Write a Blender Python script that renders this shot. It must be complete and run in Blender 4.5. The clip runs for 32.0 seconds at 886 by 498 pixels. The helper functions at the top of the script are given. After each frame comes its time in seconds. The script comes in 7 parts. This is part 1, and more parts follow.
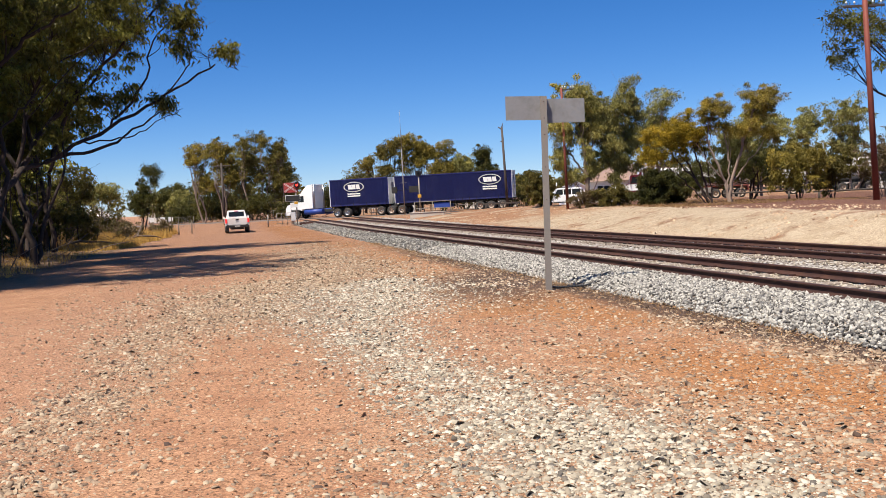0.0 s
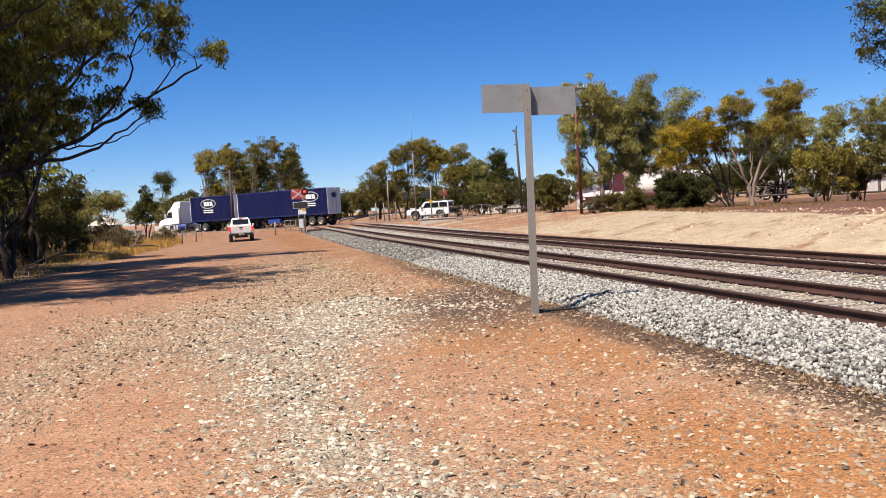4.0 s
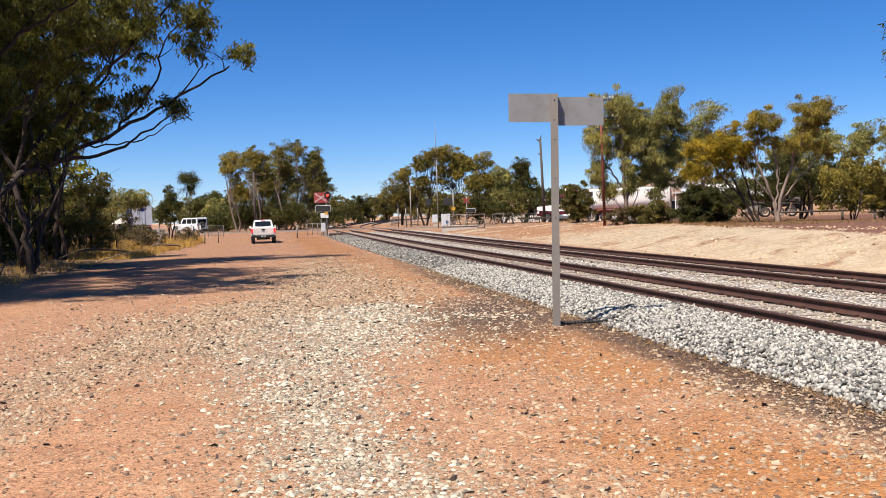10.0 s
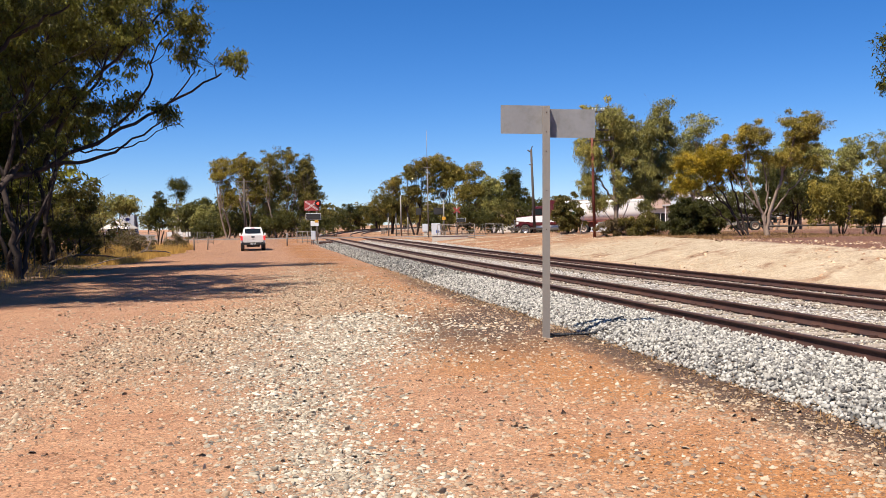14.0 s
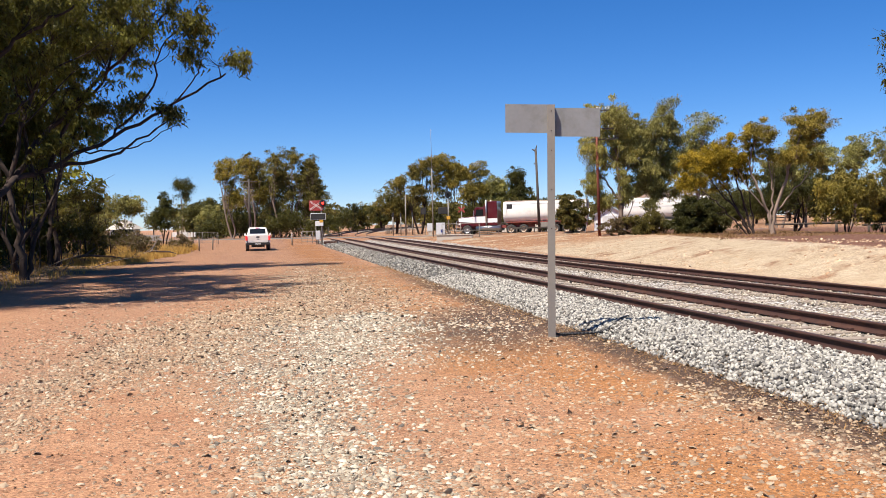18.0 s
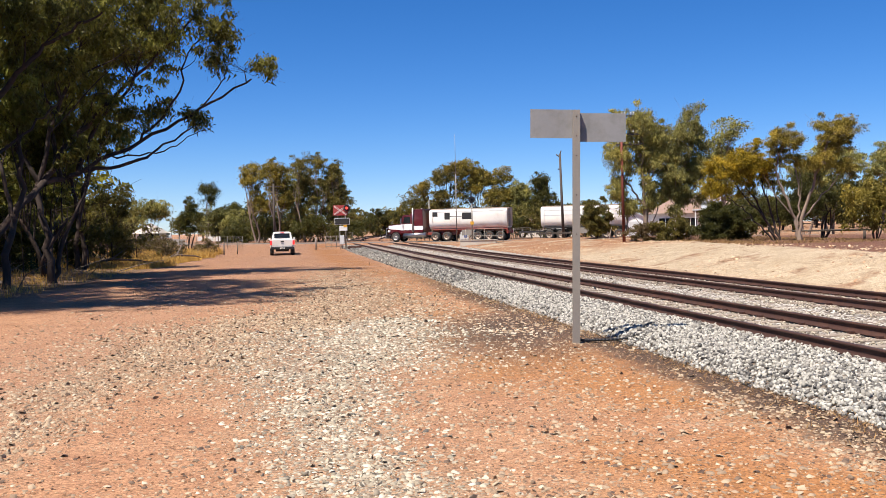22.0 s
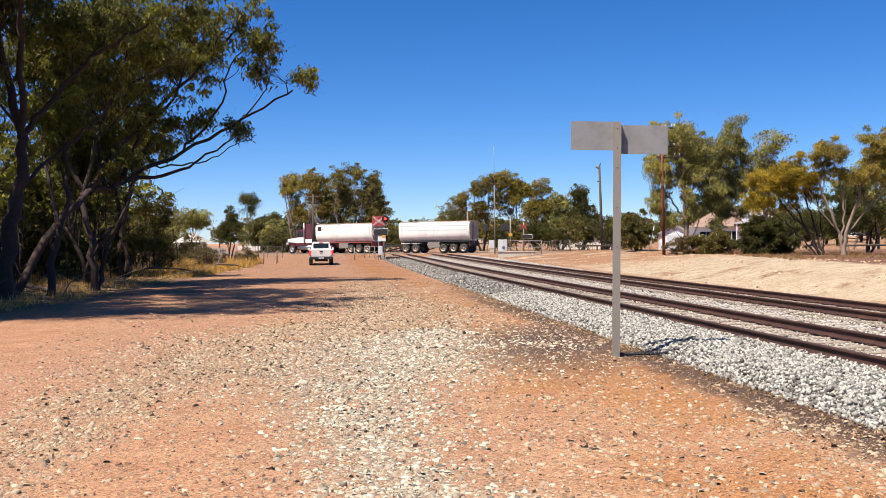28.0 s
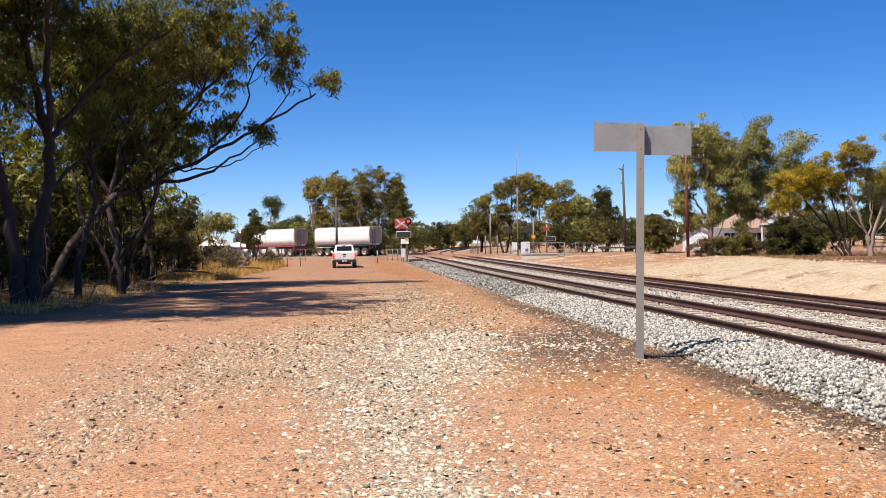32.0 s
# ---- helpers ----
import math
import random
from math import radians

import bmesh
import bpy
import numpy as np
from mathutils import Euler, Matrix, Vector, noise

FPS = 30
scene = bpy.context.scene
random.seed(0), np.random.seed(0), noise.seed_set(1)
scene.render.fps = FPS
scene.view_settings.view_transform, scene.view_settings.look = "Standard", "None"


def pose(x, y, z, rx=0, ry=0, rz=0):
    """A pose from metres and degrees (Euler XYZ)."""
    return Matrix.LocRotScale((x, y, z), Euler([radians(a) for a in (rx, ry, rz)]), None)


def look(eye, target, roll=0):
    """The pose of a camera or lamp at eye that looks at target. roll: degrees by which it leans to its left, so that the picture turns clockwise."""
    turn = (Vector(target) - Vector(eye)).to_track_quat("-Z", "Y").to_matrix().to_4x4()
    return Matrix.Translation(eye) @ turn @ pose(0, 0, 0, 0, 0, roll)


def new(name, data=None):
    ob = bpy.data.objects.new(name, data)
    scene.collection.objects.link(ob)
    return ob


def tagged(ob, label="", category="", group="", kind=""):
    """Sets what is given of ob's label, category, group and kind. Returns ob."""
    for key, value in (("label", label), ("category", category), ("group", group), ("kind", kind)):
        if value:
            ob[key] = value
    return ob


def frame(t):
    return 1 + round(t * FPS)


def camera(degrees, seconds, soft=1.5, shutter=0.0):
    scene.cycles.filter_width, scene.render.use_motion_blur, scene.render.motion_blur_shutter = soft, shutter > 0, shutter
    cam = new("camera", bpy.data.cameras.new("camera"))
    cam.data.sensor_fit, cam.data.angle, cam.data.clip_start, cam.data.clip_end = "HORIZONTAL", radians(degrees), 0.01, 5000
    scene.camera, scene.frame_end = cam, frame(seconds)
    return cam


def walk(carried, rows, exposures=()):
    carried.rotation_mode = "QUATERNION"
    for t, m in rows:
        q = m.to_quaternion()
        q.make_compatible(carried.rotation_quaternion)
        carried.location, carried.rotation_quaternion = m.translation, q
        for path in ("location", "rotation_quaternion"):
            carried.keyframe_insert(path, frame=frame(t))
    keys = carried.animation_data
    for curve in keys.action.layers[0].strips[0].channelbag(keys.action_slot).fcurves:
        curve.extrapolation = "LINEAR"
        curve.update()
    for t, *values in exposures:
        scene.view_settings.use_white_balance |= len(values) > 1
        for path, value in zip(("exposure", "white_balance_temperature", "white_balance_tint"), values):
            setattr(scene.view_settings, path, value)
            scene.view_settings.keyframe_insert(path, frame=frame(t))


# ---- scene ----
cam = camera(50.0, 32.0, 0.6)
PATH = [
    (0, (-2.097, -17.591, 1.774), (-2.078, -15.594, 1.671), -3.0),
    (0.5, (-2.006, -17.008, 1.756), (-1.982, -15.01, 1.654), -3.2),
    (1, (-1.879, -16.607, 1.755), (-1.855, -14.61, 1.653), -3.4),
    (1.5, (-1.665, -16.197, 1.744), (-1.642, -14.199, 1.644), -3.4),
    (2, (-1.558, -15.77, 1.735), (-1.538, -13.772, 1.636), -3.6),
    (2.5, (-1.476, -15.326, 1.756), (-1.471, -13.329, 1.662), -3.7),
    (3, (-1.279, -15.056, 1.76), (-1.289, -13.058, 1.668), -3.7),
    (3.5, (-1.178, -14.937, 1.763), (-1.198, -12.94, 1.672), -3.6),
    (5.5, (-1.219, -14.719, 1.784), (-1.262, -12.722, 1.698), -3.1),
    (6, (-1.211, -14.71, 1.785), (-1.261, -12.713, 1.7), -3.0),
    (6.5, (-1.211, -14.711, 1.789), (-1.264, -12.713, 1.706), -2.8),
    (7, (-1.206, -14.712, 1.783), (-1.263, -12.714, 1.701), -2.6),
    (7.5, (-1.209, -14.722, 1.784), (-1.27, -12.724, 1.703), -2.4),
    (8, (-1.202, -14.728, 1.785), (-1.266, -12.731, 1.705), -2.3),
    (8.5, (-1.199, -14.733, 1.785), (-1.266, -12.736, 1.706), -2.2),
    (9, (-1.204, -14.74, 1.785), (-1.273, -12.743, 1.707), -2.1),
    (9.5, (-1.207, -14.739, 1.784), (-1.276, -12.742, 1.708), -2.0),
    (10, (-1.207, -14.735, 1.788), (-1.277, -12.738, 1.715), -1.9),
    (10.5, (-1.21, -14.732, 1.787), (-1.279, -12.734, 1.719), -1.7),
    (11, (-1.212, -14.739, 1.799), (-1.28, -12.741, 1.735), -1.7),
    (11.5, (-1.218, -14.723, 1.805), (-1.281, -12.725, 1.743), -1.5),
    (12, (-1.217, -14.716, 1.801), (-1.275, -12.718, 1.742), -1.4),
    (12.5, (-1.215, -14.734, 1.804), (-1.27, -12.736, 1.747), -1.4),
    (13, (-1.223, -14.726, 1.802), (-1.275, -12.727, 1.747), -1.3),
    (13.5, (-1.222, -14.725, 1.803), (-1.271, -12.726, 1.749), -1.3),
    (14, (-1.22, -14.728, 1.806), (-1.268, -12.73, 1.752), -1.2),
    (14.5, (-1.217, -14.711, 1.803), (-1.265, -12.713, 1.749), -1.3),
    (16.5, (-1.215, -14.706, 1.805), (-1.266, -12.707, 1.748), -1.4),
    (17, (-1.224, -14.701, 1.806), (-1.277, -12.703, 1.75), -1.4),
    (17.5, (-1.227, -14.714, 1.81), (-1.283, -12.716, 1.755), -1.5),
    (18, (-1.224, -14.702, 1.807), (-1.282, -12.704, 1.752), -1.4),
    (18.5, (-1.221, -14.696, 1.801), (-1.283, -12.698, 1.748), -1.4),
    (19, (-1.225, -14.699, 1.81), (-1.29, -12.701, 1.758), -1.4),
    (19.5, (-1.228, -14.694, 1.808), (-1.3, -12.696, 1.758), -1.3),
    (20, (-1.228, -14.702, 1.811), (-1.306, -12.704, 1.761), -1.3),
    (20.5, (-1.231, -14.69, 1.808), (-1.314, -12.692, 1.759), -1.2),
    (21, (-1.231, -14.689, 1.803), (-1.322, -12.691, 1.756), -1.2),
    (21.5, (-1.236, -14.69, 1.807), (-1.336, -12.693, 1.762), -1.2),
    (22, (-1.239, -14.689, 1.807), (-1.346, -12.692, 1.764), -1.2),
    (22.5, (-1.239, -14.694, 1.807), (-1.355, -12.698, 1.766), -1.1),
    (23, (-1.25, -14.696, 1.812), (-1.373, -12.7, 1.773), -1.0),
    (23.5, (-1.249, -14.678, 1.805), (-1.379, -12.683, 1.769), -1.0),
    (24, (-1.247, -14.69, 1.804), (-1.382, -12.695, 1.77), -0.9),
    (24.5, (-1.245, -14.691, 1.804), (-1.386, -12.696, 1.772), -0.9),
    (25, (-1.253, -14.686, 1.802), (-1.399, -12.692, 1.771), -0.8),
    (25.5, (-1.254, -14.698, 1.81), (-1.408, -12.704, 1.781), -0.9),
    (27.5, (-1.262, -14.681, 1.804), (-1.443, -12.689, 1.784), -0.7),
    (28, (-1.26, -14.678, 1.809), (-1.446, -12.687, 1.791), -0.7),
    (28.5, (-1.256, -14.675, 1.805), (-1.448, -12.684, 1.79), -0.6),
    (29, (-1.255, -14.678, 1.811), (-1.454, -12.688, 1.794), -0.7),
    (29.5, (-1.258, -14.678, 1.806), (-1.464, -12.689, 1.79), -0.7),
    (30, (-1.265, -14.672, 1.803), (-1.477, -12.684, 1.788), -0.7),
    (30.5, (-1.256, -14.67, 1.804), (-1.476, -12.682, 1.788), -0.8),
    (31, (-1.249, -14.664, 1.802), (-1.475, -12.677, 1.788), -0.8),
    (31.5, (-1.257, -14.662, 1.803), (-1.486, -12.675, 1.79), -0.8),
    (32, (-1.256, -14.679, 1.803), (-1.49, -12.692, 1.791), -0.9),
]
EXPOSURE = [(0, 0.72), (6, 0.81), (12, 0.85), (20, 0.87), (32, 0.93)]
walk(cam, [(t, look(eye, target, roll)) for t, eye, target, roll in PATH], EXPOSURE)

# ---- light ----
SUN_EL, SUN_AZ = 62.0, 223.0   # degrees; azimuth clockwise from +y
world = bpy.data.worlds.new("sky")
scene.world = world
world.use_nodes = True
wn = world.node_tree.nodes
sky = wn.new("ShaderNodeTexSky")
sky.sky_type = "NISHITA"
sky.sun_disc = False
sky.sun_elevation = radians(SUN_EL)
sky.sun_rotation = radians(SUN_AZ)
sky.altitude = 2500
sky.air_density, sky.dust_density, sky.ozone_density = 1.0, 0.0, 6.0
wn["Background"].inputs["Strength"].default_value = 0.0645
rich = wn.new("ShaderNodeHueSaturation")
rich.inputs["Saturation"].default_value = 1.25
world.node_tree.links.new(sky.outputs[0], rich.inputs["Color"])
tint = wn.new("ShaderNodeMix")
tint.data_type, tint.blend_type = "RGBA", "MULTIPLY"
tint.inputs[0].default_value, tint.inputs[7].default_value = 1.0, (0.95, 0.965, 1.13, 1)
world.node_tree.links.new(rich.outputs[0], tint.inputs[6])
world.node_tree.links.new(tint.outputs[2], wn["Background"].inputs["Color"])
sun = new("sun", bpy.data.lights.new("sun", "SUN"))
sun.data.energy, sun.data.angle, sun.data.color = 5.0, radians(0.6), (1.0, 0.925, 0.81)
az, el = radians(SUN_AZ), radians(SUN_EL)
sun_way = Vector((math.sin(az) * math.cos(el), math.cos(az) * math.cos(el), math.sin(el)))
sun.matrix_world = look(sun_way * 60, (0, 0, 0))

# ---- materials ----
def tree_of(name):
    m = bpy.data.materials.new(name)
    m.use_nodes = True
    return m, m.node_tree, m.node_tree.nodes["Principled BSDF"]


def noise_node(nt, vec, scale, detail=4.0, rough=0.55):
    n = nt.nodes.new("ShaderNodeTexNoise")
    n.inputs["Scale"].default_value, n.inputs["Detail"].default_value, n.inputs["Roughness"].default_value = scale, detail, rough
    if vec is not None:
        nt.links.new(vec, n.inputs["Vector"])
    return n.outputs["Fac"]


def ramp(nt, fac, stops):
    r = nt.nodes.new("ShaderNodeValToRGB")
    while len(r.color_ramp.elements) < len(stops):
        r.color_ramp.elements.new(0.5)
    for e, (p, c) in zip(r.color_ramp.elements, stops):
        e.position, e.color = p, (*c, 1) if len(c) == 3 else c
    nt.links.new(fac, r.inputs[0])
    return r.outputs[0]


def mixc(nt, fac, a, b, mode="MIX"):
    m = nt.nodes.new("ShaderNodeMix")
    m.data_type, m.blend_type = "RGBA", mode
    for sock, v in ((m.inputs[0], fac), (m.inputs[6], a), (m.inputs[7], b)):
        if isinstance(v, (int, float)):
            sock.default_value = v
        elif isinstance(v, tuple):
            sock.default_value = (*v, 1)
        else:
            nt.links.new(v, sock)
    return m.outputs[2]


def math_node(nt, op, a, b=0.0, c=0.0, clamp=False):
    m = nt.nodes.new("ShaderNodeMath")
    m.operation, m.use_clamp = op, clamp
    for sock, v in zip(m.inputs, (a, b, c)):
        if isinstance(v, (int, float)):
            sock.default_value = v
        else:
            nt.links.new(v, sock)
    return m.outputs[0]


def step_node(nt, v, lo, hi):
    m = nt.nodes.new("ShaderNodeMapRange")
    m.interpolation_type = "SMOOTHSTEP"
    nt.links.new(v, m.inputs[0])
    m.inputs[1].default_value, m.inputs[2].default_value = lo, hi
    return m.outputs[0]


def bump(nt, bsdf, height, strength, dist):
    b = nt.nodes.new("ShaderNodeBump")
    b.inputs["Strength"].default_value, b.inputs["Distance"].default_value = strength, dist
    nt.links.new(height, b.inputs["Height"])
    nt.links.new(b.outputs[0], bsdf.inputs["Normal"])


def coords(nt, kind="Object"):
    return nt.nodes.new("ShaderNodeTexCoord").outputs[kind]


def surface(name, colour, rough=0.6, metal=0.0, grain=30.0, wear=1.5, vary=0.12, dirt=None, dirt_amount=0.4, relief=0.15, depth=0.004, coat=0.0):
    """A painted, metal or mineral surface with fine grain, broad wear and a second tone for dirt."""
    m, nt, b = tree_of(name)
    v = coords(nt)
    fine, broad = noise_node(nt, v, grain, 5), noise_node(nt, v, wear, 6, 0.65)
    lo, hi = tuple(max(c * (1 - vary), 0) for c in colour), tuple(min(c * (1 + vary), 1) for c in colour)
    c = mixc(nt, fine, lo, hi)
    if dirt:
        c = mixc(nt, math_node(nt, "MULTIPLY", step_node(nt, broad, 0.45, 0.75), dirt_amount), c, dirt)
    nt.links.new(c, b.inputs["Base Color"])
    r = nt.nodes.new("ShaderNodeMapRange")
    r.inputs[3].default_value, r.inputs[4].default_value = max(rough - 0.1, 0.03), min(rough + 0.12, 1)
    nt.links.new(broad, r.inputs[0])
    nt.links.new(r.outputs[0], b.inputs["Roughness"])
    b.inputs["Metallic"].default_value = metal
    b.inputs["Coat Weight"].default_value = coat
    if relief:
        bump(nt, b, fine, relief, depth)
    return m


def leaf_material(name, dark, light, tips, through_leaf=(0.32, 0.30, 0.05), translucent=0.3):
    m, nt, b = tree_of(name)
    isl = nt.nodes.new("ShaderNodeNewGeometry").outputs["Random Per Island"]
    who = nt.nodes.new("ShaderNodeObjectInfo").outputs["Random"]
    big, lump = noise_node(nt, coords(nt), 0.55, 3), noise_node(nt, coords(nt), 2.2, 2)
    c = mixc(nt, math_node(nt, "MULTIPLY_ADD", lump, 0.7, math_node(nt, "MULTIPLY_ADD", isl, 0.8, -0.25), clamp=True), dark, light)
    c = mixc(nt, math_node(nt, "MULTIPLY", step_node(nt, big, 0.48, 0.72), 0.8), c, tips)
    c = mixc(nt, 1.0, c, ramp(nt, who, [(0.0, (0.86, 0.82, 0.75)), (0.5, (1.02, 1.0, 0.90)), (1.0, (1.18, 1.08, 0.88))]), "MULTIPLY")
    nt.links.new(c, b.inputs["Base Color"])
    b.inputs["Roughness"].default_value = 0.5
    b.inputs["Specular IOR Level"].default_value = 0.12
    tr = nt.nodes.new("ShaderNodeBsdfTranslucent")
    nt.links.new(mixc(nt, 0.5, c, through_leaf), tr.inputs[0])
    mx = nt.nodes.new("ShaderNodeMixShader")
    mx.inputs[0].default_value = translucent
    nt.links.new(b.outputs[0], mx.inputs[1])
    nt.links.new(tr.outputs[0], mx.inputs[2])
    nt.links.new(mx.outputs[0], nt.nodes["Material Output"].inputs[0])
    return m


def glow(name, colour, strength):
    m, nt, b = tree_of(name)
    b.inputs["Base Color"].default_value = (*colour, 1)
    b.inputs["Emission Color"].default_value = (*colour, 1)
    b.inputs["Emission Strength"].default_value = strength
    return m


def stone_material(name, stops):
    m, nt, b = tree_of(name)
    isl = nt.nodes.new("ShaderNodeNewGeometry").outputs["Random Per Island"]
    c = ramp(nt, isl, stops)
    n = noise_node(nt, coords(nt), 60, 4)
    c = mixc(nt, 0.3, c, ramp(nt, n, [(0.3, (0.35, 0.33, 0.31)), (0.7, (1, 1, 1))]), "MULTIPLY")
    nt.links.new(c, b.inputs["Base Color"])
    b.inputs["Roughness"].default_value = 0.85
    bump(nt, b, n, 0.5, 0.01)
    return m


# the track's line: distance to its side (across) and along it
TA, TN = Vector((-0.213, 0.977)), Vector((0.977, 0.213))


def ground_material():
    m, nt, b = tree_of("red_dirt_and_gravel")
    pos = nt.nodes.new("ShaderNodeNewGeometry").outputs["Position"]
    sep = nt.nodes.new("ShaderNodeSeparateXYZ")
    nt.links.new(pos, sep.inputs[0])
    X, Y = sep.outputs[0], sep.outputs[1]
    wob = math_node(nt, "MULTIPLY_ADD", noise_node(nt, pos, 0.35, 4), 3.0, -1.5)
    wob2 = math_node(nt, "MULTIPLY_ADD", noise_node(nt, pos, 1.6, 4), 1.2, -0.6)
    across = math_node(nt, "ADD", math_node(nt, "MULTIPLY", X, TN.x), math_node(nt, "MULTIPLY", Y, TN.y))
    aw = math_node(nt, "ADD", across, math_node(nt, "MULTIPLY", wob2, 0.6))
    big, mid, fine, grit = noise_node(nt, pos, 0.22, 5), noise_node(nt, pos, 1.3, 6, 0.65), noise_node(nt, pos, 14, 6, 0.7), noise_node(nt, pos, 55, 3)
    dirt = ramp(nt, mid, [(0.3, (0.37, 0.178, 0.092)), (0.55, (0.475, 0.25, 0.135)), (0.75, (0.535, 0.305, 0.175))])
    # orange strip beside the ballast, broken by paler worn soil
    xs = math_node(nt, "ADD", X, math_node(nt, "MULTIPLY_ADD", Y, 0.16, 0.0))
    strip = math_node(nt, "MULTIPLY", step_node(nt, aw, -3.0, -1.5), math_node(nt, "SUBTRACT", 1.0, step_node(nt, aw, -0.3, 0.7)))
    strip = math_node(nt, "MULTIPLY", strip, step_node(nt, math_node(nt, "ADD", big, math_node(nt, "MULTIPLY", wob2, 0.10)), 0.34, 0.56))
    c = mixc(nt, math_node(nt, "MULTIPLY", strip, 0.85), dirt, (0.41, 0.17, 0.045))
    # where the crushed stone lies, its dust pales the soil
    lay = {}
    for key in ("pale_gravel", "tan_gravel"):
        at = nt.nodes.new("ShaderNodeAttribute")
        at.attribute_name = key
        lay[key] = math_node(nt, "MULTIPLY", at.outputs["Fac"], step_node(nt, mid, 0.25, 0.6))
    c = mixc(nt, math_node(nt, "MULTIPLY", lay["tan_gravel"], 0.55), c, (0.41, 0.27, 0.16))
    c = mixc(nt, math_node(nt, "MULTIPLY", lay["pale_gravel"], 0.6), c, (0.43, 0.305, 0.195))
    # loose chips of three sizes, packed close where the stone lies thick
    chipf = None
    for size, rate in ((60, 0.9), (34, 0.75), (19, 0.32)):
        vor = nt.nodes.new("ShaderNodeTexVoronoi")
        vor.inputs["Scale"].default_value = size
        nt.links.new(pos, vor.inputs["Vector"])
        sepc = nt.nodes.new("ShaderNodeSeparateColor")
        nt.links.new(vor.outputs["Color"], sepc.inputs[0])
        much = math_node(nt, "ADD", math_node(nt, "MULTIPLY", lay["pale_gravel"], 0.95), math_node(nt, "MULTIPLY", lay["tan_gravel"], 0.75), clamp=True)
        reach = math_node(nt, "MULTIPLY_ADD", much, 0.16, math_node(nt, "MULTIPLY_ADD", sepc.outputs[2], 0.16, 0.24))
        chip = math_node(nt, "LESS_THAN", vor.outputs["Distance"], reach)
        few = math_node(nt, "LESS_THAN", sepc.outputs[0], math_node(nt, "MULTIPLY_ADD", much, rate, 0.09))
        one = math_node(nt, "MULTIPLY", chip, few)
        tan = ramp(nt, sepc.outputs[1], [(0.0, (0.14, 0.085, 0.055)), (0.4, (0.33, 0.22, 0.135)), (1.0, (0.48, 0.37, 0.25))])
        grey = ramp(nt, sepc.outputs[1], [(0.0, (0.17, 0.14, 0.11)), (0.4, (0.37, 0.315, 0.24)), (1.0, (0.54, 0.48, 0.385))])
        c = mixc(nt, math_node(nt, "MULTIPLY", one, 0.9), c, mixc(nt, lay["pale_gravel"], tan, grey))
        rise = math_node(nt, "MULTIPLY", one, math_node(nt, "MULTIPLY_ADD", sepc.outputs[2], 0.9, 0.5))
        chipf = rise if chipf is None else math_node(nt, "MAXIMUM", chipf, rise)
    # dark oily soil round the sign post and along the ballast's foot
    dx, dy = math_node(nt, "ADD", X, 0.75), math_node(nt, "MULTIPLY_ADD", Y, 1.0, -2.4)
    rr = math_node(nt, "SQRT", math_node(nt, "ADD", math_node(nt, "MULTIPLY", dx, dx), math_node(nt, "MULTIPLY", math_node(nt, "MULTIPLY", dy, 0.40), math_node(nt, "MULTIPLY", dy, 0.40))))
    stain = math_node(nt, "SUBTRACT", 1.0, step_node(nt, math_node(nt, "ADD", rr, math_node(nt, "MULTIPLY", wob2, 0.9)), 0.5, 2.3))
    foot = math_node(nt, "MULTIPLY", step_node(nt, aw, -0.25, 0.35), math_node(nt, "SUBTRACT", 1.0, step_node(nt, aw, 0.9, 1.6)))
    foot = math_node(nt, "MULTIPLY", foot, math_node(nt, "SUBTRACT", 1.0, step_node(nt, Y, 10, 26)))
    stain = math_node(nt, "MAXIMUM", stain, foot)
    c = mixc(nt, math_node(nt, "MULTIPLY", math_node(nt, "MULTIPLY", stain, step_node(nt, math_node(nt, "ADD", mid, math_node(nt, "MULTIPLY", fine, 0.5)), 0.33, 0.66)), 0.9), c, (0.060, 0.036, 0.024))
    # smooth worn wheel track on the left
    wheel = math_node(nt, "SUBTRACT", 1.0, step_node(nt, math_node(nt, "ABSOLUTE", math_node(nt, "ADD", math_node(nt, "ADD", xs, 8.3), math_node(nt, "MULTIPLY", wob, 0.5))), 0.7, 2.4))
    c = mixc(nt, math_node(nt, "MULTIPLY", wheel, 0.5), c, (0.42, 0.225, 0.135))
    # pale sandy cutting right of the lines, red mulch above it
    sand = step_node(nt, aw, 9.4, 10.3)
    sandc = ramp(nt, mid, [(0.3, (0.53, 0.40, 0.26)), (0.6, (0.66, 0.53, 0.37)), (0.8, (0.72, 0.61, 0.45))])
    sandc = mixc(nt, math_node(nt, "MULTIPLY", step_node(nt, noise_node(nt, pos, 0.5, 5, 0.6), 0.56, 0.66), 0.8), sandc, (0.32, 0.155, 0.075))
    sandc = mixc(nt, math_node(nt, "MULTIPLY", step_node(nt, noise_node(nt, pos, 4.0, 6, 0.7), 0.58, 0.7), 0.45), sandc, (0.29, 0.195, 0.12))
    red = math_node(nt, "MULTIPLY", step_node(nt, Y, 34, 46), step_node(nt, noise_node(nt, pos, 0.3, 3), 0.32, 0.50))
    sandc = mixc(nt, math_node(nt, "MULTIPLY", red, 0.85), sandc, (0.41, 0.18, 0.07))
    crack = nt.nodes.new("ShaderNodeMapping")
    crack.inputs["Rotation"].default_value[2] = radians(12)
    crack.inputs["Scale"].default_value = (2.2, 0.5, 3.0)
    nt.links.new(pos, crack.inputs["Vector"])
    ledge = noise_node(nt, crack.outputs[0], 1.6, 6, 0.7)
    sandc = mixc(nt, math_node(nt, "MULTIPLY", step_node(nt, ledge, 0.57, 0.66), 0.6), sandc, (0.29, 0.18, 0.10))
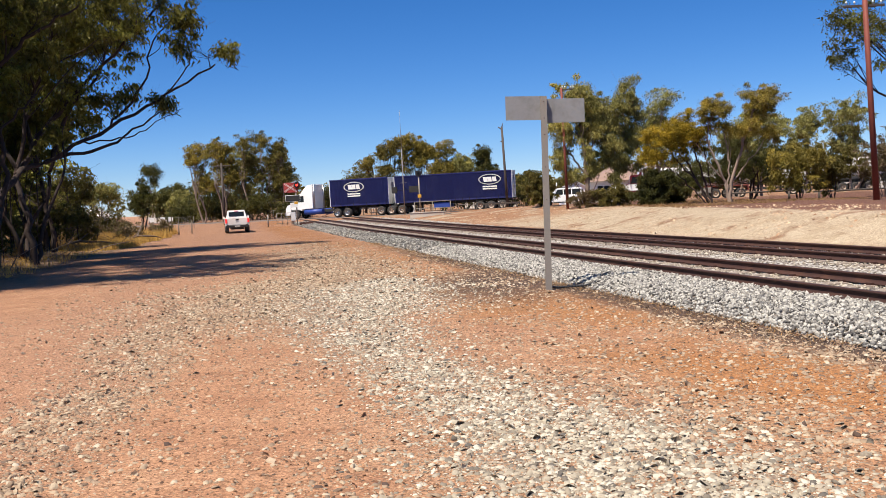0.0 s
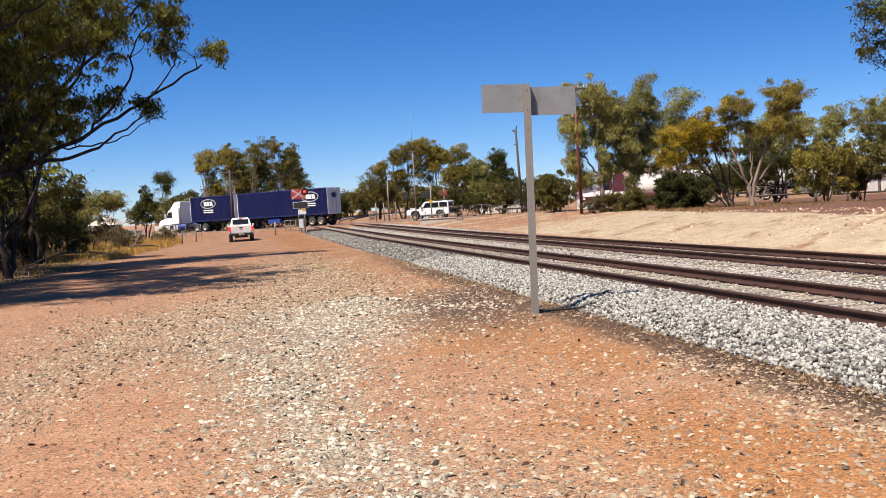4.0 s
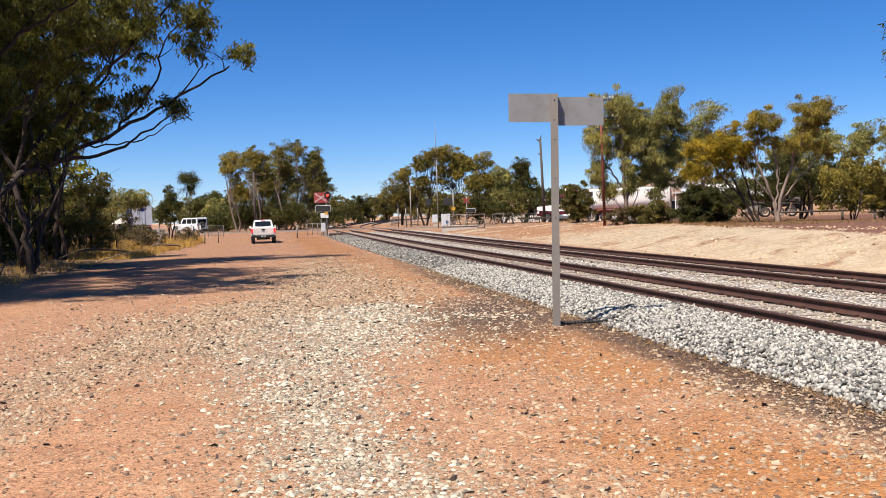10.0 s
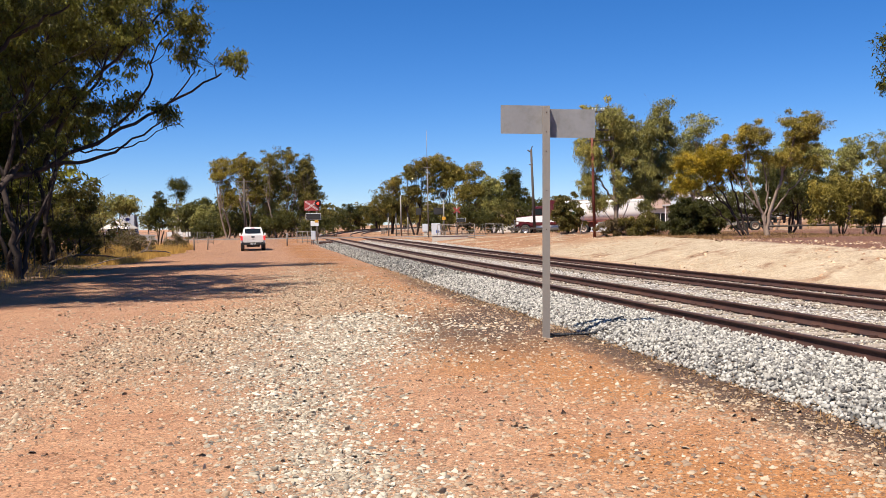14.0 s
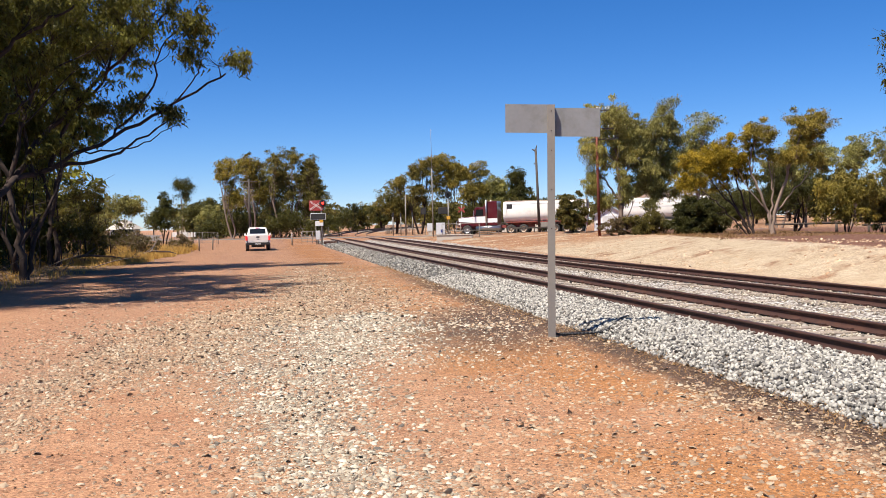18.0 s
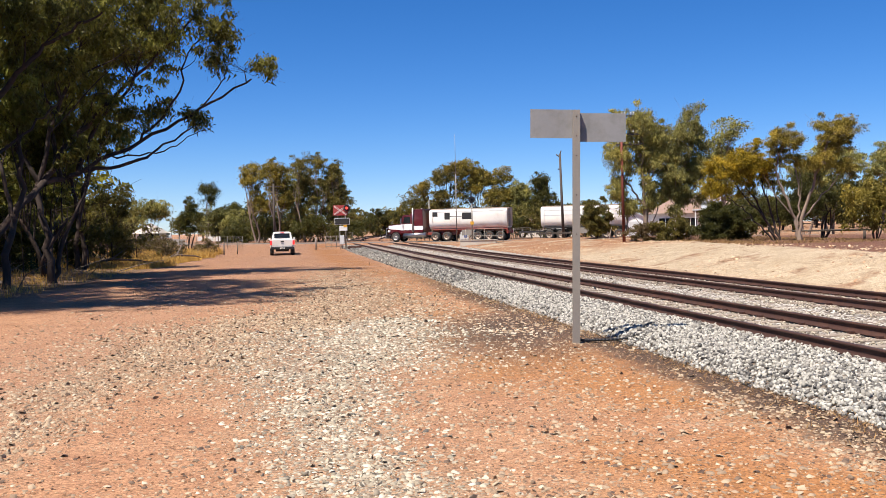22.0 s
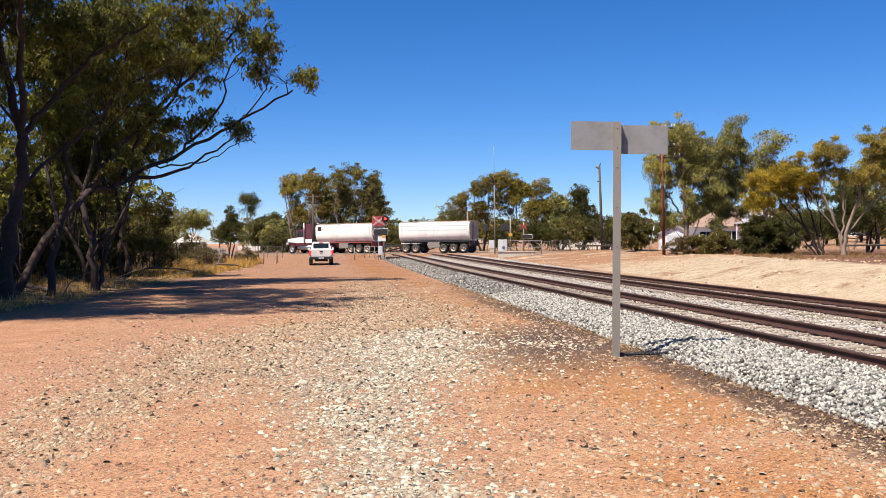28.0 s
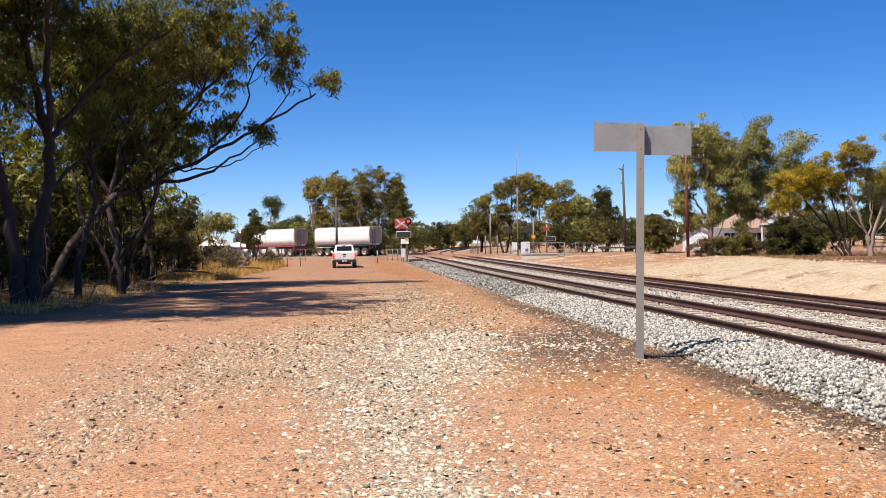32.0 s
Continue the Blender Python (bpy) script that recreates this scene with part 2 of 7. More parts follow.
    c = mixc(nt, sand, c, sandc)
    edge = math_node(nt, "MULTIPLY_ADD", math_node(nt, "SUBTRACT", Y, 18.0), 0.165, 14.0)
    mulch = step_node(nt, math_node(nt, "SUBTRACT", math_node(nt, "ADD", aw, math_node(nt, "MULTIPLY", wob, 0.4)), edge), 0.0, 0.9)
    mulchc = ramp(nt, fine, [(0.3, (0.15, 0.06, 0.033)), (0.55, (0.24, 0.105, 0.06)), (0.75, (0.32, 0.17, 0.105))])
    mulch = math_node(nt, "MULTIPLY", mulch, math_node(nt, "SUBTRACT", 1.0, step_node(nt, Y, 58, 74)))
    c = mixc(nt, mulch, c, mulchc)
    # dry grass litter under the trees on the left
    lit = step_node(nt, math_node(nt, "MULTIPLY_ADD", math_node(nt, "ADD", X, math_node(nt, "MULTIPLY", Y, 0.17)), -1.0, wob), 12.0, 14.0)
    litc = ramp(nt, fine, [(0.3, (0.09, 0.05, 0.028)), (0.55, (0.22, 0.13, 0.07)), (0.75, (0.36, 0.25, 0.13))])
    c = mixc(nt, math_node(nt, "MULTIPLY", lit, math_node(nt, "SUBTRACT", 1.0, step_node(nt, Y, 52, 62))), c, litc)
    grain = nt.nodes.new("ShaderNodeTexVoronoi")
    grain.inputs["Scale"].default_value = 46
    nt.links.new(pos, grain.inputs["Vector"])
    gsep = nt.nodes.new("ShaderNodeSeparateColor")
    nt.links.new(grain.outputs["Color"], gsep.inputs[0])
    # dark specks multiplied into the colour stand for small shadows between the grains
    c = mixc(nt, 0.75, c, ramp(nt, gsep.outputs[0], [(0.0, (0.30, 0.25, 0.22)), (0.22, (0.80, 0.77, 0.75)), (0.75, (1, 1, 1)), (1.0, (1.35, 1.37, 1.38))]), "MULTIPLY")
    c = mixc(nt, 0.55, c, ramp(nt, grit, [(0.36, (0.32, 0.27, 0.23)), (0.52, (1, 1, 1))]), "MULTIPLY")
    c = mixc(nt, 0.45, c, ramp(nt, fine, [(0.3, (0.5, 0.45, 0.40)), (0.6, (1, 1, 1))]), "MULTIPLY")
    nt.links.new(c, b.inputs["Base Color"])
    b.inputs["Roughness"].default_value = 0.95
    h = math_node(nt, "ADD", math_node(nt, "MULTIPLY", fine, 0.5), math_node(nt, "MULTIPLY", chipf, 0.6))
    h = math_node(nt, "ADD", h, math_node(nt, "MULTIPLY", math_node(nt, "MULTIPLY", ledge, sand), 3.0))
    bump(nt, b, math_node(nt, "ADD", h, math_node(nt, "MULTIPLY", gsep.outputs[1], 0.8)), 1.0, 0.045)
    return m


MAT = {}
MAT["ground"] = ground_material()
MAT["ballast"] = stone_material("pale_ballast", [(0.0, (0.05, 0.045, 0.042)), (0.2, (0.17, 0.158, 0.145)), (0.55, (0.345, 0.325, 0.29)), (1.0, (0.54, 0.51, 0.455))])
MAT["chips"] = stone_material("tan_road_stone", [(0.0, (0.09, 0.055, 0.04)), (0.18, (0.25, 0.17, 0.11)), (0.65, (0.38, 0.275, 0.18)), (0.92, (0.45, 0.35, 0.24)), (1.0, (0.54, 0.46, 0.35))])
MAT["palechips"] = stone_material("pale_grey_road_stone", [(0.0, (0.11, 0.095, 0.08)), (0.2, (0.29, 0.24, 0.175)), (0.65, (0.43, 0.37, 0.28)), (1.0, (0.60, 0.54, 0.44))])
MAT["trodden"] = stone_material("dusty_trodden_ballast", [(0.0, (0.08, 0.065, 0.05)), (0.2, (0.23, 0.185, 0.14)), (0.6, (0.38, 0.32, 0.245)), (1.0, (0.56, 0.50, 0.41))])
MAT["grit"] = stone_material("soil_grit", [(0.0, (0.07, 0.04, 0.025)), (0.25, (0.20, 0.10, 0.05)), (0.6, (0.38, 0.20, 0.105)), (0.85, (0.44, 0.28, 0.165)), (1.0, (0.52, 0.41, 0.28))])
MAT["rust"] = surface("rusty_rail", (0.055, 0.023, 0.017), 0.75, 0.2, 40, 2, 0.3, (0.12, 0.05, 0.03), 0.6, 0.3)
MAT["railtop"] = surface("worn_rail_head", (0.055, 0.029, 0.023), 0.6, 0.3, 30, 1, 0.2, (0.10, 0.045, 0.03), 0.7, 0.05)
MAT["sleeper"] = surface("weathered_sleeper", (0.26, 0.21, 0.17), 0.9, 0, 25, 2, 0.25, (0.12, 0.07, 0.05), 0.6, 0.4)
MAT["galv"] = surface("weathered_galvanised_steel", (0.25, 0.222, 0.19), 0.6, 0.25, 25, 2.5, 0.10, (0.33, 0.275, 0.22), 0.5, 0.06)
MAT["plate"] = surface("dull_aluminium_plate", (0.27, 0.262, 0.255), 0.6, 0.4, 18, 3.2, 0.10, (0.17, 0.155, 0.14), 0.6, 0.04)
MAT["oldwire"] = surface("dull_fence_wire", (0.17, 0.155, 0.14), 0.7, 0.3, 25, 2.5, 0.12, (0.13, 0.09, 0.07), 0.5, 0.06)
MAT["cable"] = surface("black_cable", (0.012, 0.012, 0.013), 0.55, 0, 40, 3, 0.2)
MAT["redpole"] = surface("rust_red_steel_pole", (0.20, 0.05, 0.032), 0.7, 0.2, 20, 1.4, 0.25, (0.10, 0.04, 0.03), 0.6, 0.15)
MAT["wood"] = surface("grey_weathered_timber", (0.07, 0.055, 0.045), 0.9, 0, 22, 1.5, 0.3, (0.04, 0.03, 0.025), 0.6, 0.4)
MAT["bark_dark"] = surface("dark_rough_bark", (0.034, 0.021, 0.017), 0.95, 0, 9, 1.3, 0.45, (0.085, 0.045, 0.032), 0.6, 0.8, 0.03)
MAT["bark_pale"] = surface("pale_smooth_gum_bark", (0.23, 0.165, 0.125), 0.85, 0, 7, 1.2, 0.25, (0.14, 0.09, 0.065), 0.7, 0.4, 0.02)
MAT["asphalt"] = surface("sun_bleached_asphalt", (0.13, 0.113, 0.10), 0.92, 0, 50, 0.4, 0.2, (0.24, 0.17, 0.12), 0.6, 0.3)
MAT["white"] = surface("white_paint", (0.78, 0.78, 0.77), 0.35, 0, 12, 0.8, 0.03, (0.55, 0.47, 0.40), 0.25, 0.02, coat=0.4)
MAT["offwhite"] = surface("dusty_white_paint", (0.74, 0.70, 0.66), 0.4, 0, 12, 0.8, 0.04, (0.5, 0.36, 0.27), 0.45, 0.02, coat=0.3)
MAT["navy"] = surface("navy_blue_curtain", (0.012, 0.016, 0.10), 0.45, 0, 6, 0.5, 0.2, (0.03, 0.035, 0.12), 0.5, 0.05)
MAT["black"] = surface("black_rubber_and_plastic", (0.018, 0.018, 0.019), 0.75, 0, 25, 2, 0.25, (0.07, 0.05, 0.04), 0.4, 0.1)
MAT["tyre"] = surface("dusty_tyre", (0.03, 0.028, 0.026), 0.85, 0, 25, 2, 0.25, (0.14, 0.09, 0.06), 0.5, 0.15)
MAT["rim"] = surface("dusty_alloy_rim", (0.42, 0.34, 0.27), 0.6, 0.3, 15, 2, 0.12, (0.30, 0.19, 0.13), 0.6, 0.05)
MAT["chrome"] = surface("polished_metal", (0.42, 0.40, 0.39), 0.36, 1.0, 12, 1, 0.05, (0.4, 0.36, 0.33), 0.3, 0.02)
MAT["maroon"] = surface("maroon_truck_paint", (0.085, 0.008, 0.012), 0.3, 0, 10, 0.7, 0.1, (0.18, 0.07, 0.05), 0.3, 0.02, coat=0.6)
MAT["redchassis"] = surface("dusty_red_chassis", (0.22, 0.04, 0.03), 0.6, 0, 14, 1, 0.2, (0.30, 0.17, 0.11), 0.5, 0.1)
MAT["glass"] = surface("dark_vehicle_glass", (0.012, 0.015, 0.017), 0.06, 0, 4, 1, 0.1, relief=0)
MAT["tank"] = surface("dusty_white_tank", (0.80, 0.77, 0.72), 0.62, 0.0, 9, 0.6, 0.04, (0.50, 0.38, 0.29), 0.5, 0.03)
MAT["signred"] = surface("faded_red_sign", (0.32, 0.035, 0.032), 0.55, 0, 20, 3, 0.12, (0.5, 0.16, 0.13), 0.4, 0.03)
MAT["signwhite"] = surface("white_reflective_sheet", (0.72, 0.72, 0.70), 0.5, 0, 20, 3, 0.05, (0.5, 0.44, 0.38), 0.3, 0.02)
MAT["yellow"] = surface("faded_yellow_plate", (0.60, 0.32, 0.03), 0.55, 0, 18, 3, 0.1, (0.4, 0.22, 0.05), 0.4, 0.03)
MAT["concrete"] = surface("pale_concrete", (0.46, 0.41, 0.35), 0.9, 0, 25, 1.5, 0.15, (0.34, 0.22, 0.14), 0.5, 0.3)
MAT["cabinet"] = surface("pale_grey_cabinet", (0.58, 0.59, 0.60), 0.5, 0.1, 15, 1.5, 0.05, (0.42, 0.35, 0.29), 0.3, 0.03)
MAT["wall"] = surface("cream_rendered_wall", (0.66, 0.62, 0.57), 0.85, 0, 20, 0.8, 0.07, (0.5, 0.42, 0.35), 0.35, 0.15)
MAT["roof"] = surface("brown_tiled_roof", (0.26, 0.17, 0.13), 0.85, 0, 8, 0.8, 0.25, (0.16, 0.10, 0.08), 0.5, 0.4)
MAT["ironroof"] = surface("pale_iron_roof", (0.60, 0.60, 0.60), 0.45, 0.4, 12, 0.8, 0.06, (0.45, 0.40, 0.36), 0.4, 0.1)
MAT["tail"] = surface("red_tail_lamp", (0.35, 0.015, 0.015), 0.25, 0, 10, 2, 0.1, relief=0)
MAT["green"] = surface("green_road_sign", (0.01, 0.10, 0.05), 0.5, 0, 12, 2, 0.1)
MAT["blue"] = surface("blue_plastic", (0.02, 0.05, 0.25), 0.5, 0, 12, 2, 0.1)
MAT["grass"] = leaf_material("dry_straw_grass", (0.38, 0.22, 0.06), (0.70, 0.46, 0.14), (0.66, 0.40, 0.10), (0.6, 0.40, 0.16))
MAT["twig"] = surface("dead_grey_wood", (0.16, 0.12, 0.095), 0.9, 0, 20, 2, 0.3, (0.08, 0.06, 0.05), 0.5, 0.3)
MAT["rearlamp"] = glow("lit_rear_lamp", (0.75, 0.03, 0.03), 0.5)
MAT["redlamp"] = glow("lit_red_lamp", (1.0, 0.03, 0.02), 3.0)
MAT["leaf_dark"] = leaf_material("dark_gum_leaves", (0.026, 0.025, 0.01), (0.14, 0.138, 0.038), (0.27, 0.29, 0.055))
MAT["leaf_olive"] = leaf_material("olive_gum_leaves", (0.04, 0.035, 0.013), (0.19, 0.158, 0.052), (0.29, 0.225, 0.06))
MAT["leaf_green"] = leaf_material("grey_green_gum_leaves", (0.1, 0.098, 0.04), (0.36, 0.34, 0.125), (0.48, 0.43, 0.13))
MAT["leaf_gold"] = leaf_material("golden_green_wattle_leaves", (0.11, 0.08, 0.011), (0.4, 0.29, 0.03), (0.5, 0.345, 0.033))
MAT["leaf_mid"] = leaf_material("yellow_olive_leaves", (0.085, 0.068, 0.018), (0.32, 0.255, 0.062), (0.46, 0.345, 0.065))
MAT["leaf_bush"] = leaf_material("deep_green_bush_leaves", (0.022, 0.024, 0.011), (0.068, 0.07, 0.026), (0.11, 0.105, 0.035))
MAT["leaf_brown"] = leaf_material("dry_brown_scrub", (0.075, 0.053, 0.034), (0.17, 0.12, 0.08), (0.14, 0.11, 0.06))
MAT["dustyend"] = surface("dust_caked_panel", (0.46, 0.35, 0.27), 0.8, 0, 10, 1, 0.15, (0.24, 0.15, 0.10), 0.5, 0.1)

MAT["litter"] = leaf_material("brown_leaf_litter", (0.10, 0.058, 0.03), (0.37, 0.23, 0.11), (0.22, 0.125, 0.06), (0.3, 0.19, 0.08))
MAT["clod"] = stone_material("sandy_clods", [(0.0, (0.28, 0.13, 0.06)), (0.3, (0.46, 0.30, 0.18)), (1.0, (0.66, 0.50, 0.34))])
MAT["fadedwhite"] = surface("faded_white_sheet", (0.56, 0.47, 0.44), 0.55, 0, 20, 3, 0.08, (0.45, 0.25, 0.22), 0.5, 0.02)

# ---- building helpers ----
def finish(name, bm, mat, smooth=False):
    me = bpy.data.meshes.new(name)
    bm.to_mesh(me)
    bm.free()
    for mm in mat if isinstance(mat, (list, tuple)) else (mat,):
        me.materials.append(mm)
    if smooth:
        me.shade_smooth()
    return me


def part(name, bm, material, parent, label="", smooth=False, m=None):
    ob = new(name, finish(name, bm, material, smooth))
    ob.parent = parent
    if m is not None:
        ob.matrix_basis = m
    return tagged(ob, label)


def share(name, mesh, parent, m):
    ob = new(name, mesh)
    ob.parent = parent
    ob.matrix_basis = m
    return ob


def thing(name, m, label, category, group="", kind=""):
    ob = new(name)
    ob.empty_display_size = 0.2
    ob.matrix_basis = m
    return tagged(ob, label, category, group, kind)


def array_mesh(name, verts, faces, mat, smooth=False):
    """A mesh from number arrays; all faces have the same count of corners."""
    verts, faces = np.asarray(verts, np.float32), np.asarray(faces, np.int32)
    me = bpy.data.meshes.new(name)
    me.vertices.add(len(verts))
    me.vertices.foreach_set("co", verts.ravel())
    k = faces.shape[1]
    me.loops.add(faces.size)
    me.loops.foreach_set("vertex_index", faces.ravel())
    me.polygons.add(len(faces))
    me.polygons.foreach_set("loop_start", np.arange(0, faces.size, k, dtype=np.int32))
    me.polygons.foreach_set("loop_total", np.full(len(faces), k, np.int32))
    me.update(calc_edges=True)
    me.materials.append(mat)
    if smooth:
        me.shade_smooth()
    return me


def box(bm, x0, x1, y0, y1, z0, z1, bevel=0.0, mi=0):
    r = bmesh.ops.create_cube(bm, size=1.0, matrix=Matrix.LocRotScale(((x0 + x1) / 2, (y0 + y1) / 2, (z0 + z1) / 2), None, (abs(x1 - x0), abs(y1 - y0), abs(z1 - z0))))
    faces = {f for v in r["verts"] for f in v.link_faces}
    for f in faces:
        f.material_index = mi
    if bevel:
        edges = list({e for v in r["verts"] for e in v.link_edges})
        g = bmesh.ops.bevel(bm, geom=edges, offset=bevel, segments=2, profile=0.6, affect="EDGES")
        for f in g["faces"]:
            f.material_index = mi
    return bm


def tube(bm, p0, p1, r0, r1=None, n=10, caps=True, mi=0):
    p0, p1 = Vector(p0), Vector(p1)
    d = p1 - p0
    m = Matrix.Translation((p0 + p1) / 2) @ d.to_track_quat("Z", "Y").to_matrix().to_4x4()
    r = bmesh.ops.create_cone(bm, cap_ends=caps, segments=n, radius1=r0, radius2=r0 if r1 is None else r1, depth=d.length, matrix=m)
    for f in {f for v in r["verts"] for f in v.link_faces}:
        f.material_index = mi
        f.smooth = len(f.verts) == 4
    return bm


def prism(bm, outline, y0, y1, bevel=0.0, mi=0):
    """An outline in x and z, drawn out from y0 to y1."""
    a = [bm.verts.new((x, y0, z)) for x, z in outline]
    b = [bm.verts.new((x, y1, z)) for x, z in outline]
    n = len(outline)
    fs = [bm.faces.new(a), bm.faces.new(b[::-1])]
    for i in range(n):
        fs.append(bm.faces.new((a[i], b[i], b[(i + 1) % n], a[(i + 1) % n])))
    for f in fs:
        f.material_index = mi
    bmesh.ops.recalc_face_normals(bm, faces=fs)
    if bevel:
        g = bmesh.ops.bevel(bm, geom=list({e for f in fs for e in f.edges}), offset=bevel, segments=2, profile=0.6, affect="EDGES")
        for f in g["faces"]:
            f.material_index = mi
    return bm


def B():
    return bmesh.new()


def smooth01(v, lo, hi):
    t = min(max((v - lo) / (hi - lo), 0.0), 1.0)
    return t * t * (3 - 2 * t)


def spline(points, n=16):
    P = np.array(points, float)
    out = []
    for i in range(len(P) - 1):
        a, b, c, d = P[max(i - 1, 0)], P[i], P[i + 1], P[min(i + 2, len(P) - 1)]
        for k in range(n):
            t = k / n
            out.append(0.5 * (2 * b + (c - a) * t + (2 * a - 5 * b + 4 * c - d) * t * t + (3 * b - a - 3 * c + d) * t ** 3))
    out.append(P[-1])
    return np.array(out)


# ---- the lie of the land ----
ROAD_LINE = [(150, 56), (90, 69), (60, 76), (38, 81), (20, 85), (5, 88.5), (-6, 91.2), (-15.5, 94.8), (-25, 100), (-36, 106.5), (-44.5, 113), (-50, 123), (-55, 138), (-66, 170), (-90, 240), (-140, 330), (-230, 430)]
ROAD = spline(ROAD_LINE, 24)
ROAD_S = np.r_[0, np.cumsum(np.hypot(*np.diff(ROAD, axis=0).T))]


def across_along(x, y):
    return x * TN.x + y * TN.y, x * TA.x + y * TA.y


def road_gap(x, y):
    return float(np.min(np.hypot(ROAD[::4, 0] - x, ROAD[::4, 1] - y)))


def gz(x, y):
    n, s = across_along(x, y)
    right = smooth01(n, 0.5, 9.0)
    z = 0.40 * (smooth01(y, 8, 74) * right + smooth01(y, 58, 92) * (1 - right))
    z += 0.6 * smooth01(y, 105, 170) * smooth01(x, -34, -18)
    top = min(max(14.0 + (y - 18) * 0.165, 12.5), 19.5)
    bank = smooth01(n, 9.6, top) * (1 - smooth01(y, 66, 80))
    z += bank * max(0.78 - 0.40 * smooth01(y, 8, 74), 0.35) * (1 - 0.4 * smooth01(n, top + 6, 34))
    if 9.6 < n < top + 1:
        z += (0.10 * noise.noise((n * 0.7, s * 0.35, 0)) + 0.07 * noise.noise((n * 1.1, s * 1.3, 4))) * bank * (1 - 0.7 * smooth01(n, top - 1, top + 1))
    if y < 88 and 0.7 < n < 9.5:
        z = min(z, -0.03 + 0.17 * smooth01(y, 30, 86))
    if n > 9.8 and 52 < y < 86:
        z += 0.14 * max(noise.noise((x * 0.3, y * 0.3, 9)) + 0.12, 0) * smooth01(y, 52, 60) * smooth01(n, 9.8, 12)
    z += 0.05 * noise.noise((x * 0.12, y * 0.12, 3)) * (1 if n < 0.5 else 0.15)
    if -14 < x < 3 and y < 30:
        z += 0.018 * noise.noise((x * 0.9, y * 0.6, 7))
    z += 0.25 * smooth01(-x - 0.17 * y, 13, 22) * (1 - smooth01(y, 45, 60))
    if y > 60:
        g = smooth01(road_gap(x, y), 4.5, 14)
        z = z * g + 0.38 * (1 - g)
    return z


def axis_lines(stops):
    out = []
    for (a, b, step) in stops:
        out += list(np.arange(a, b - 1e-6, step))
    return out + [stops[-1][1]]


# crushed stone on the dirt track: centre line and half width of each swathe
PALE_SWATHE = spline([(-0.2, -24, 1.0), (-0.6, -15, 1.0), (-0.95, -12, 1.0), (-1.25, -10.5, 0.85), (-1.9, -8.8, 0.65), (-2.45, -7.2, 0.62), (-2.8, -6.0, 0.66), (-3.1, -4.6, 0.78), (-3.4, -2.6, 1.05), (-3.3, 0.3, 1.6), (-3.4, 2.0, 1.3), (-3.2, 4.2, 0.7)], 5)
TAN_SWATHE = spline([(-5.2, -14, 0.7), (-5.4, -9.5, 0.6), (-5.8, -6.4, 0.6), (-6.2, -4.4, 0.8), (-6.4, -2.3, 1.2), (-6.3, 0.8, 1.6), (-6.0, 2.6, 1.9), (-5.2, 4.8, 1.8), (-4.6, 7.0, 1.6), (-5.0, 11.0, 1.6), (-6.5, 18, 1.5), (-8.5, 30, 1.4)], 5)


def swathe(line, x, y, power):
    best = np.full(np.shape(x), 9.0)
    for gx, gy, w in line:
        best = np.minimum(best, np.hypot(x - gx, y - gy) / w)
    return np.exp(-best ** power)


def gravel_lay(x, y):
    """How thick the pale and the tan stone lies, 0 to 1."""
    x, y = np.asarray(x, float), np.asarray(y, float)
    n = x * TN.x + y * TN.y
    pale = 0.92 * swathe(PALE_SWATHE, x, y, 2.0)
    tan = swathe(TAN_SWATHE, x, y, 2.6) * np.clip(1.1 - np.clip(y, 0, 40) / 45, 0.25, 0.9)
    tan = tan + 0.30 * swathe(PALE_SWATHE * (1, 1, 1.9), x, y, 2.0) + 0.55 * np.exp(-(((x + 4.4) / 1.6) ** 2 + ((y + 1.2) / 2.6) ** 2)) + 0.40 * np.exp(-(((x + 0.7) / 1.3) ** 2 + ((y + 10.8) / 2.8) ** 2))
    tan = tan + 0.55 * np.exp(-(((n - 0.15) / 0.55) ** 2)) * np.clip((-2.5 - y) / 3, 0, 1) + 0.10 * np.exp(-(((x + 0.4) / 1.6) ** 2 + ((y + 5) / 5) ** 2))
    tan = tan + 0.25 * np.exp(-(((x + 3.2 + 0.16 * y) / 2.2) ** 2)) * np.clip(1 - np.clip(y - 20, 0, 30) / 30, 0, 1) * (y > 2)
    return pale, np.clip(tan, 0, 1)


def build_ground():
    xs = axis_lines([(-1500, -300, 150), (-300, -90, 15), (-90, -30, 3), (-30, -12, 0.8), (-12, 14, 0.34), (14, 40, 1.0), (40, 120, 5), (120, 300, 20), (300, 1500, 150)])
    ys = axis_lines([(-400, -60, 40), (-60, -20, 4), (-20, 16, 0.34), (16, 60, 0.9), (60, 130, 2), (130, 250, 8), (250, 600, 40), (600, 2600, 200)])
    V = [(x, y, gz(x, y)) for y in ys for x in xs]
    w = len(xs)
    F = [(j * w + i, j * w + i + 1, (j + 1) * w + i + 1, (j + 1) * w + i) for j in range(len(ys) - 1) for i in range(w - 1)]
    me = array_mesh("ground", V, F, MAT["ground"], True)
    P = np.array(V)
    for key, lay in zip(("pale_gravel", "tan_gravel"), gravel_lay(P[:, 0], P[:, 1])):
        me.attributes.new(key, "FLOAT", "POINT").data.foreach_set("value", lay.astype(np.float32))
    ob = new("ground", me)
    tagged(ob, "orange-red dirt ground with pale loose gravel and a sandy cutting", "ground", kind="structure")


build_ground()


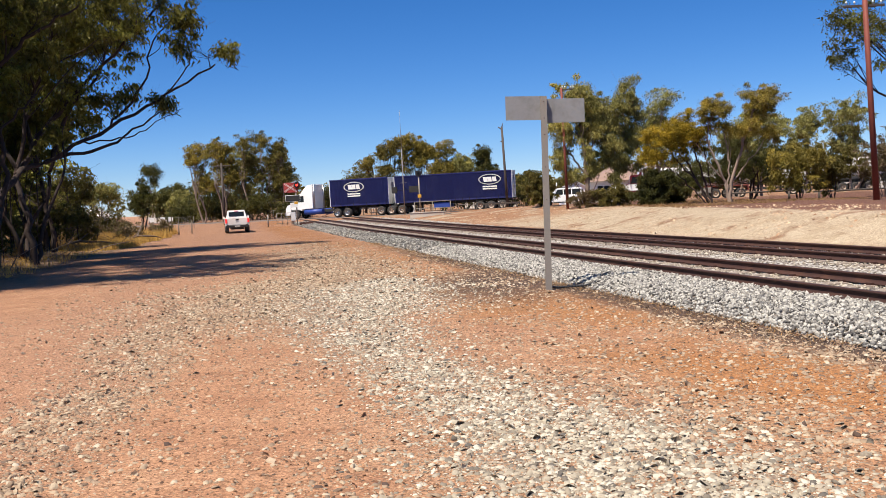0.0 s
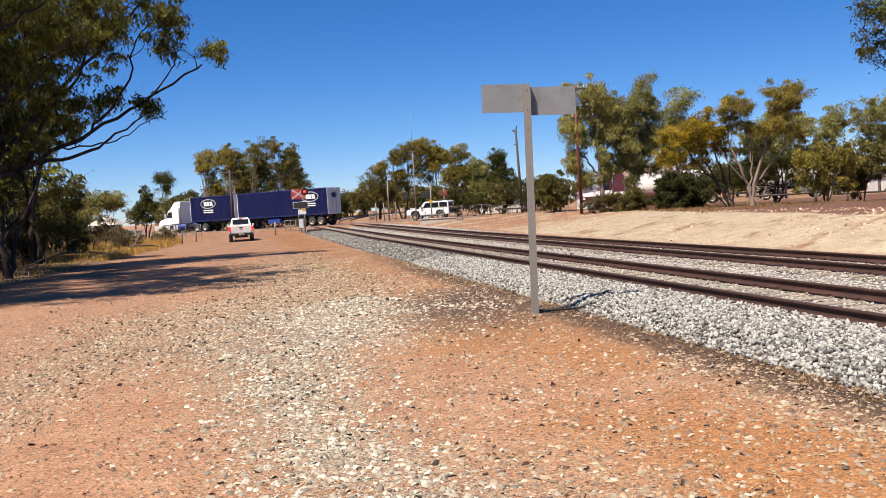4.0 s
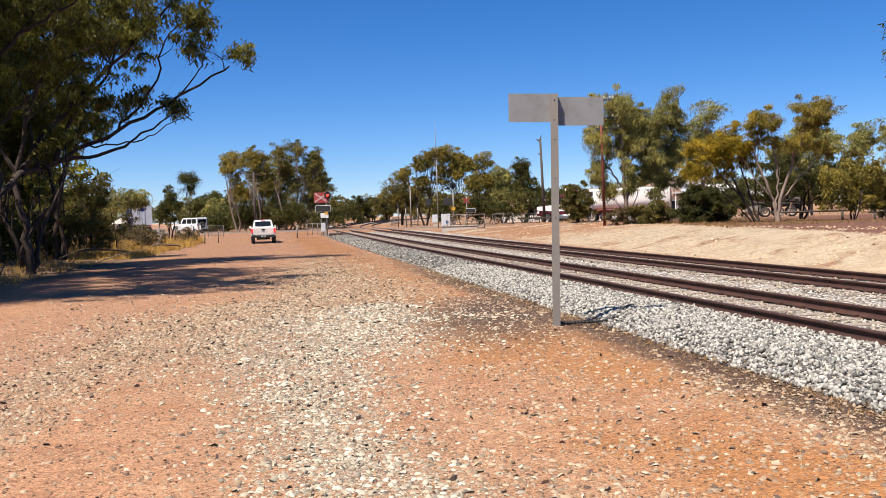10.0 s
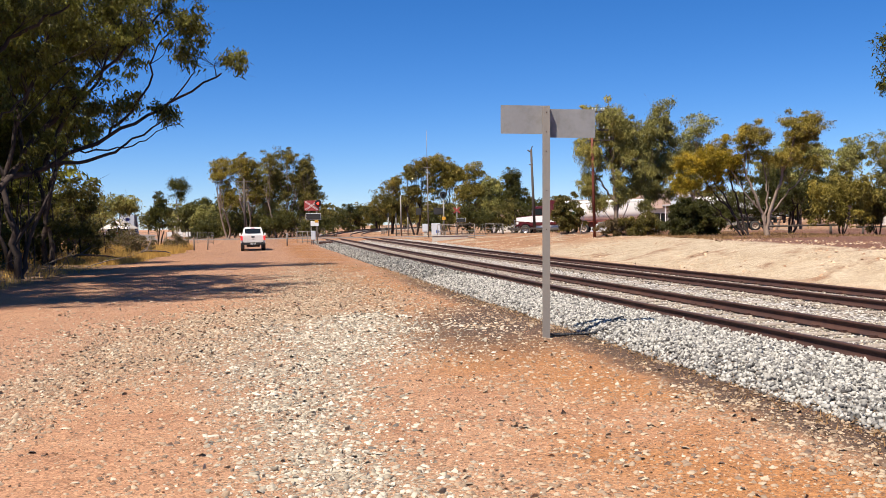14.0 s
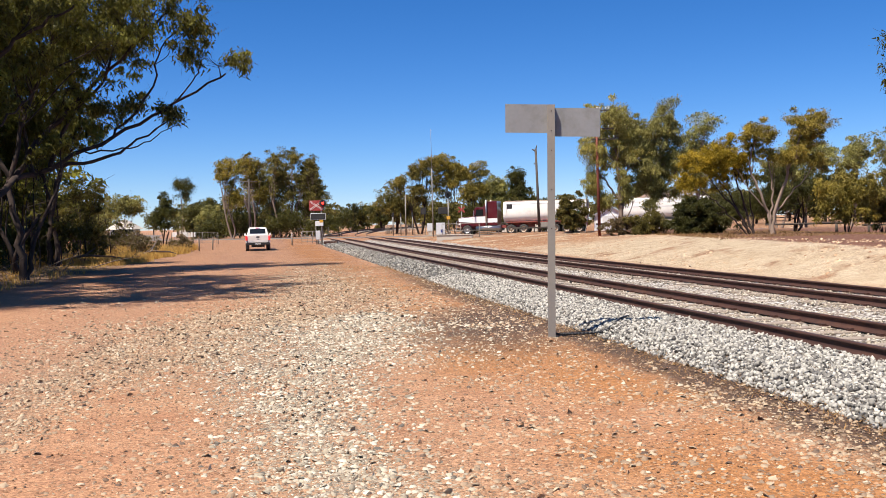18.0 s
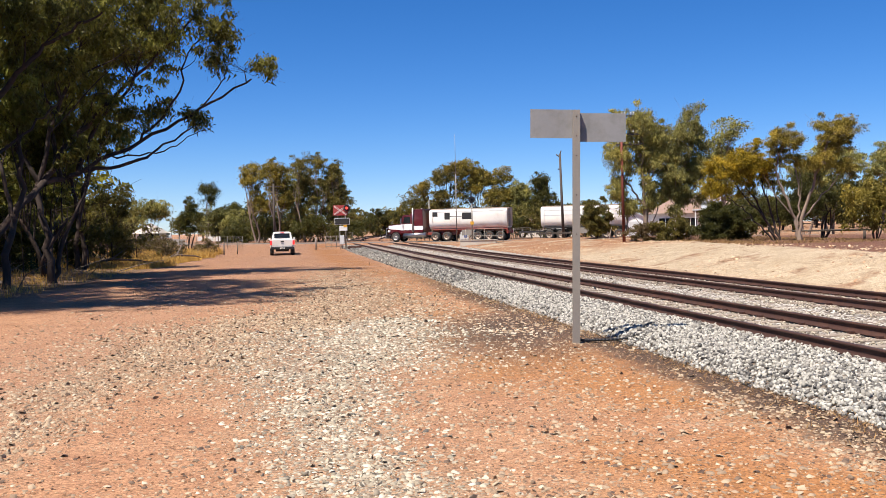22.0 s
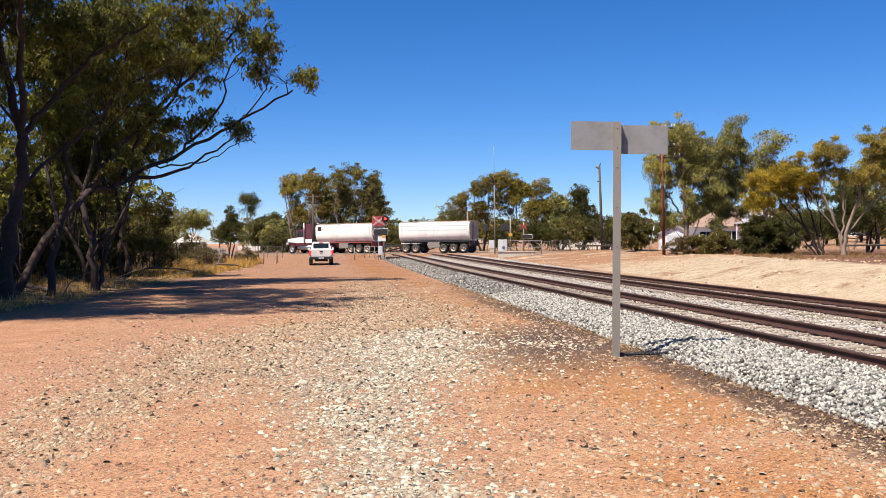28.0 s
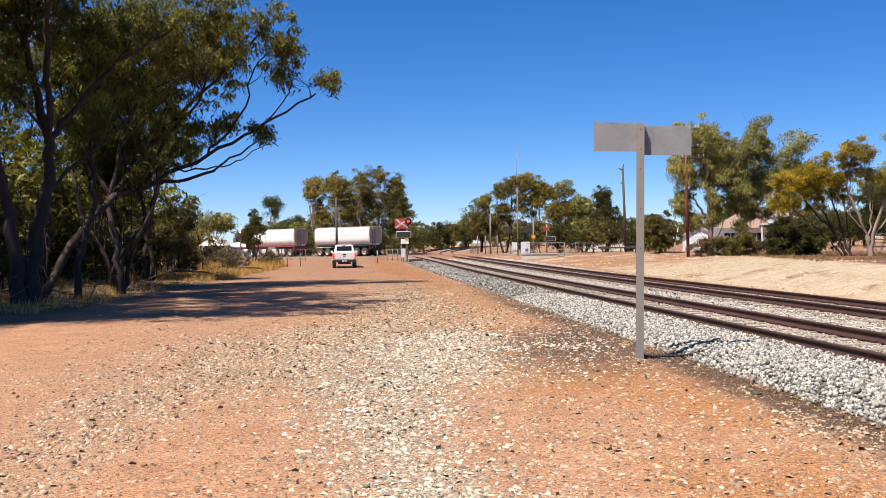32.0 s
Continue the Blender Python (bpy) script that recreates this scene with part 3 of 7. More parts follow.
def ribbon(name, line, half, lift, mat, label, kind="structure", thick=0.0):
    L = np.array(line)
    T = np.gradient(L, axis=0)
    T /= np.linalg.norm(T, axis=1)[:, None]
    N = np.c_[-T[:, 1], T[:, 0]]
    cols = np.linspace(-half, half, 7)
    V, F = [], []
    for p, nrm in zip(L, N):
        for c in cols:
            q = p + nrm * c
            V.append((q[0], q[1], gz(*q) + lift - (0.06 if abs(c) > half - 0.1 else 0.0)))
    w = len(cols)
    for j in range(len(L) - 1):
        for i in range(w - 1):
            F.append((j * w + i, j * w + i + 1, (j + 1) * w + i + 1, (j + 1) * w + i))
    return tagged(new(name, array_mesh(name, V, F, mat, True)), label, "road", kind=kind)


ribbon("road", ROAD[::3], 4.2, 0.03, MAT["asphalt"], "sun-bleached two-lane asphalt road over the level crossing")

# ---- the railway: two lines of rails that bend to the right beyond the crossing ----
def track_line(n0):
    P = []
    for s in list(np.arange(-80, 84, 6)):
        x, y = n0 * TN.x + s * TA.x, n0 * TN.y + s * TA.y
        P.append((x, y))
    x, y = P[-1]
    way = math.atan2(TA.y, TA.x)
    for k in range(36):
        way -= radians(min(k, 7) * 0.42)
        x, y = x + 6 * math.cos(way), y + 6 * math.sin(way)
        P.append((x, y))
    return np.array(P)


TRACKS = [track_line(3.40), track_line(7.38)]
RAIL_TOP = 0.25


def rail_z(x, y):
    return RAIL_TOP + 0.17 * smooth01(y, 30, 86) + 0.75 * smooth01(y, 98, 165)


RAIL_SHAPE = [(-0.07, -0.16), (0.07, -0.16), (0.07, -0.145), (0.012, -0.125), (0.012, -0.045), (0.036, -0.035), (0.036, -0.004), (0.030, 0.0), (-0.030, 0.0), (-0.036, -0.004), (-0.036, -0.035), (-0.012, -0.045), (-0.012, -0.125), (-0.07, -0.145)]


def offset_line(L, d):
    T = np.gradient(L, axis=0)
    T /= np.linalg.norm(T, axis=1)[:, None]
    return L + np.c_[T[:, 1], -T[:, 0]] * d, T


def build_track(k, L):
    base = thing("railway_track", Matrix(), "pair of rusty brown rails on sleepers in pale ballast", "railway track", "railway tracks", "structure")
    n = len(RAIL_SHAPE)
    for side in (-0.7525, 0.7525):
        D, T = offset_line(L, side)
        V, F = [], []
        for p, t in zip(D, T):
            for a, b in RAIL_SHAPE:
                V.append((p[0] + t[1] * a, p[1] - t[0] * a, rail_z(*p) + b))
        for j in range(len(D) - 1):
            for i in range(n):
                F.append((j * n + i, j * n + (i + 1) % n, (j + 1) * n + (i + 1) % n, (j + 1) * n + i))
        me = array_mesh("rail", V, F, MAT["rust"])
        me.materials.append(MAT["railtop"])
        idx = np.zeros(len(F), np.int32)
        idx[7::n] = 1
        me.polygons.foreach_set("material_index", idx)
        ob = new("rail", me)
        ob.parent = base
    # sleepers and their clips
    bm = B()
    box(bm, -1.25, 1.25, -0.12, 0.12, -0.14, 0.0, 0.012)
    sl = finish("sleeper", bm, MAT["sleeper"])
    bm = B()
    for sx in (-0.7525, 0.7525):
        for q in (-0.11, 0.11):
            box(bm, sx + q - 0.035, sx + q + 0.035, -0.05, 0.05, 0.0, 0.04)
    clip = finish("rail_clip", bm, MAT["rust"])
    seg = np.r_[0, np.cumsum(np.hypot(*np.diff(L, axis=0).T))]
    for s in np.arange(42, 172, 0.7 if k == 0 else 0.72):
        x, y = np.interp(s, seg, L[:, 0]), np.interp(s, seg, L[:, 1])
        x2, y2 = np.interp(s + 0.5, seg, L[:, 0]), np.interp(s + 0.5, seg, L[:, 1])
        m = Matrix.Translation((x, y, rail_z(x, y) - 0.165)) @ Matrix.Rotation(math.atan2(y2 - y, x2 - x) - math.pi / 2, 4, "Z")
        share("sleeper", sl, base, m)
        if s < 130:
            share("rail_clip", clip, base, m)


for k, L in enumerate(TRACKS):
    build_track(k, L)


def ballast_bed():
    """One bed under both lines, with shoulders; its cross section runs over the track's whole length."""
    A = TRACKS[0]
    prof = [(-2.75, -0.35), (-2.2, -0.16), (-1.45, -0.15), (-0.75, -0.185), (0.75, -0.185), (1.4, -0.19), (2.0, -0.24), (2.6, -0.19), (3.25, -0.185), (4.7, -0.185), (5.5, -0.19), (6.2, -0.40)]
    V, F = [], []
    T = np.gradient(A, axis=0)
    T /= np.linalg.norm(T, axis=1)[:, None]
    for p, t in zip(A, T):
        for a, b in prof:
            q = (p[0] + t[1] * a, p[1] - t[0] * a)
            z = rail_z(*p) + b
            if a in (-2.75, 6.2):
                z = gz(*q) - 0.05
            V.append((q[0], q[1], z))
    w = len(prof)
    for j in range(len(A) - 1):
        for i in range(w - 1):
            F.append((j * w + i, j * w + i + 1, (j + 1) * w + i + 1, (j + 1) * w + i))
    m, nt, b = tree_of("ballast_bed")
    v = coords(nt)
    vor = nt.nodes.new("ShaderNodeTexVoronoi")
    vor.inputs["Scale"].default_value = 15
    nt.links.new(v, vor.inputs["Vector"])
    sc = nt.nodes.new("ShaderNodeSeparateColor")
    nt.links.new(vor.outputs["Color"], sc.inputs[0])
    c = ramp(nt, sc.outputs[0], [(0.0, (0.22, 0.19, 0.16)), (0.5, (0.46, 0.42, 0.37)), (1.0, (0.66, 0.63, 0.58))])
    c = mixc(nt, step_node(nt, vor.outputs["Distance"], 0.35, 0.7), c, (0.10, 0.075, 0.06))
    c = mixc(nt, math_node(nt, "MULTIPLY", step_node(nt, noise_node(nt, v, 0.8, 4), 0.45, 0.7), 0.35), c, (0.36, 0.25, 0.17))
    nt.links.new(c, b.inputs["Base Color"])
    b.inputs["Roughness"].default_value = 0.95
    bump(nt, b, math_node(nt, "SUBTRACT", 1.0, vor.outputs["Distance"]), 0.9, 0.05)
    tagged(new("ballast_bed", array_mesh("ballast_bed", V, F, m)), "bed of pale crushed ballast under both railway lines", "ballast", kind="structure")


ballast_bed()

GRAIN = [(np.array([(1, 0.1, 0), (-0.1, 0.9, 0.1), (-1, -0.2, 0), (0.2, -0.85, 0), (0.1, 0, 0.8)]), np.array([(0, 1, 4), (1, 2, 4), (2, 3, 4), (3, 0, 4)]))]
STONE, CHIP = [], []
for seed in range(14):
    rr = random.Random(seed + 5)
    bm = B()
    if seed < 8:
        bmesh.ops.create_cone(bm, cap_ends=True, segments=4, radius1=1.1, radius2=0.7, depth=1.5)
    else:
        bmesh.ops.create_cone(bm, cap_ends=True, segments=5, radius1=1.1, radius2=0.72, depth=0.75)
    for v in list(bm.verts):
        v.co = Vector((v.co.x * 1.0, v.co.y * 0.75, v.co.z * 0.7)) * rr.uniform(0.65, 1.25)
        if seed >= 8 and v.co.z > 0:
            v.co.z *= rr.uniform(0.6, 1.3)
    if seed >= 8:
        bmesh.ops.delete(bm, geom=[f for f in bm.faces if f.normal.z < -0.8], context="FACES_ONLY")
    bmesh.ops.triangulate(bm, faces=bm.faces[:])
    bm.verts.index_update()
    (STONE if seed < 8 else CHIP).append((np.array([v.co[:] for v in bm.verts]), np.array([[v.index for v in f.verts] for f in bm.faces if len(f.verts) == 3])))
    bm.free()


def stones(name, places, sizes, mat, label, category, flat=1.0, lumps=STONE):
    """Loose stones, each a turned copy of one of six lumps, in one mesh."""
    rng = np.random.default_rng(len(places))
    V, F, base = [], [], 0
    pick = rng.integers(0, len(lumps), len(places))
    for k, (sv, sf) in enumerate(lumps):
        ids = np.where(pick == k)[0]
        if not len(ids):
            continue
        a = rng.normal(size=(len(ids), 4))
        a[:, 1:3] *= 0.16 if flat < 1 else 1.4
        a /= np.linalg.norm(a, axis=1)[:, None]
        w, x, y, z = a.T
        R = np.stack([1 - 2 * (y * y + z * z), 2 * (x * y - z * w), 2 * (x * z + y * w), 2 * (x * y + z * w), 1 - 2 * (x * x + z * z), 2 * (y * z - x * w), 2 * (x * z - y * w), 2 * (y * z + x * w), 1 - 2 * (x * x + y * y)], -1).reshape(-1, 3, 3)
        lump = sv * (1, 1, flat)
        v = np.einsum("nij,vj->nvi", R, lump) * sizes[ids][:, None, None] + places[ids][:, None, :]
        V.append(v.reshape(-1, 3))
        F.append((sf[None] + (np.arange(len(ids)) * len(sv))[:, None, None]).reshape(-1, 3) + base)
        base += len(ids) * len(sv)
    tagged(new(name, array_mesh(name, np.concatenate(V), np.concatenate(F), mat)), label, category, kind="stuff")


def along_across(s, n):
    return n * TN.x + s * TA.x, n * TN.y + s * TA.y


def ballast_stones():
    rng = np.random.default_rng(3)
    P, S = [], []
    # near shoulder, densest close by
    for s0, s1, dens in ((-12, 4, 520), (4, 16, 380), (16, 34, 190), (34, 82, 60)):
        cnt = int((s1 - s0) * 1.95 * dens)
        s, n = rng.uniform(s0, s1, cnt), 3.4 + rng.uniform(-2.72, -0.80, cnt)
        x, y = along_across(s, n)
        for i in range(cnt):
            a = n[i] - 3.4
            r = rail_z(x[i], y[i])
            edge = max(min((-2.2 - a) / 0.55, 1), 0)
            z = (r - 0.155) * (1 - edge) + gz(x[i], y[i]) * edge + rng.uniform(-0.012, 0.022)
            P.append((x[i], y[i], z))
            S.append(rng.uniform(0.020, 0.042) * (1.25 if s[i] > 20 else 1))
    P, S = np.array(P), np.array(S)
    near = P[:, 1] < 16
    stones("ballast_stones", P[near], S[near], MAT["ballast"], "heaps of pale grey crushed railway ballast", "ballast")
    stones("far_ballast_stones", P[~near], S[~near] * 1.15, MAT["ballast"], "pale grey crushed railway ballast towards the crossing", "ballast", lumps=GRAIN)
    P, S = [], []
    # between and beyond the rails
    for s0, s1, dens in ((-8, 6, 105), (6, 20, 55), (20, 44, 18), (44, 80, 5)):
        cnt = int((s1 - s0) * 7.2 * dens)
        s, n = rng.uniform(s0, s1, cnt), 3.4 + rng.uniform(-0.68, 6.2, cnt)
        x, y = along_across(s, n)
        for i in range(cnt):
            a = n[i] - 3.4
            if min(abs(a - q) for q in (-0.7525, 0.7525, 3.2275, 4.7325)) < 0.085:
                continue
            z = rail_z(x[i], y[i]) - 0.185 - (0.05 if 1.5 < a < 2.5 else 0) + rng.uniform(-0.015, 0.015)
            if a > 5.5:
                z = z + (gz(x[i], y[i]) - z) * min((a - 5.5) / 0.7, 1)
            P.append((x[i], y[i], z))
            S.append(rng.uniform(0.020, 0.038))
    P, S = np.array(P), np.array(S)
    near = P[:, 1] < 9
    stones("trodden_ballast", P[near], S[near], MAT["trodden"], "dusty tan ballast between the rails", "ballast")
    stones("far_trodden_ballast", P[~near], S[~near] * 1.15, MAT["trodden"], "dusty tan ballast between the rails towards the crossing", "ballast", lumps=GRAIN)


ballast_stones()


def road_stones():
    rng = np.random.default_rng(9)
    cnt = 1100000
    y = np.where(np.arange(cnt) % 9 == 0, -24 + 11 * rng.random(cnt), -13.5 + 50 * rng.random(cnt) ** 2.4)
    x = rng.uniform(-10.0, 3.2, cnt) - 0.17 * y
    pick, size = rng.random(cnt), rng.random(cnt)
    ok = (x * TN.x + y * TN.y < 0.75) & (pick < 0.8)
    x, y, pick, size = x[ok], y[ok], pick[ok], size[ok]
    pale, tan = gravel_lay(x, y)
    few = 0.022 + 0.042 * np.exp(-((x + 0.2 + 0.16 * y) / 1.6) ** 2)
    patch = np.array([0.75 + 1.0 * noise.noise((a * 0.9, b * 0.9, 5.0)) + 0.7 * noise.noise((a * 3.1, b * 3.1, 8.0)) for a, b in zip(x, y)])
    patch = np.clip(patch, 0.08, 1.5)
    fade = np.clip(1 - (y - 6) / 30, 0.1, 1)
    as_pale = pick < 0.58 * pale * (0.35 + 0.65 * patch) * fade
    as_tan = ~as_pale & (pick < (0.46 * tan * patch + few * (0.5 + patch * 0.5)) * fade)
    for ok, mat, label in ((as_pale, "palechips", "pale grey crushed stone lying thick on the dirt track"), (as_tan, "chips", "tan gravel stones scattered over the dirt")):
        ids = np.where(ok)[0]
        S = (0.0068 + 0.031 * size[ids] ** 2.9) * np.where(y[ids] > 1, 1.25, 1.0)
        P = np.array([(x[i], y[i], gz(x[i], y[i])) for i in ids])
        P[:, 2] += S * 0.12
        large = S > 0.0115
        stones("loose_gravel", P[large], S[large] * 1.1, MAT[mat], label, "gravel", flat=0.85, lumps=CHIP)
        stones("fine_gravel", P[~large], S[~large] * 1.15, MAT[mat], label, "gravel", flat=0.9, lumps=GRAIN)
    # coarse grit of the soil itself
    m = 62000
    gy = np.where(np.arange(m) % 7 == 0, -24 + 10.2 * rng.random(m) ** 0.6, -13.8 + 30 * rng.random(m) ** 1.9)
    gx = rng.uniform(-10.5, 3.4, m) - 0.17 * gy
    keep = gx * TN.x + gy * TN.y < 0.85
    G = np.array([(a, b, gz(a, b) + 0.001) for a, b in zip(gx[keep], gy[keep])])
    stones("soil_grit", G, 0.006 + 0.015 * rng.random(len(G)) ** 2.5, MAT["grit"], "coarse orange-brown grit lying on the dirt", "grit", flat=0.95, lumps=GRAIN)
    # clods and pebbles washed out of the sandy bank
    m = 5500
    cy, cn = rng.uniform(-2, 58, m), rng.uniform(9.5, 18, m)
    C = []
    for b, n in zip(cy, cn):
        a = (n - TN.y * b) / TN.x
        if noise.noise((a * 0.5, b * 0.25, 11)) > -0.05:
            C.append((a, b, gz(a, b)))
    C = np.array(C)
    stones("bank_clods", C, 0.02 + 0.06 * rng.random(len(C)) ** 3, MAT["clod"], "sandy clods and pebbles on the cut bank", "clods", flat=0.95, lumps=GRAIN)
    # straw and twigs blown against the ballast's foot
    V, F = [], []
    for i in range(7000):
        s, n = rng.uniform(-8, 26), 0.62 + rng.normal() * 0.28
        px, py = along_across(s, n)
        a, l, ww = rng.uniform(0, 6.28), rng.uniform(0.04, 0.2), rng.uniform(0.003, 0.007)
        c, q = math.cos(a), math.sin(a)
        z = gz(px, py) + rng.uniform(0.004, 0.03) + 0.06 * max(n - 0.6, 0)
        k = len(V)
        V += [(px - q * ww, py + c * ww, z), (px + q * ww, py - c * ww, z), (px + c * l, py + q * l, z + rng.uniform(0, 0.05))]
        F.append((k, k + 1, k + 2))
    tagged(new("straw_litter", array_mesh("straw_litter", V, F, MAT["litter"])), "dry straw and twigs along the foot of the ballast", "litter", kind="stuff")


road_stones()

def limb_mesh(segs, n=7):
    """Tapered limbs: each a list of (point, radius)."""
    V, F, base = [], [], 0
    for seg in segs:
        pts = np.array([p for p, _ in seg], float)
        rad = [r for _, r in seg]
        T = np.gradient(pts, axis=0)
        T /= np.linalg.norm(T, axis=1)[:, None] + 1e-9
        for p, t, r in zip(pts, T, rad):
            u = np.cross(t, (0.31, 0.9, 0.3))
            u /= np.linalg.norm(u) + 1e-9
            w = np.cross(t, u)
            for k in range(n):
                a = 2 * math.pi * k / n
                V.append(p + r * (math.cos(a) * u + math.sin(a) * w))
        for j in range(len(seg) - 1):
            for k in range(n):
                F.append((base + j * n + k, base + j * n + (k + 1) % n, base + (j + 1) * n + (k + 1) % n, base + (j + 1) * n + k))
        base += len(seg) * n
    return np.array(V), np.array(F)


# ---- the sign seen from behind, on its post ----
def back_sign():
    t = thing("trackside_sign", pose(0, 0, gz(0, 0) - 0.02, 0, 1.0, 0), "dull grey metal sign seen from behind on a tall steel post", "sign")
    bm = B()
    prism(bm, [(-0.055, 0.05), (-0.055, -0.05), (0.055, -0.05), (0.055, 0.05), (0.049, 0.05), (0.049, -0.044), (-0.049, -0.044), (-0.049, 0.05)], -0.3, 3.60)
    for v in bm.verts:
        v.co = (v.co.x, v.co.z, v.co.y)
    bmesh.ops.recalc_face_normals(bm, faces=bm.faces[:])
    part("post", bm, MAT["galv"], t, "grey galvanised channel post")
    for x0, x1, turn, lift in ((-0.70, 0.0, 3.5, 3.40), (0.0, 0.76, -3.0, 3.335)):
        bm = B()
        nx = 14
        rows = []
        for k, yy in enumerate((0.058, 0.062)):
            rows.append([[bm.verts.new((x0 + (x1 - x0) * i / nx, yy + 0.005 * math.sin(i * 0.35 + x0 * 3) + 0.0012 * math.sin(j * 0.9 + i * 0.3), lift - 0.22 + 0.44 * j / 5 - (0.012 * (i - nx / 2) / nx))) for i in range(nx + 1)] for j in range(6)])
        for k in range(2):
            for j in range(5):
                for i in range(nx):
                    q = (rows[k][j][i], rows[k][j][i + 1], rows[k][j + 1][i + 1], rows[k][j + 1][i])
                    bm.faces.new(q if k == 0 else q[::-1])
        for j in range(5):
            for i in (0, nx):
                bm.faces.new((rows[0][j][i], rows[0][j + 1][i], rows[1][j + 1][i], rows[1][j][i]))
        for i in range(nx):
            for j in (0, 5):
                bm.faces.new((rows[0][j][i], rows[0][j][i + 1], rows[1][j][i + 1], rows[1][j][i]))
        bmesh.ops.recalc_face_normals(bm, faces=bm.faces[:])
        part("plate", bm, MAT["plate"], t, "dented dull aluminium plate")
    for z in (3.5, 3.2, 2.9, 2.3, 1.7):
        bm = B()
        tube(bm, (0.0, -0.045, z), (0.0, -0.055, z), 0.009, n=8)
        part("bolt", bm, MAT["rust"], t)


back_sign()


def cable():
    t = thing("cable", Matrix(), "black cable lying from the sign post up onto the ballast", "cable")
    P = spline([(0.05, 0.05, 0.02), (0.35, 0.02, 0.02), (0.8, 0.2, 0.02), (1.05, 0.7, 0.075), (1.22, 1.15, 0.11), (1.42, 1.6, 0.115), (1.6, 1.9, 0.06)], 8)
    for off in (0.0, 0.05):
        bm = B()
        for a, b in zip(P[:-1], P[1:]):
            tube(bm, (a[0], a[1] + off * (1 - a[0] / 1.3), a[2] + 0.02), (b[0], b[1] + off * (1 - b[0] / 1.3), b[2] + 0.02), 0.018, n=7)
        part("strand", bm, MAT["cable"], t)


cable()


# ---- poles ----
def telegraph_pole(x, y, h, label, arms, mat, lean=0.0, r=0.11, side=0.0):
    t = thing("telegraph_pole", pose(x, y, gz(x, y) - 0.05, 0, lean, 0), label, "pole", "telegraph poles")
    bm = B()
    tube(bm, (0, 0, 0), (0, 0, h), r, r * 0.72, 12)
    part("pole", bm, mat, t)
    for z, w, turn in arms:
        bm = B()
        box(bm, -w, w, -0.05, 0.05, z - 0.05, z + 0.05, 0.008)
        arm = part("crossarm", bm, MAT["wood"], t, m=pose(side, 0.12, 0, 0, 0, turn))
        for u in (-0.85, -0.45, 0.45, 0.85):
            bm = B()
            tube(bm, (u * w, 0, z + 0.05), (u * w, 0, z + 0.13), 0.012, n=6)
            tube(bm, (u * w, 0, z + 0.12), (u * w, 0, z + 0.22), 0.045, 0.03, 8)
            part("insulator", bm, MAT["signwhite"], arm)


telegraph_pole(6.95, 45.6, 8.1, "rust-red steel telegraph pole with three crossarms", ((8.0, 0.42, 0), (6.85, 0.75, 12), (6.2, 0.8, 12)), MAT["redpole"], -0.6, 0.10, 0.45)
telegraph_pole(17.6, 24.3, 10.6, "tall rust-red telegraph pole with crossarms on the cutting", ((10.3, 1.2, 10), (9.4, 1.2, 10), (8.6, 1.0, 10)), MAT["redpole"], -1.8, 0.14)


def plain_pole(x, y, h, label, mat, r=0.12, lean=0.0, top=()):
    t = thing("pole", pose(x, y, gz(x, y) - 0.05, 0, lean, 0), label, "pole")
    bm = B()
    tube(bm, (0, 0, 0), (0, 0, h), r, r * 0.7, 10)
    part("shaft", bm, mat, t)
    for a, b, rr in top:
        bm = B()
        tube(bm, a, b, rr, n=6)
        part("fitting", bm, mat, t)


plain_pole(5.5, 77.5, 8.4, "dark bare timber pole with stub brackets", MAT["wood"], 0.15, -1.5, (((0, 0, 8.1), (-0.35, 0, 8.35), 0.06), ((0, 0, 8.3), (0.12, 0, 8.7), 0.05), ((0, 0, 6.9), (-0.25, 0, 6.95), 0.06)))
plain_pole(-24.2, 84.0, 6.6, "timber power pole with a crossarm before the gum trees", MAT["wood"], 0.14, 0, (((-0.9, 0, 6.3), (0.9, 0, 6.3), 0.06), ((-0.5, 0, 5.6), (0.5, 0, 5.6), 0.05)))
plain_pole(-9.0, 100.5, 5.0, "slim grey steel pole by the railway bend", MAT["galv"], 0.09)

# ---- level crossing equipment ----
def lamp_head(parent, x, y, z, lit, away):
    bm = B()
    tube(bm, (x, y, z), (x, y + 0.03, z), 0.31, n=20)
    part("target_board", bm, MAT["black"], parent, "round black backing board")
    bm = B()
    tube(bm, (x, y - 0.16, z), (x, y, z), 0.105, n=14)
    part("lamp", bm, MAT["redlamp"] if lit else MAT["glass"], parent, "lit red lamp" if lit else "dark lamp")
    bm = B()
    for k in range(9):
        a0, a1 = math.pi * (k / 9) , math.pi * ((k + 1) / 9)
        c = [(x + 0.17 * math.cos(a), yy, z + 0.17 * math.sin(a)) for a in (a0, a1) for yy in (y - 0.3, y)]
        v = [bm.verts.new(q) for q in c]
        bm.faces.new((v[0], v[1], v[3], v[2]))
    bmesh.ops.solidify(bm, geom=bm.faces[:], thickness=0.008)
    part("hood", bm, MAT["black"], parent)


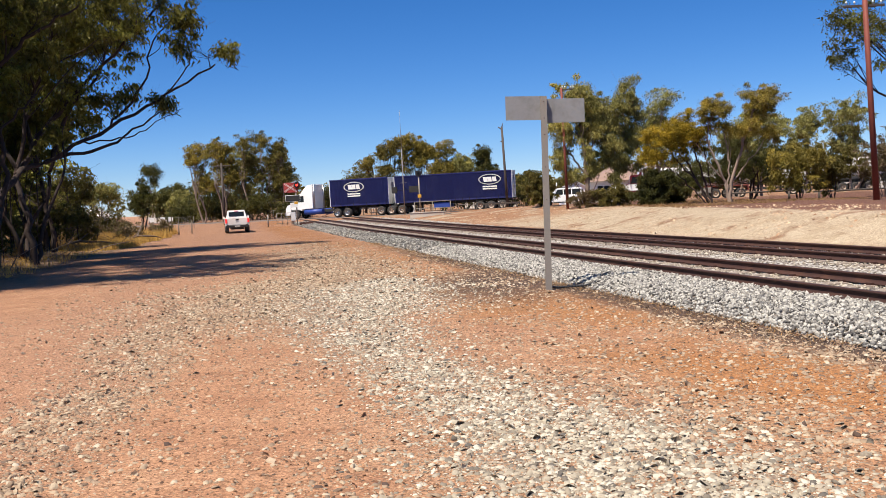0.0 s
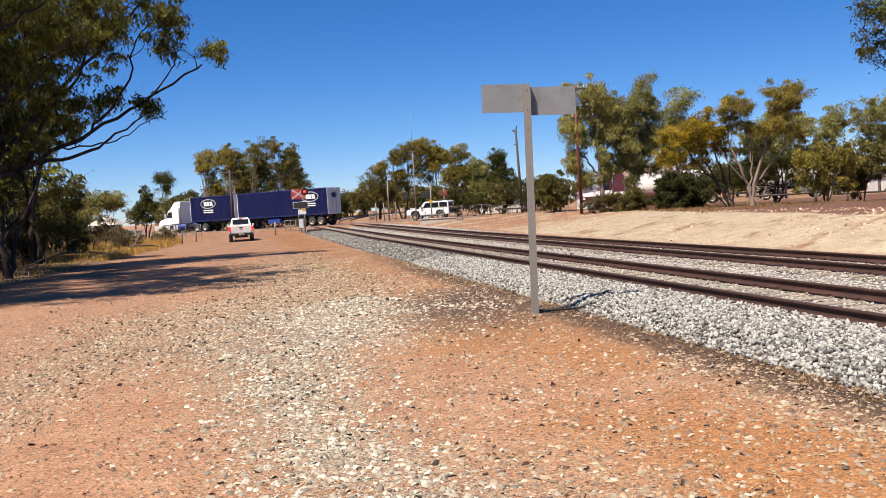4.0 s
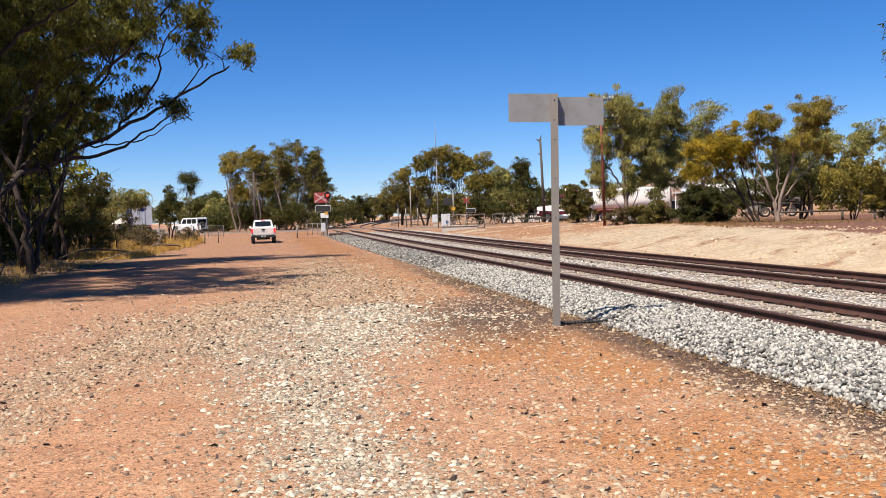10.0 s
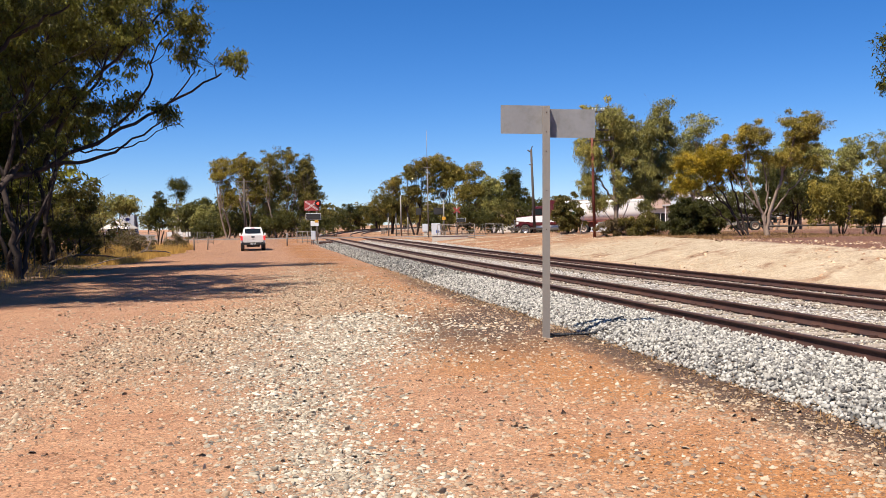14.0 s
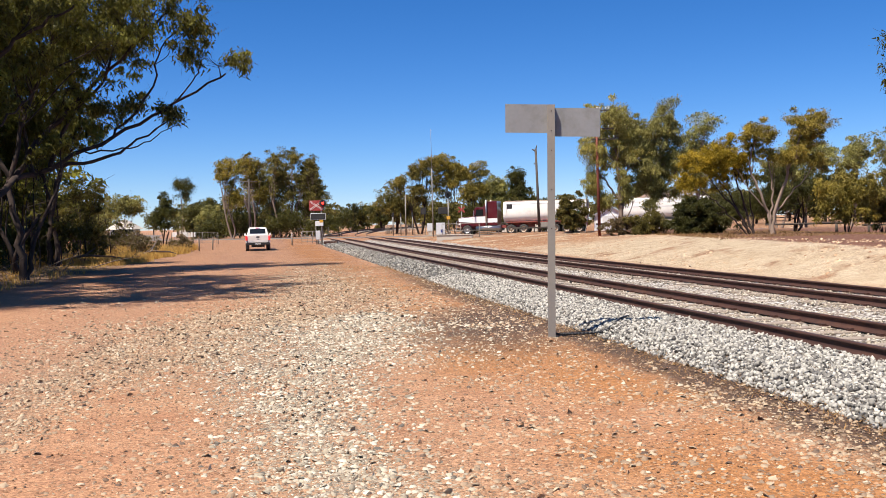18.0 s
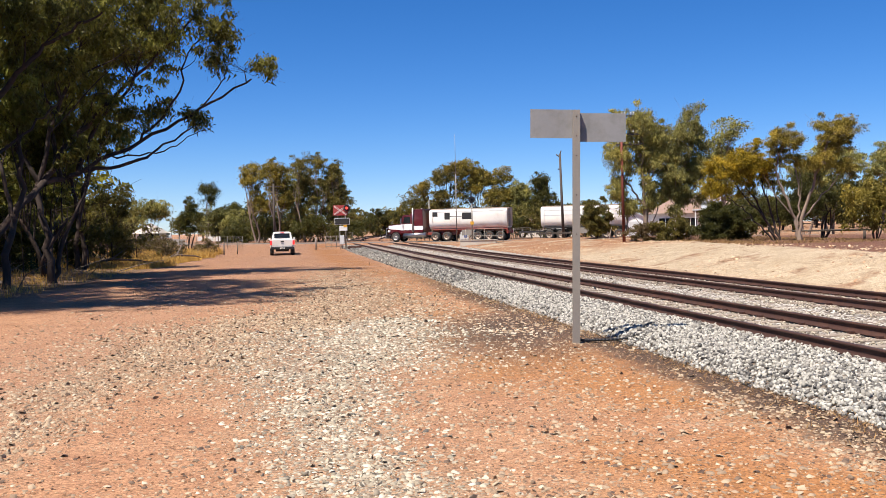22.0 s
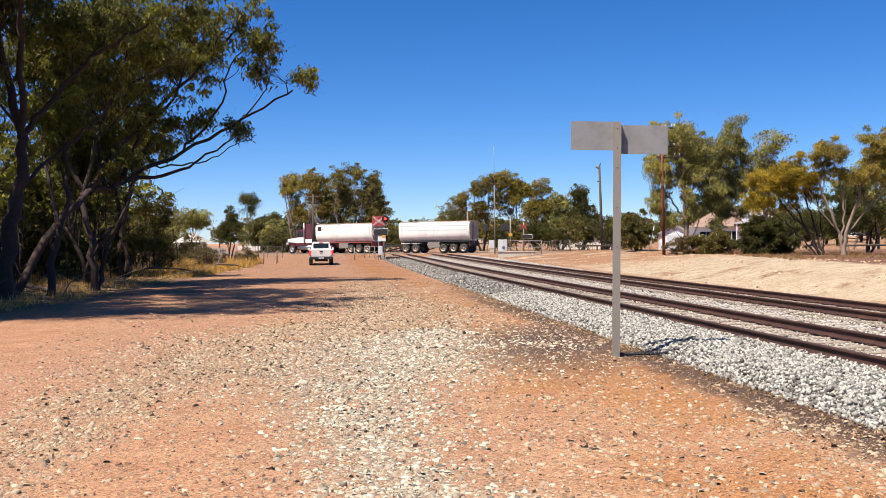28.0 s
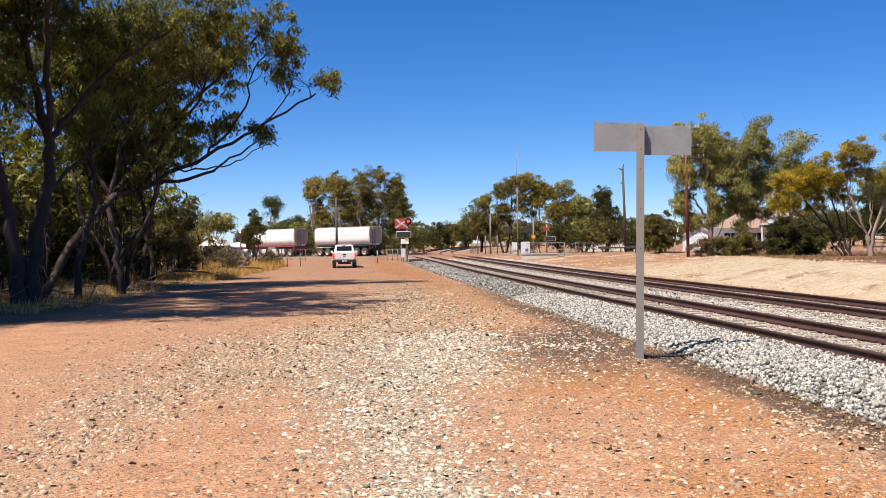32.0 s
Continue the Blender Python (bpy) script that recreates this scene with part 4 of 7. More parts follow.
def crossbuck(parent, x, y, z, w, h, boarded=True):
    """Crossed bars with plain dark marks for their writing, on a red board or bare."""
    board = parent
    if boarded:
        bm = B()
        box(bm, x - w / 2, x + w / 2, y, y + 0.03, z - h / 2, z + h / 2, 0.01)
        board = part("backboard", bm, MAT["signred"], parent, "red target board")
    ang = math.atan2(h * 0.82, w * 0.86)
    for sgn in (-1, 1):
        turn = Matrix.Translation((x, y - 0.004 * (2 + sgn), z)) @ Matrix.Rotation(-sgn * ang, 4, "Y")
        bm = B()
        box(bm, -w * 0.52, w * 0.52, -0.012, 0.0, -0.08, 0.08, 0.004)
        bar = part("crossbar", bm, MAT["fadedwhite" if boarded else "signred"], board, "faded white crossed bar" if boarded else "dark red crossed bar", m=turn)
        if not boarded:
            continue
        bm = B()
        for u in np.linspace(-0.44, 0.44, 9):
            if abs(u) > 0.09:
                box(bm, w * u - 0.032, w * u + 0.032, -0.018, -0.012, -0.05, 0.05)
        tagged(part("lettering_bars", bm, MAT["signred"], board, m=turn), kind="stuff")


def crossing_mast():
    t = thing("crossing_signal", pose(-14.75, 70.9, gz(-14.75, 70.9), 0, 0, 4), "level crossing signal with red crossbuck board and a lit red lamp", "crossing signal", "crossing signals")
    bm = B()
    tube(bm, (0.12, 0, 0), (0.12, 0, 3.9), 0.065, n=12)
    tube(bm, (0.12, 0, 3.9), (0.12, 0, 4.0), 0.08, n=12)
    part("mast", bm, MAT["galv"], t)
    crossbuck(t, -0.32, -0.10, 3.52, 1.28, 0.92)
    lamp_head(t, 0.28, -0.22, 3.72, True, True)
    bm = B()
    box(bm, -0.86, 0.50, -0.08, -0.02, 2.22, 2.82, 0.02)
    sg = part("sign_box", bm, MAT["signwhite"], t, "white-framed black panel")
    bm = B()
    box(bm, -0.83, 0.47, -0.09, -0.078, 2.25, 2.79, 0.01)
    part("dark_panel", bm, MAT["black"], sg)
    bm = B()
    box(bm, -0.44, 0.28, -0.09, -0.06, 1.68, 2.12, 0.01)
    part("plate", bm, MAT["signwhite"], t)
    bm = B()
    box(bm, -0.06, 0.26, -0.10, -0.07, 1.98, 2.2, 0.01)
    part("yellow_plate", bm, MAT["yellow"], t, "small yellow plate")
    bm = B()
    box(bm, -0.42, -0.02, -0.16, 0.2, 0.45, 1.25, 0.02)
    part("control_box", bm, MAT["cabinet"], t)
    bm = B()
    tube(bm, (-0.22, 0.03, 0), (-0.22, 0.03, 0.5), 0.05, n=8)
    tube(bm, (-0.4, -0.05, 0), (-0.4, -0.05, 2.0), 0.03, n=8)
    part("support", bm, MAT["galv"], t)
    b = thing("bollard", pose(-17.2, 70.0, gz(-17.2, 70)), "short grey steel guide post beside the crossing signal", "post", "guide posts")
    bm = B()
    tube(bm, (0, 0, -0.1), (0, 0, 1.15), 0.06, n=10)
    part("post", bm, MAT["galv"], b)
    f = thing("pedestrian_maze_fence", pose(-17.2, 75.0, gz(-17.2, 75), 0, 0, 8), "grey tubular pedestrian gate fence at the crossing", "fence", "crossing fences")
    fence_rails(f, 1.5, 1.1, 4)


def fence_rails(parent, length, h, count):
    bm = B()
    for z in (h, h * 0.55, h * 0.12):
        tube(bm, (0, 0, z), (length, 0, z), 0.025, n=6)
    part("rails", bm, MAT["galv"], parent)
    for i in range(count):
        bm = B()
        x = length * i / (count - 1)
        tube(bm, (x, 0, -0.05), (x, 0, h), 0.03, n=6)
        part("post", bm, MAT["galv"], parent)


crossing_mast()


def far_crossing():
    t = thing("crossing_signal", pose(-3.2, 73.2, gz(-3.2, 73.2), 0, 0, 0), "tall crossing signal mast with a round black lamp head", "crossing signal", "crossing signals")
    bm = B()
    tube(bm, (0, 0, 0), (0, 0, 3.6), 0.06, n=12)
    tube(bm, (-0.28, -0.05, 0), (0, 0, 0.7), 0.03, n=8)
    tube(bm, (0.28, -0.05, 0), (0, 0, 0.7), 0.03, n=8)
    part("mast", bm, MAT["galv"], t)
    lamp_head(t, 0, -0.1, 3.95, False, True)
    bm = B()
    box(bm, -0.17, 0.17, -0.1, -0.07, 1.65, 1.95, 0.01)
    part("yellow_plate", bm, MAT["yellow"], t)
    t2 = thing("crossing_signal", pose(-2.2, 98.9, gz(-2.2, 98.9)), "crossing signal with red crossbuck and a black panel below", "crossing signal", "crossing signals")
    bm = B()
    tube(bm, (0, 0, 0), (0, 0, 3.5), 0.07, n=12)
    part("mast", bm, MAT["galv"], t2)
    crossbuck(t2, 0, -0.1, 2.95, 0.95, 0.85, False)
    bm = B()
    box(bm, -0.1, 1.05, -0.14, -0.09, 1.5, 2.0, 0.02)
    sg = part("sign_box", bm, MAT["signwhite"], t2)
    bm = B()
    box(bm, -0.07, 1.02, -0.15, -0.135, 1.53, 1.97, 0.01)
    part("dark_panel", bm, MAT["black"], sg)
    m = thing("radio_mast", pose(-4.8, 77.2, gz(-4.8, 77.2)), "slender pale steel radio mast with dark equipment heads", "mast")
    bm = B()
    tube(bm, (0, 0, 0), (0, 0, 6.6), 0.06, 0.05, 10)
    tube(bm, (0, 0, 6.5), (0, 0, 10.4), 0.028, 0.012, 8)
    part("shaft", bm, MAT["galv"], m)
    for z in (4.95, 6.75, 3.2):
        bm = B()
        tube(bm, (-0.35, 0, z), (0.35, 0, z), 0.02, n=6)
        part("bracket", bm, MAT["galv"], m)
    for x in (-0.9, 0.8, 1.25):
        bm = B()
        box(bm, x - 0.26, x + 0.26, -0.12, 0.12, 2.2, 2.85, 0.03)
        tube(bm, (x, 0, 2.5), (0, 0, 2.5), 0.03, n=6)
        part("signal_head", bm, MAT["black"], m)
    for (x, y, w, h, lab) in ((-4.7, 97.7, 1.05, 1.4, "pale"), (-5.95, 97.9, 0.7, 0.95, "small")):
        c = thing("equipment_cabinet", pose(x, y, gz(x, y) + (0.05 if w > 0.8 else 0.45)), f"{lab} grey steel equipment cabinet beside the railway", "cabinet", "equipment cabinets")
        bm = B()
        box(bm, -w / 2, w / 2, -0.25, 0.25, 0, h, 0.02)
        part("body", bm, MAT["cabinet"], c)
        bm = B()
        box(bm, -w / 2 + 0.05, w / 2 - 0.05, -0.262, -0.25, 0.06, h - 0.06, 0.005)
        d = part("door", bm, MAT["cabinet"], c)
        if w > 0.8:
            bm = B()
            box(bm, 0.0, 0.3, -0.268, -0.262, 0.25, 0.6, 0.002)
            part("notice", bm, MAT["blue"], d, "blue notice")
        bm = B()
        box(bm, -w * 0.3, w * 0.3, -0.2, 0.2, -0.75, 0.0, 0.01)
        part("plinth", bm, MAT["concrete"], c)
    w = thing("culvert_headwall", pose(-2.4, 63.5, gz(-2.4, 63.5), 0, 0, -10), "low concrete culvert headwall beside the tracks", "culvert")
    bm = B()
    box(bm, -1.6, 1.4, -0.15, 0.15, -0.5, 0.32, 0.02)
    part("wall", bm, MAT["concrete"], w)
    bm = B()
    box(bm, -1.7, 1.5, -0.2, 0.2, 0.32, 0.39, 0.015)
    part("coping", bm, MAT["concrete"], w)
    f = thing("safety_fence", pose(-3.6, 66.0, gz(-3.6, 66), 0, 0, -10), "light steel hand rail round the culvert", "fence", "crossing fences")
    fence_rails(f, 3.2, 1.3, 3)
    f = thing("pedestrian_maze_fence", pose(1.1, 96.4, gz(1.1, 96.4), 0, 0, 0), "grey tubular pedestrian gate fence at the crossing", "fence", "crossing fences")
    fence_rails(f, 2.0, 1.3, 3)
    b = thing("low_barrier", pose(4.0, 71.6, gz(4, 71.6), 0, 0, 2), "low brown timber vehicle barrier rail", "barrier")
    bm = B()
    box(bm, -1.4, 2.2, -0.06, 0.06, 0.45, 0.6, 0.02)
    part("beam", bm, MAT["wood"], b)
    for x in (-1.0, 0.6, 1.9):
        bm = B()
        tube(bm, (x, 0, -0.1), (x, 0, 0.48), 0.07, n=8)
        part("post", bm, MAT["wood"], b)
    for i, (x, y) in enumerate(((-10.6, 101), (-9.8, 103), (-8.4, 104))):
        s = thing("railway_signal", pose(x, y, gz(x, y) + 0.2), "slim railway signal post with a dark head", "signal", "railway signals")
        bm = B()
        tube(bm, (0, 0, -0.3), (0, 0, 2.5), 0.07, n=8)
        part("post", bm, MAT["galv"], s)
        bm = B()
        box(bm, -0.10, 0.10, -0.09, 0.09, 2.1, 2.6, 0.03)
        part("head", bm, MAT["black"], s)


far_crossing()


def mesh_fence(points, label, h=1.15):
    t = thing("wire_fence", Matrix(), label, "fence", "roadside fences")
    P = spline(points, 10)
    seg = np.r_[0, np.cumsum(np.hypot(*np.diff(P, axis=0).T))]
    for s in np.arange(0, seg[-1], 2.5):
        x, y = np.interp(s, seg, P[:, 0]), np.interp(s, seg, P[:, 1])
        bm = B()
        tube(bm, (x, y, gz(x, y) - 0.1), (x, y, gz(x, y) + h + 0.05), 0.028, n=6)
        part("post", bm, MAT["oldwire"], t)
    for z in (h, h * 0.5, 0.15):
        V, F = limb_mesh([[((a[0], a[1], gz(*a) + z), 0.011) for a in P]], 5)
        ob = new("rail", array_mesh("rail", V, F, MAT["oldwire"]))
        ob.parent = t
    bm = B()
    for s in np.arange(0, seg[-1], 0.25):
        x, y = np.interp(s, seg, P[:, 0]), np.interp(s, seg, P[:, 1])
        box(bm, x - 0.006, x + 0.006, y - 0.006, y + 0.006, gz(x, y) + 0.15, gz(x, y) + h)
    tagged(part("wire_mesh", bm, MAT["oldwire"], t), kind="stuff")


mesh_fence([(-19.0, 104.5), (-24, 108.5), (-31, 114), (-36, 122)], "grey steel mesh fence along the far side of the road")
mesh_fence([(-26, 78), (-33, 83), (-45, 88), (-60, 92)], "old wire fence before the yard")
mesh_fence([(-6.5, 98.0), (-1, 96.8), (8, 94.5)], "grey steel mesh fence along the far side of the road")
mesh_fence([(-12.5, 112), (-12, 124), (-9, 140)], "low mesh fence beside the bending railway")

# ---- trees ----
def leaves(centres, radii, per, size, rng, droop=0.5, squash=0.75, hollow=0.35):
    """Slender pointed leaves in clumps that are fuller above than below: corners and faces."""
    C, R = np.repeat(centres, per, 0), np.repeat(radii, per)
    n = len(C)
    d = rng.normal(size=(n, 3))
    d /= np.linalg.norm(d, axis=1)[:, None]
    d[:, 2] = np.where(rng.random(n) < 0.35, np.abs(d[:, 2]), d[:, 2])
    r = (hollow + (1 - hollow) * rng.random(n)) * R * rng.uniform(0.7, 1.25, n)
    P = C + d * r[:, None] * (1, 1, squash)
    a = rng.normal(size=(n, 3))
    a[:, 2] = a[:, 2] * 0.6 - droop * 2
    a /= np.linalg.norm(a, axis=1)[:, None]
    b = np.cross(a, rng.normal(size=(n, 3)))
    b /= np.linalg.norm(b, axis=1)[:, None]
    L = size * rng.uniform(0.6, 1.4, n)[:, None]
    W = L * 0.19
    V = np.stack([P - b * W, P + b * W, P + a * L], 1).reshape(-1, 3)
    F = np.arange(n * 3).reshape(-1, 3)
    return V, F


def crown_clumps(crowns, clumps, h, clump_r, rng, lobes=0.62):
    """Centres and radii of leaf clumps: each crown breaks up into lobes, each lobe into clumps."""
    cents, rads = [], []
    tot = sum(c[3] * c[4] * c[5] for c in crowns)
    for c in crowns:
        k = max(9, int(clumps * c[3] * c[4] * c[5] / tot))
        m = max(4, k // 4)
        d = rng.normal(size=(m, 3))
        d /= np.linalg.norm(d, axis=1)[:, None]
        mid = d * (rng.random(m) ** 0.38)[:, None] * 0.92
        d = rng.normal(size=(k, 3))
        d /= np.linalg.norm(d, axis=1)[:, None]
        q = mid[rng.integers(0, m, k)] + d * (rng.random(k) ** 0.5)[:, None] * lobes * 0.8
        cents.append(q * np.array(c[3:6]) * 1.1 * h + np.array(c[:3]) * h)
        rads.append(clump_r * h * rng.uniform(0.45, 1.25, k))
    cents, rads = np.concatenate(cents), np.concatenate(rads)
    cents[:, 2] = np.maximum(cents[:, 2], rads * 0.5)
    return cents, rads


def clumpy_tree(name, x, y, h, crowns, leaf, bark, label, seed, stems=1, leaf_size=0.22, per=110, clumps=34, r_trunk=0.13, category="tree", group="roadside trees", lean=(0, 0), fork=0.35, clump_r=0.16, droop=0.5, twigs=True, z=None, limbs=()):
    """A tree: tapered stems that fork into limbs, each limb ending in clumps of leaves.
    crowns: ellipsoids (dx, dy, dz, rx, ry, rz) in parts of the height, over which the clumps are strewn.
    limbs: the stems' own lines and base radii, in metres from the tree's foot, where they are bent in a way of their own."""
    rng = np.random.default_rng(seed)
    far = y > 90
    if category == "bush":
        per, leaf_size = per * 0.62, leaf_size * 1.25
    clumps, per, clump_r, leaf_size = int(clumps * 3.3), int(per * 0.92), clump_r * 0.9, leaf_size * (0.95 if far else 0.88)
    t = thing(name, pose(x, y, gz(x, y) - 0.05 if z is None else z), label, category, group)
    cents, rads = crown_clumps(crowns, clumps, h, clump_r, rng)
    segs, thin = [], []
    tops = []
    for s in range(0 if limbs else stems):
        a = rng.uniform(0, 2 * math.pi)
        spread = 0.02 + 0.10 * (stems > 1)
        base = np.array([math.cos(a) * r_trunk * 1.2 * (stems > 1), math.sin(a) * r_trunk * 1.2 * (stems > 1), -0.1])
        top = np.array([math.cos(a) * spread * h + lean[0] * h, math.sin(a) * spread * h + lean[1] * h, fork * h * rng.uniform(0.8, 1.25)])
        mid = (base + top) / 2 + rng.normal(size=3) * 0.03 * h
        line = spline([base, mid, top], 4)
        rr = r_trunk / (1 + 0.35 * (stems - 1))
        segs.append([(p, rr * (1.35 - 0.65 * i / len(line)) * (1.25 if i == 0 else 1)) for i, p in enumerate(line)])
        tops.append((line, rr * 0.7))
    for points, r0 in limbs:
        line = spline(points, 5)
        line[1:-1] += rng.normal(size=(len(line) - 2, 3)) * 0.05
        rad = [max(r0 * (1 - 0.8 * i / len(line)) * (1.3 if i == 0 and line[0][2] < 0.5 else 1), 0.012) for i in range(len(line))]
        segs.append(list(zip(line, rad)))
        tops.append((line, r0 * 0.5))
    # main limbs lead to groups of clumps, thin branches on to each clump
    groups = max(3, len(cents) // (11 if group == "thicket trees" else 9))
    heads = cents[rng.choice(len(cents), groups, replace=False)]
    for _ in range(3):
        near = np.argmin(((cents[:, None] - heads[None]) ** 2).sum(-1), 1)
        heads = np.array([cents[near == k].mean(0) if (near == k).any() else heads[k] for k in range(groups)])
    for k in range(groups):
        mine = np.where(near == k)[0]
        if not len(mine):
            continue
        if limbs:
            # spring from the limb that passes nearest, some way back along it
            best = min(((np.linalg.norm(p - heads[k]) + 1.2 * max(p[2] - heads[k][2] + 0.3, 0), ti, pi) for ti, (line, _) in enumerate(tops) for pi, p in enumerate(line)), key=lambda q: q[0])
            line, rr = tops[best[1]]
            st = line[max(best[2] - int(rng.integers(1, 5)), 1)]
        else:
            line, rr = tops[min(range(len(tops)), key=lambda i: np.linalg.norm(tops[i][0][-1][:2] - heads[k][:2]) + 0.2 * h * rng.random())]
            st = line[rng.integers(max(len(line) - 4, 1), len(line))]
            if heads[k][2] < st[2] + 0.05 * h:
                st = line[max(len(line) // 2, 1)]
        end = st + (heads[k] - st) * 0.86
        sag = np.array([0, 0, 0.05 * min(h, 2 * np.linalg.norm(end - st) + 0.1)])
        ln = spline([st, st + (end - st) * 0.35 + sag * rng.uniform(-0.6, 0.3) + rng.normal(size=3) * 0.3 * sag[2], st + (end - st) * 0.7 + rng.normal(size=3) * 0.3 * sag[2], end], 3)
        r0 = rr * rng.uniform(0.4, 0.62)
        rad = [max(r0 * (1 - 0.75 * i / len(ln)), 0.008) for i in range(len(ln))]
        segs.append(list(zip(ln, rad)))
        for j in mine:
            c, i0 = cents[j], rng.integers(len(ln) // 2, len(ln))
            s0, r1 = ln[i0], rad[i0] * 0.55
            mid = s0 + (c - s0) * 0.55 + rng.normal(size=3) * 0.012 * h
            sub = [s0, mid, c]
            thin.append([(p, max(r1 * (1 - 0.4 * i), 0.005)) for i, p in enumerate(sub)])
            if twigs and not far:
                e = c + rng.normal(size=3) * rads[j] * 0.9
                thin.append([(mid, r1 * 0.35), ((mid + e) / 2 + rng.normal(size=3) * 0.006 * h, r1 * 0.22), (e, 0.004)])
    V, F = limb_mesh(segs, 6)
    V2, F2 = limb_mesh(thin, 3)
    F2 = F2 + len(V)
    V, F = np.concatenate([V, V2]), np.concatenate([F, F2])
    ob = new("trunk", array_mesh("trunk", V, F, bark, True))
    ob.parent = t
    V, F = leaves(cents, rads, per, leaf_size, rng, droop)
    ob = new("crown", array_mesh("crown", V, F, leaf))
    ob.parent = t
    return t


def placed_tree(name, x, y, blobs, leaf, bark, label, seed, clumps, per, leaf_size, clump_r, limbs=(), **more):
    """A tree whose crown is given as ellipsoids and whose stems as lines, all in the place's own metres."""
    g = gz(x, y) - 0.05
    h = max(b[2] + b[5] for b in blobs) - g
    cr = [((cx - x) / h, (cy - y) / h, (cz - g) / h, rx / h, ry / h, rz / h) for cx, cy, cz, rx, ry, rz in blobs]
    own = [([(px - x, py - y, pz - g) for px, py, pz in line], r) for line, r in limbs]
    return clumpy_tree(name, x, y, h, cr, MAT[leaf], MAT[bark], label, seed, leaf_size=leaf_size, per=per, clumps=clumps, clump_r=clump_r / h, limbs=own, **more)


GUM = "tall eucalypt with pale trunk and drooping grey-green leaves"
# beyond the road on the left
for i, (x, y, lf, blobs) in enumerate((
        (-32.6, 110.5, "leaf_mid", [(-33.2, 111, 9.3, 1.4, 1.5, 2.0), (-32.0, 111, 10.4, 1.0, 1.0, 1.3), (-32.2, 111, 5.8, 1.6, 1.6, 1.8)]),
        (-29.8, 109.5, "leaf_mid", [(-29.8, 110, 9.6, 1.7, 1.7, 1.5), (-29.5, 110, 6.6, 1.8, 1.8, 1.8)]),
        (-25.8, 109.5, "leaf_olive", [(-25.4, 110, 10.7, 2.0, 2.0, 1.4), (-26.6, 110, 8.4, 1.9, 2.0, 1.7), (-25.2, 110, 6.0, 1.7, 1.7, 1.8)]),
        (-22.8, 109.5, "leaf_olive", [(-22.6, 110, 9.2, 1.4, 1.5, 1.5), (-21.6, 110, 6.0, 1.4, 1.6, 1.9)]),
        (-28.0, 114.0, "leaf_green", [(-27.6, 114, 8.4, 2.4, 2.0, 2.2), (-28.0, 114, 4.8, 2.8, 2.0, 1.8)]),
        (-23.5, 115.0, "leaf_olive", [(-23.6, 115, 7.6, 2.0, 2.0, 2.0), (-23.0, 115, 4.6, 2.2, 2.0, 1.6)]))):
    placed_tree("gum_tree", x, y, blobs, lf, "bark_pale", "tall olive eucalypt with pale slender trunk beyond the road", 1 + i, 66, 62, 0.26, 0.72, stems=2, r_trunk=0.16, fork=0.4)
# most get the darker leaf colour, which puts in the shade below the crowns
for i in range(11):
    x = -38 + i * 2.0
    clumpy_tree("bush", x, 106.5 + 1.2 * (i % 3) + max(0, (-x - 22)) * 0.55, 2.2 + 0.8 * (i % 4), [(0, 0, 0.5, 0.55, 0.5, 0.42)], MAT["leaf_olive" if i % 3 == 2 else "leaf_bush"], MAT["bark_dark"], "dense green bush at the foot of the gum trees", 40 + i, 3, 0.26, 70, 16, 0.05, "bush", "roadside bushes", clump_r=0.26)
clumpy_tree("gum_tree", -46.5, 134.0, 9.4, [(0, 0, 0.86, 0.16, 0.16, 0.13), (0.06, 0, 0.68, 0.10, 0.1, 0.08)], MAT["leaf_bush"], MAT["bark_pale"], "small umbrella-shaped gum tree on a bare trunk", 60, 1, 0.26, 100, 16, 0.12, clump_r=0.10, fork=0.6)
clumpy_tree("gum_tree", -33.2, 72.5, 5.0, [(0, 0, 0.72, 0.36, 0.3, 0.24)], MAT["leaf_green"], MAT["bark_dark"], "spreading grey-green tree by the yard fence", 61, 2, 0.24, 90, 26, 0.1, clump_r=0.13)
clumpy_tree("gum_tree", -27.0, 64.6, 4.6, [(0, 0, 0.66, 0.17, 0.17, 0.34)], MAT["leaf_bush"], MAT["bark_dark"], "narrow dark green tree beside the dry grass", 62, 2, 0.22, 90, 22, 0.08, clump_r=0.13, droop=-0.5)
for i, (x, y, h, s) in enumerate(((-43.5, 126, 5.6, 63), (-41, 122, 5.2, 64), (-58, 128, 6.5, 65), (-62, 120, 6.2, 66), (-66, 132, 7.5, 67), (-49, 140, 6.5, 163), (-74, 124, 7.0, 164), (-80, 140, 8, 165), (-37.5, 118, 4.6, 166))):
    clumpy_tree("bush", x, y, h, [(0, 0, 0.58, 0.42, 0.4, 0.36)], MAT["leaf_bush" if i % 2 else "leaf_green"], MAT["bark_dark"], "rounded dark green scrub tree by the yard", s, 3, 0.28, 80, 22, 0.07, "bush", "yard bushes", clump_r=0.17)
clumpy_tree("bush", -22.6, 37.0, 4.6, [(0, 0, 0.66, 0.26, 0.3, 0.33), (0.22, 0, 0.28, 0.2, 0.2, 0.2)], MAT["leaf_olive"], MAT["bark_dark"], "straggly olive bush beside the shaded verge", 68, 3, 0.16, 130, 30, 0.06, "bush", "verge bushes", clump_r=0.12)
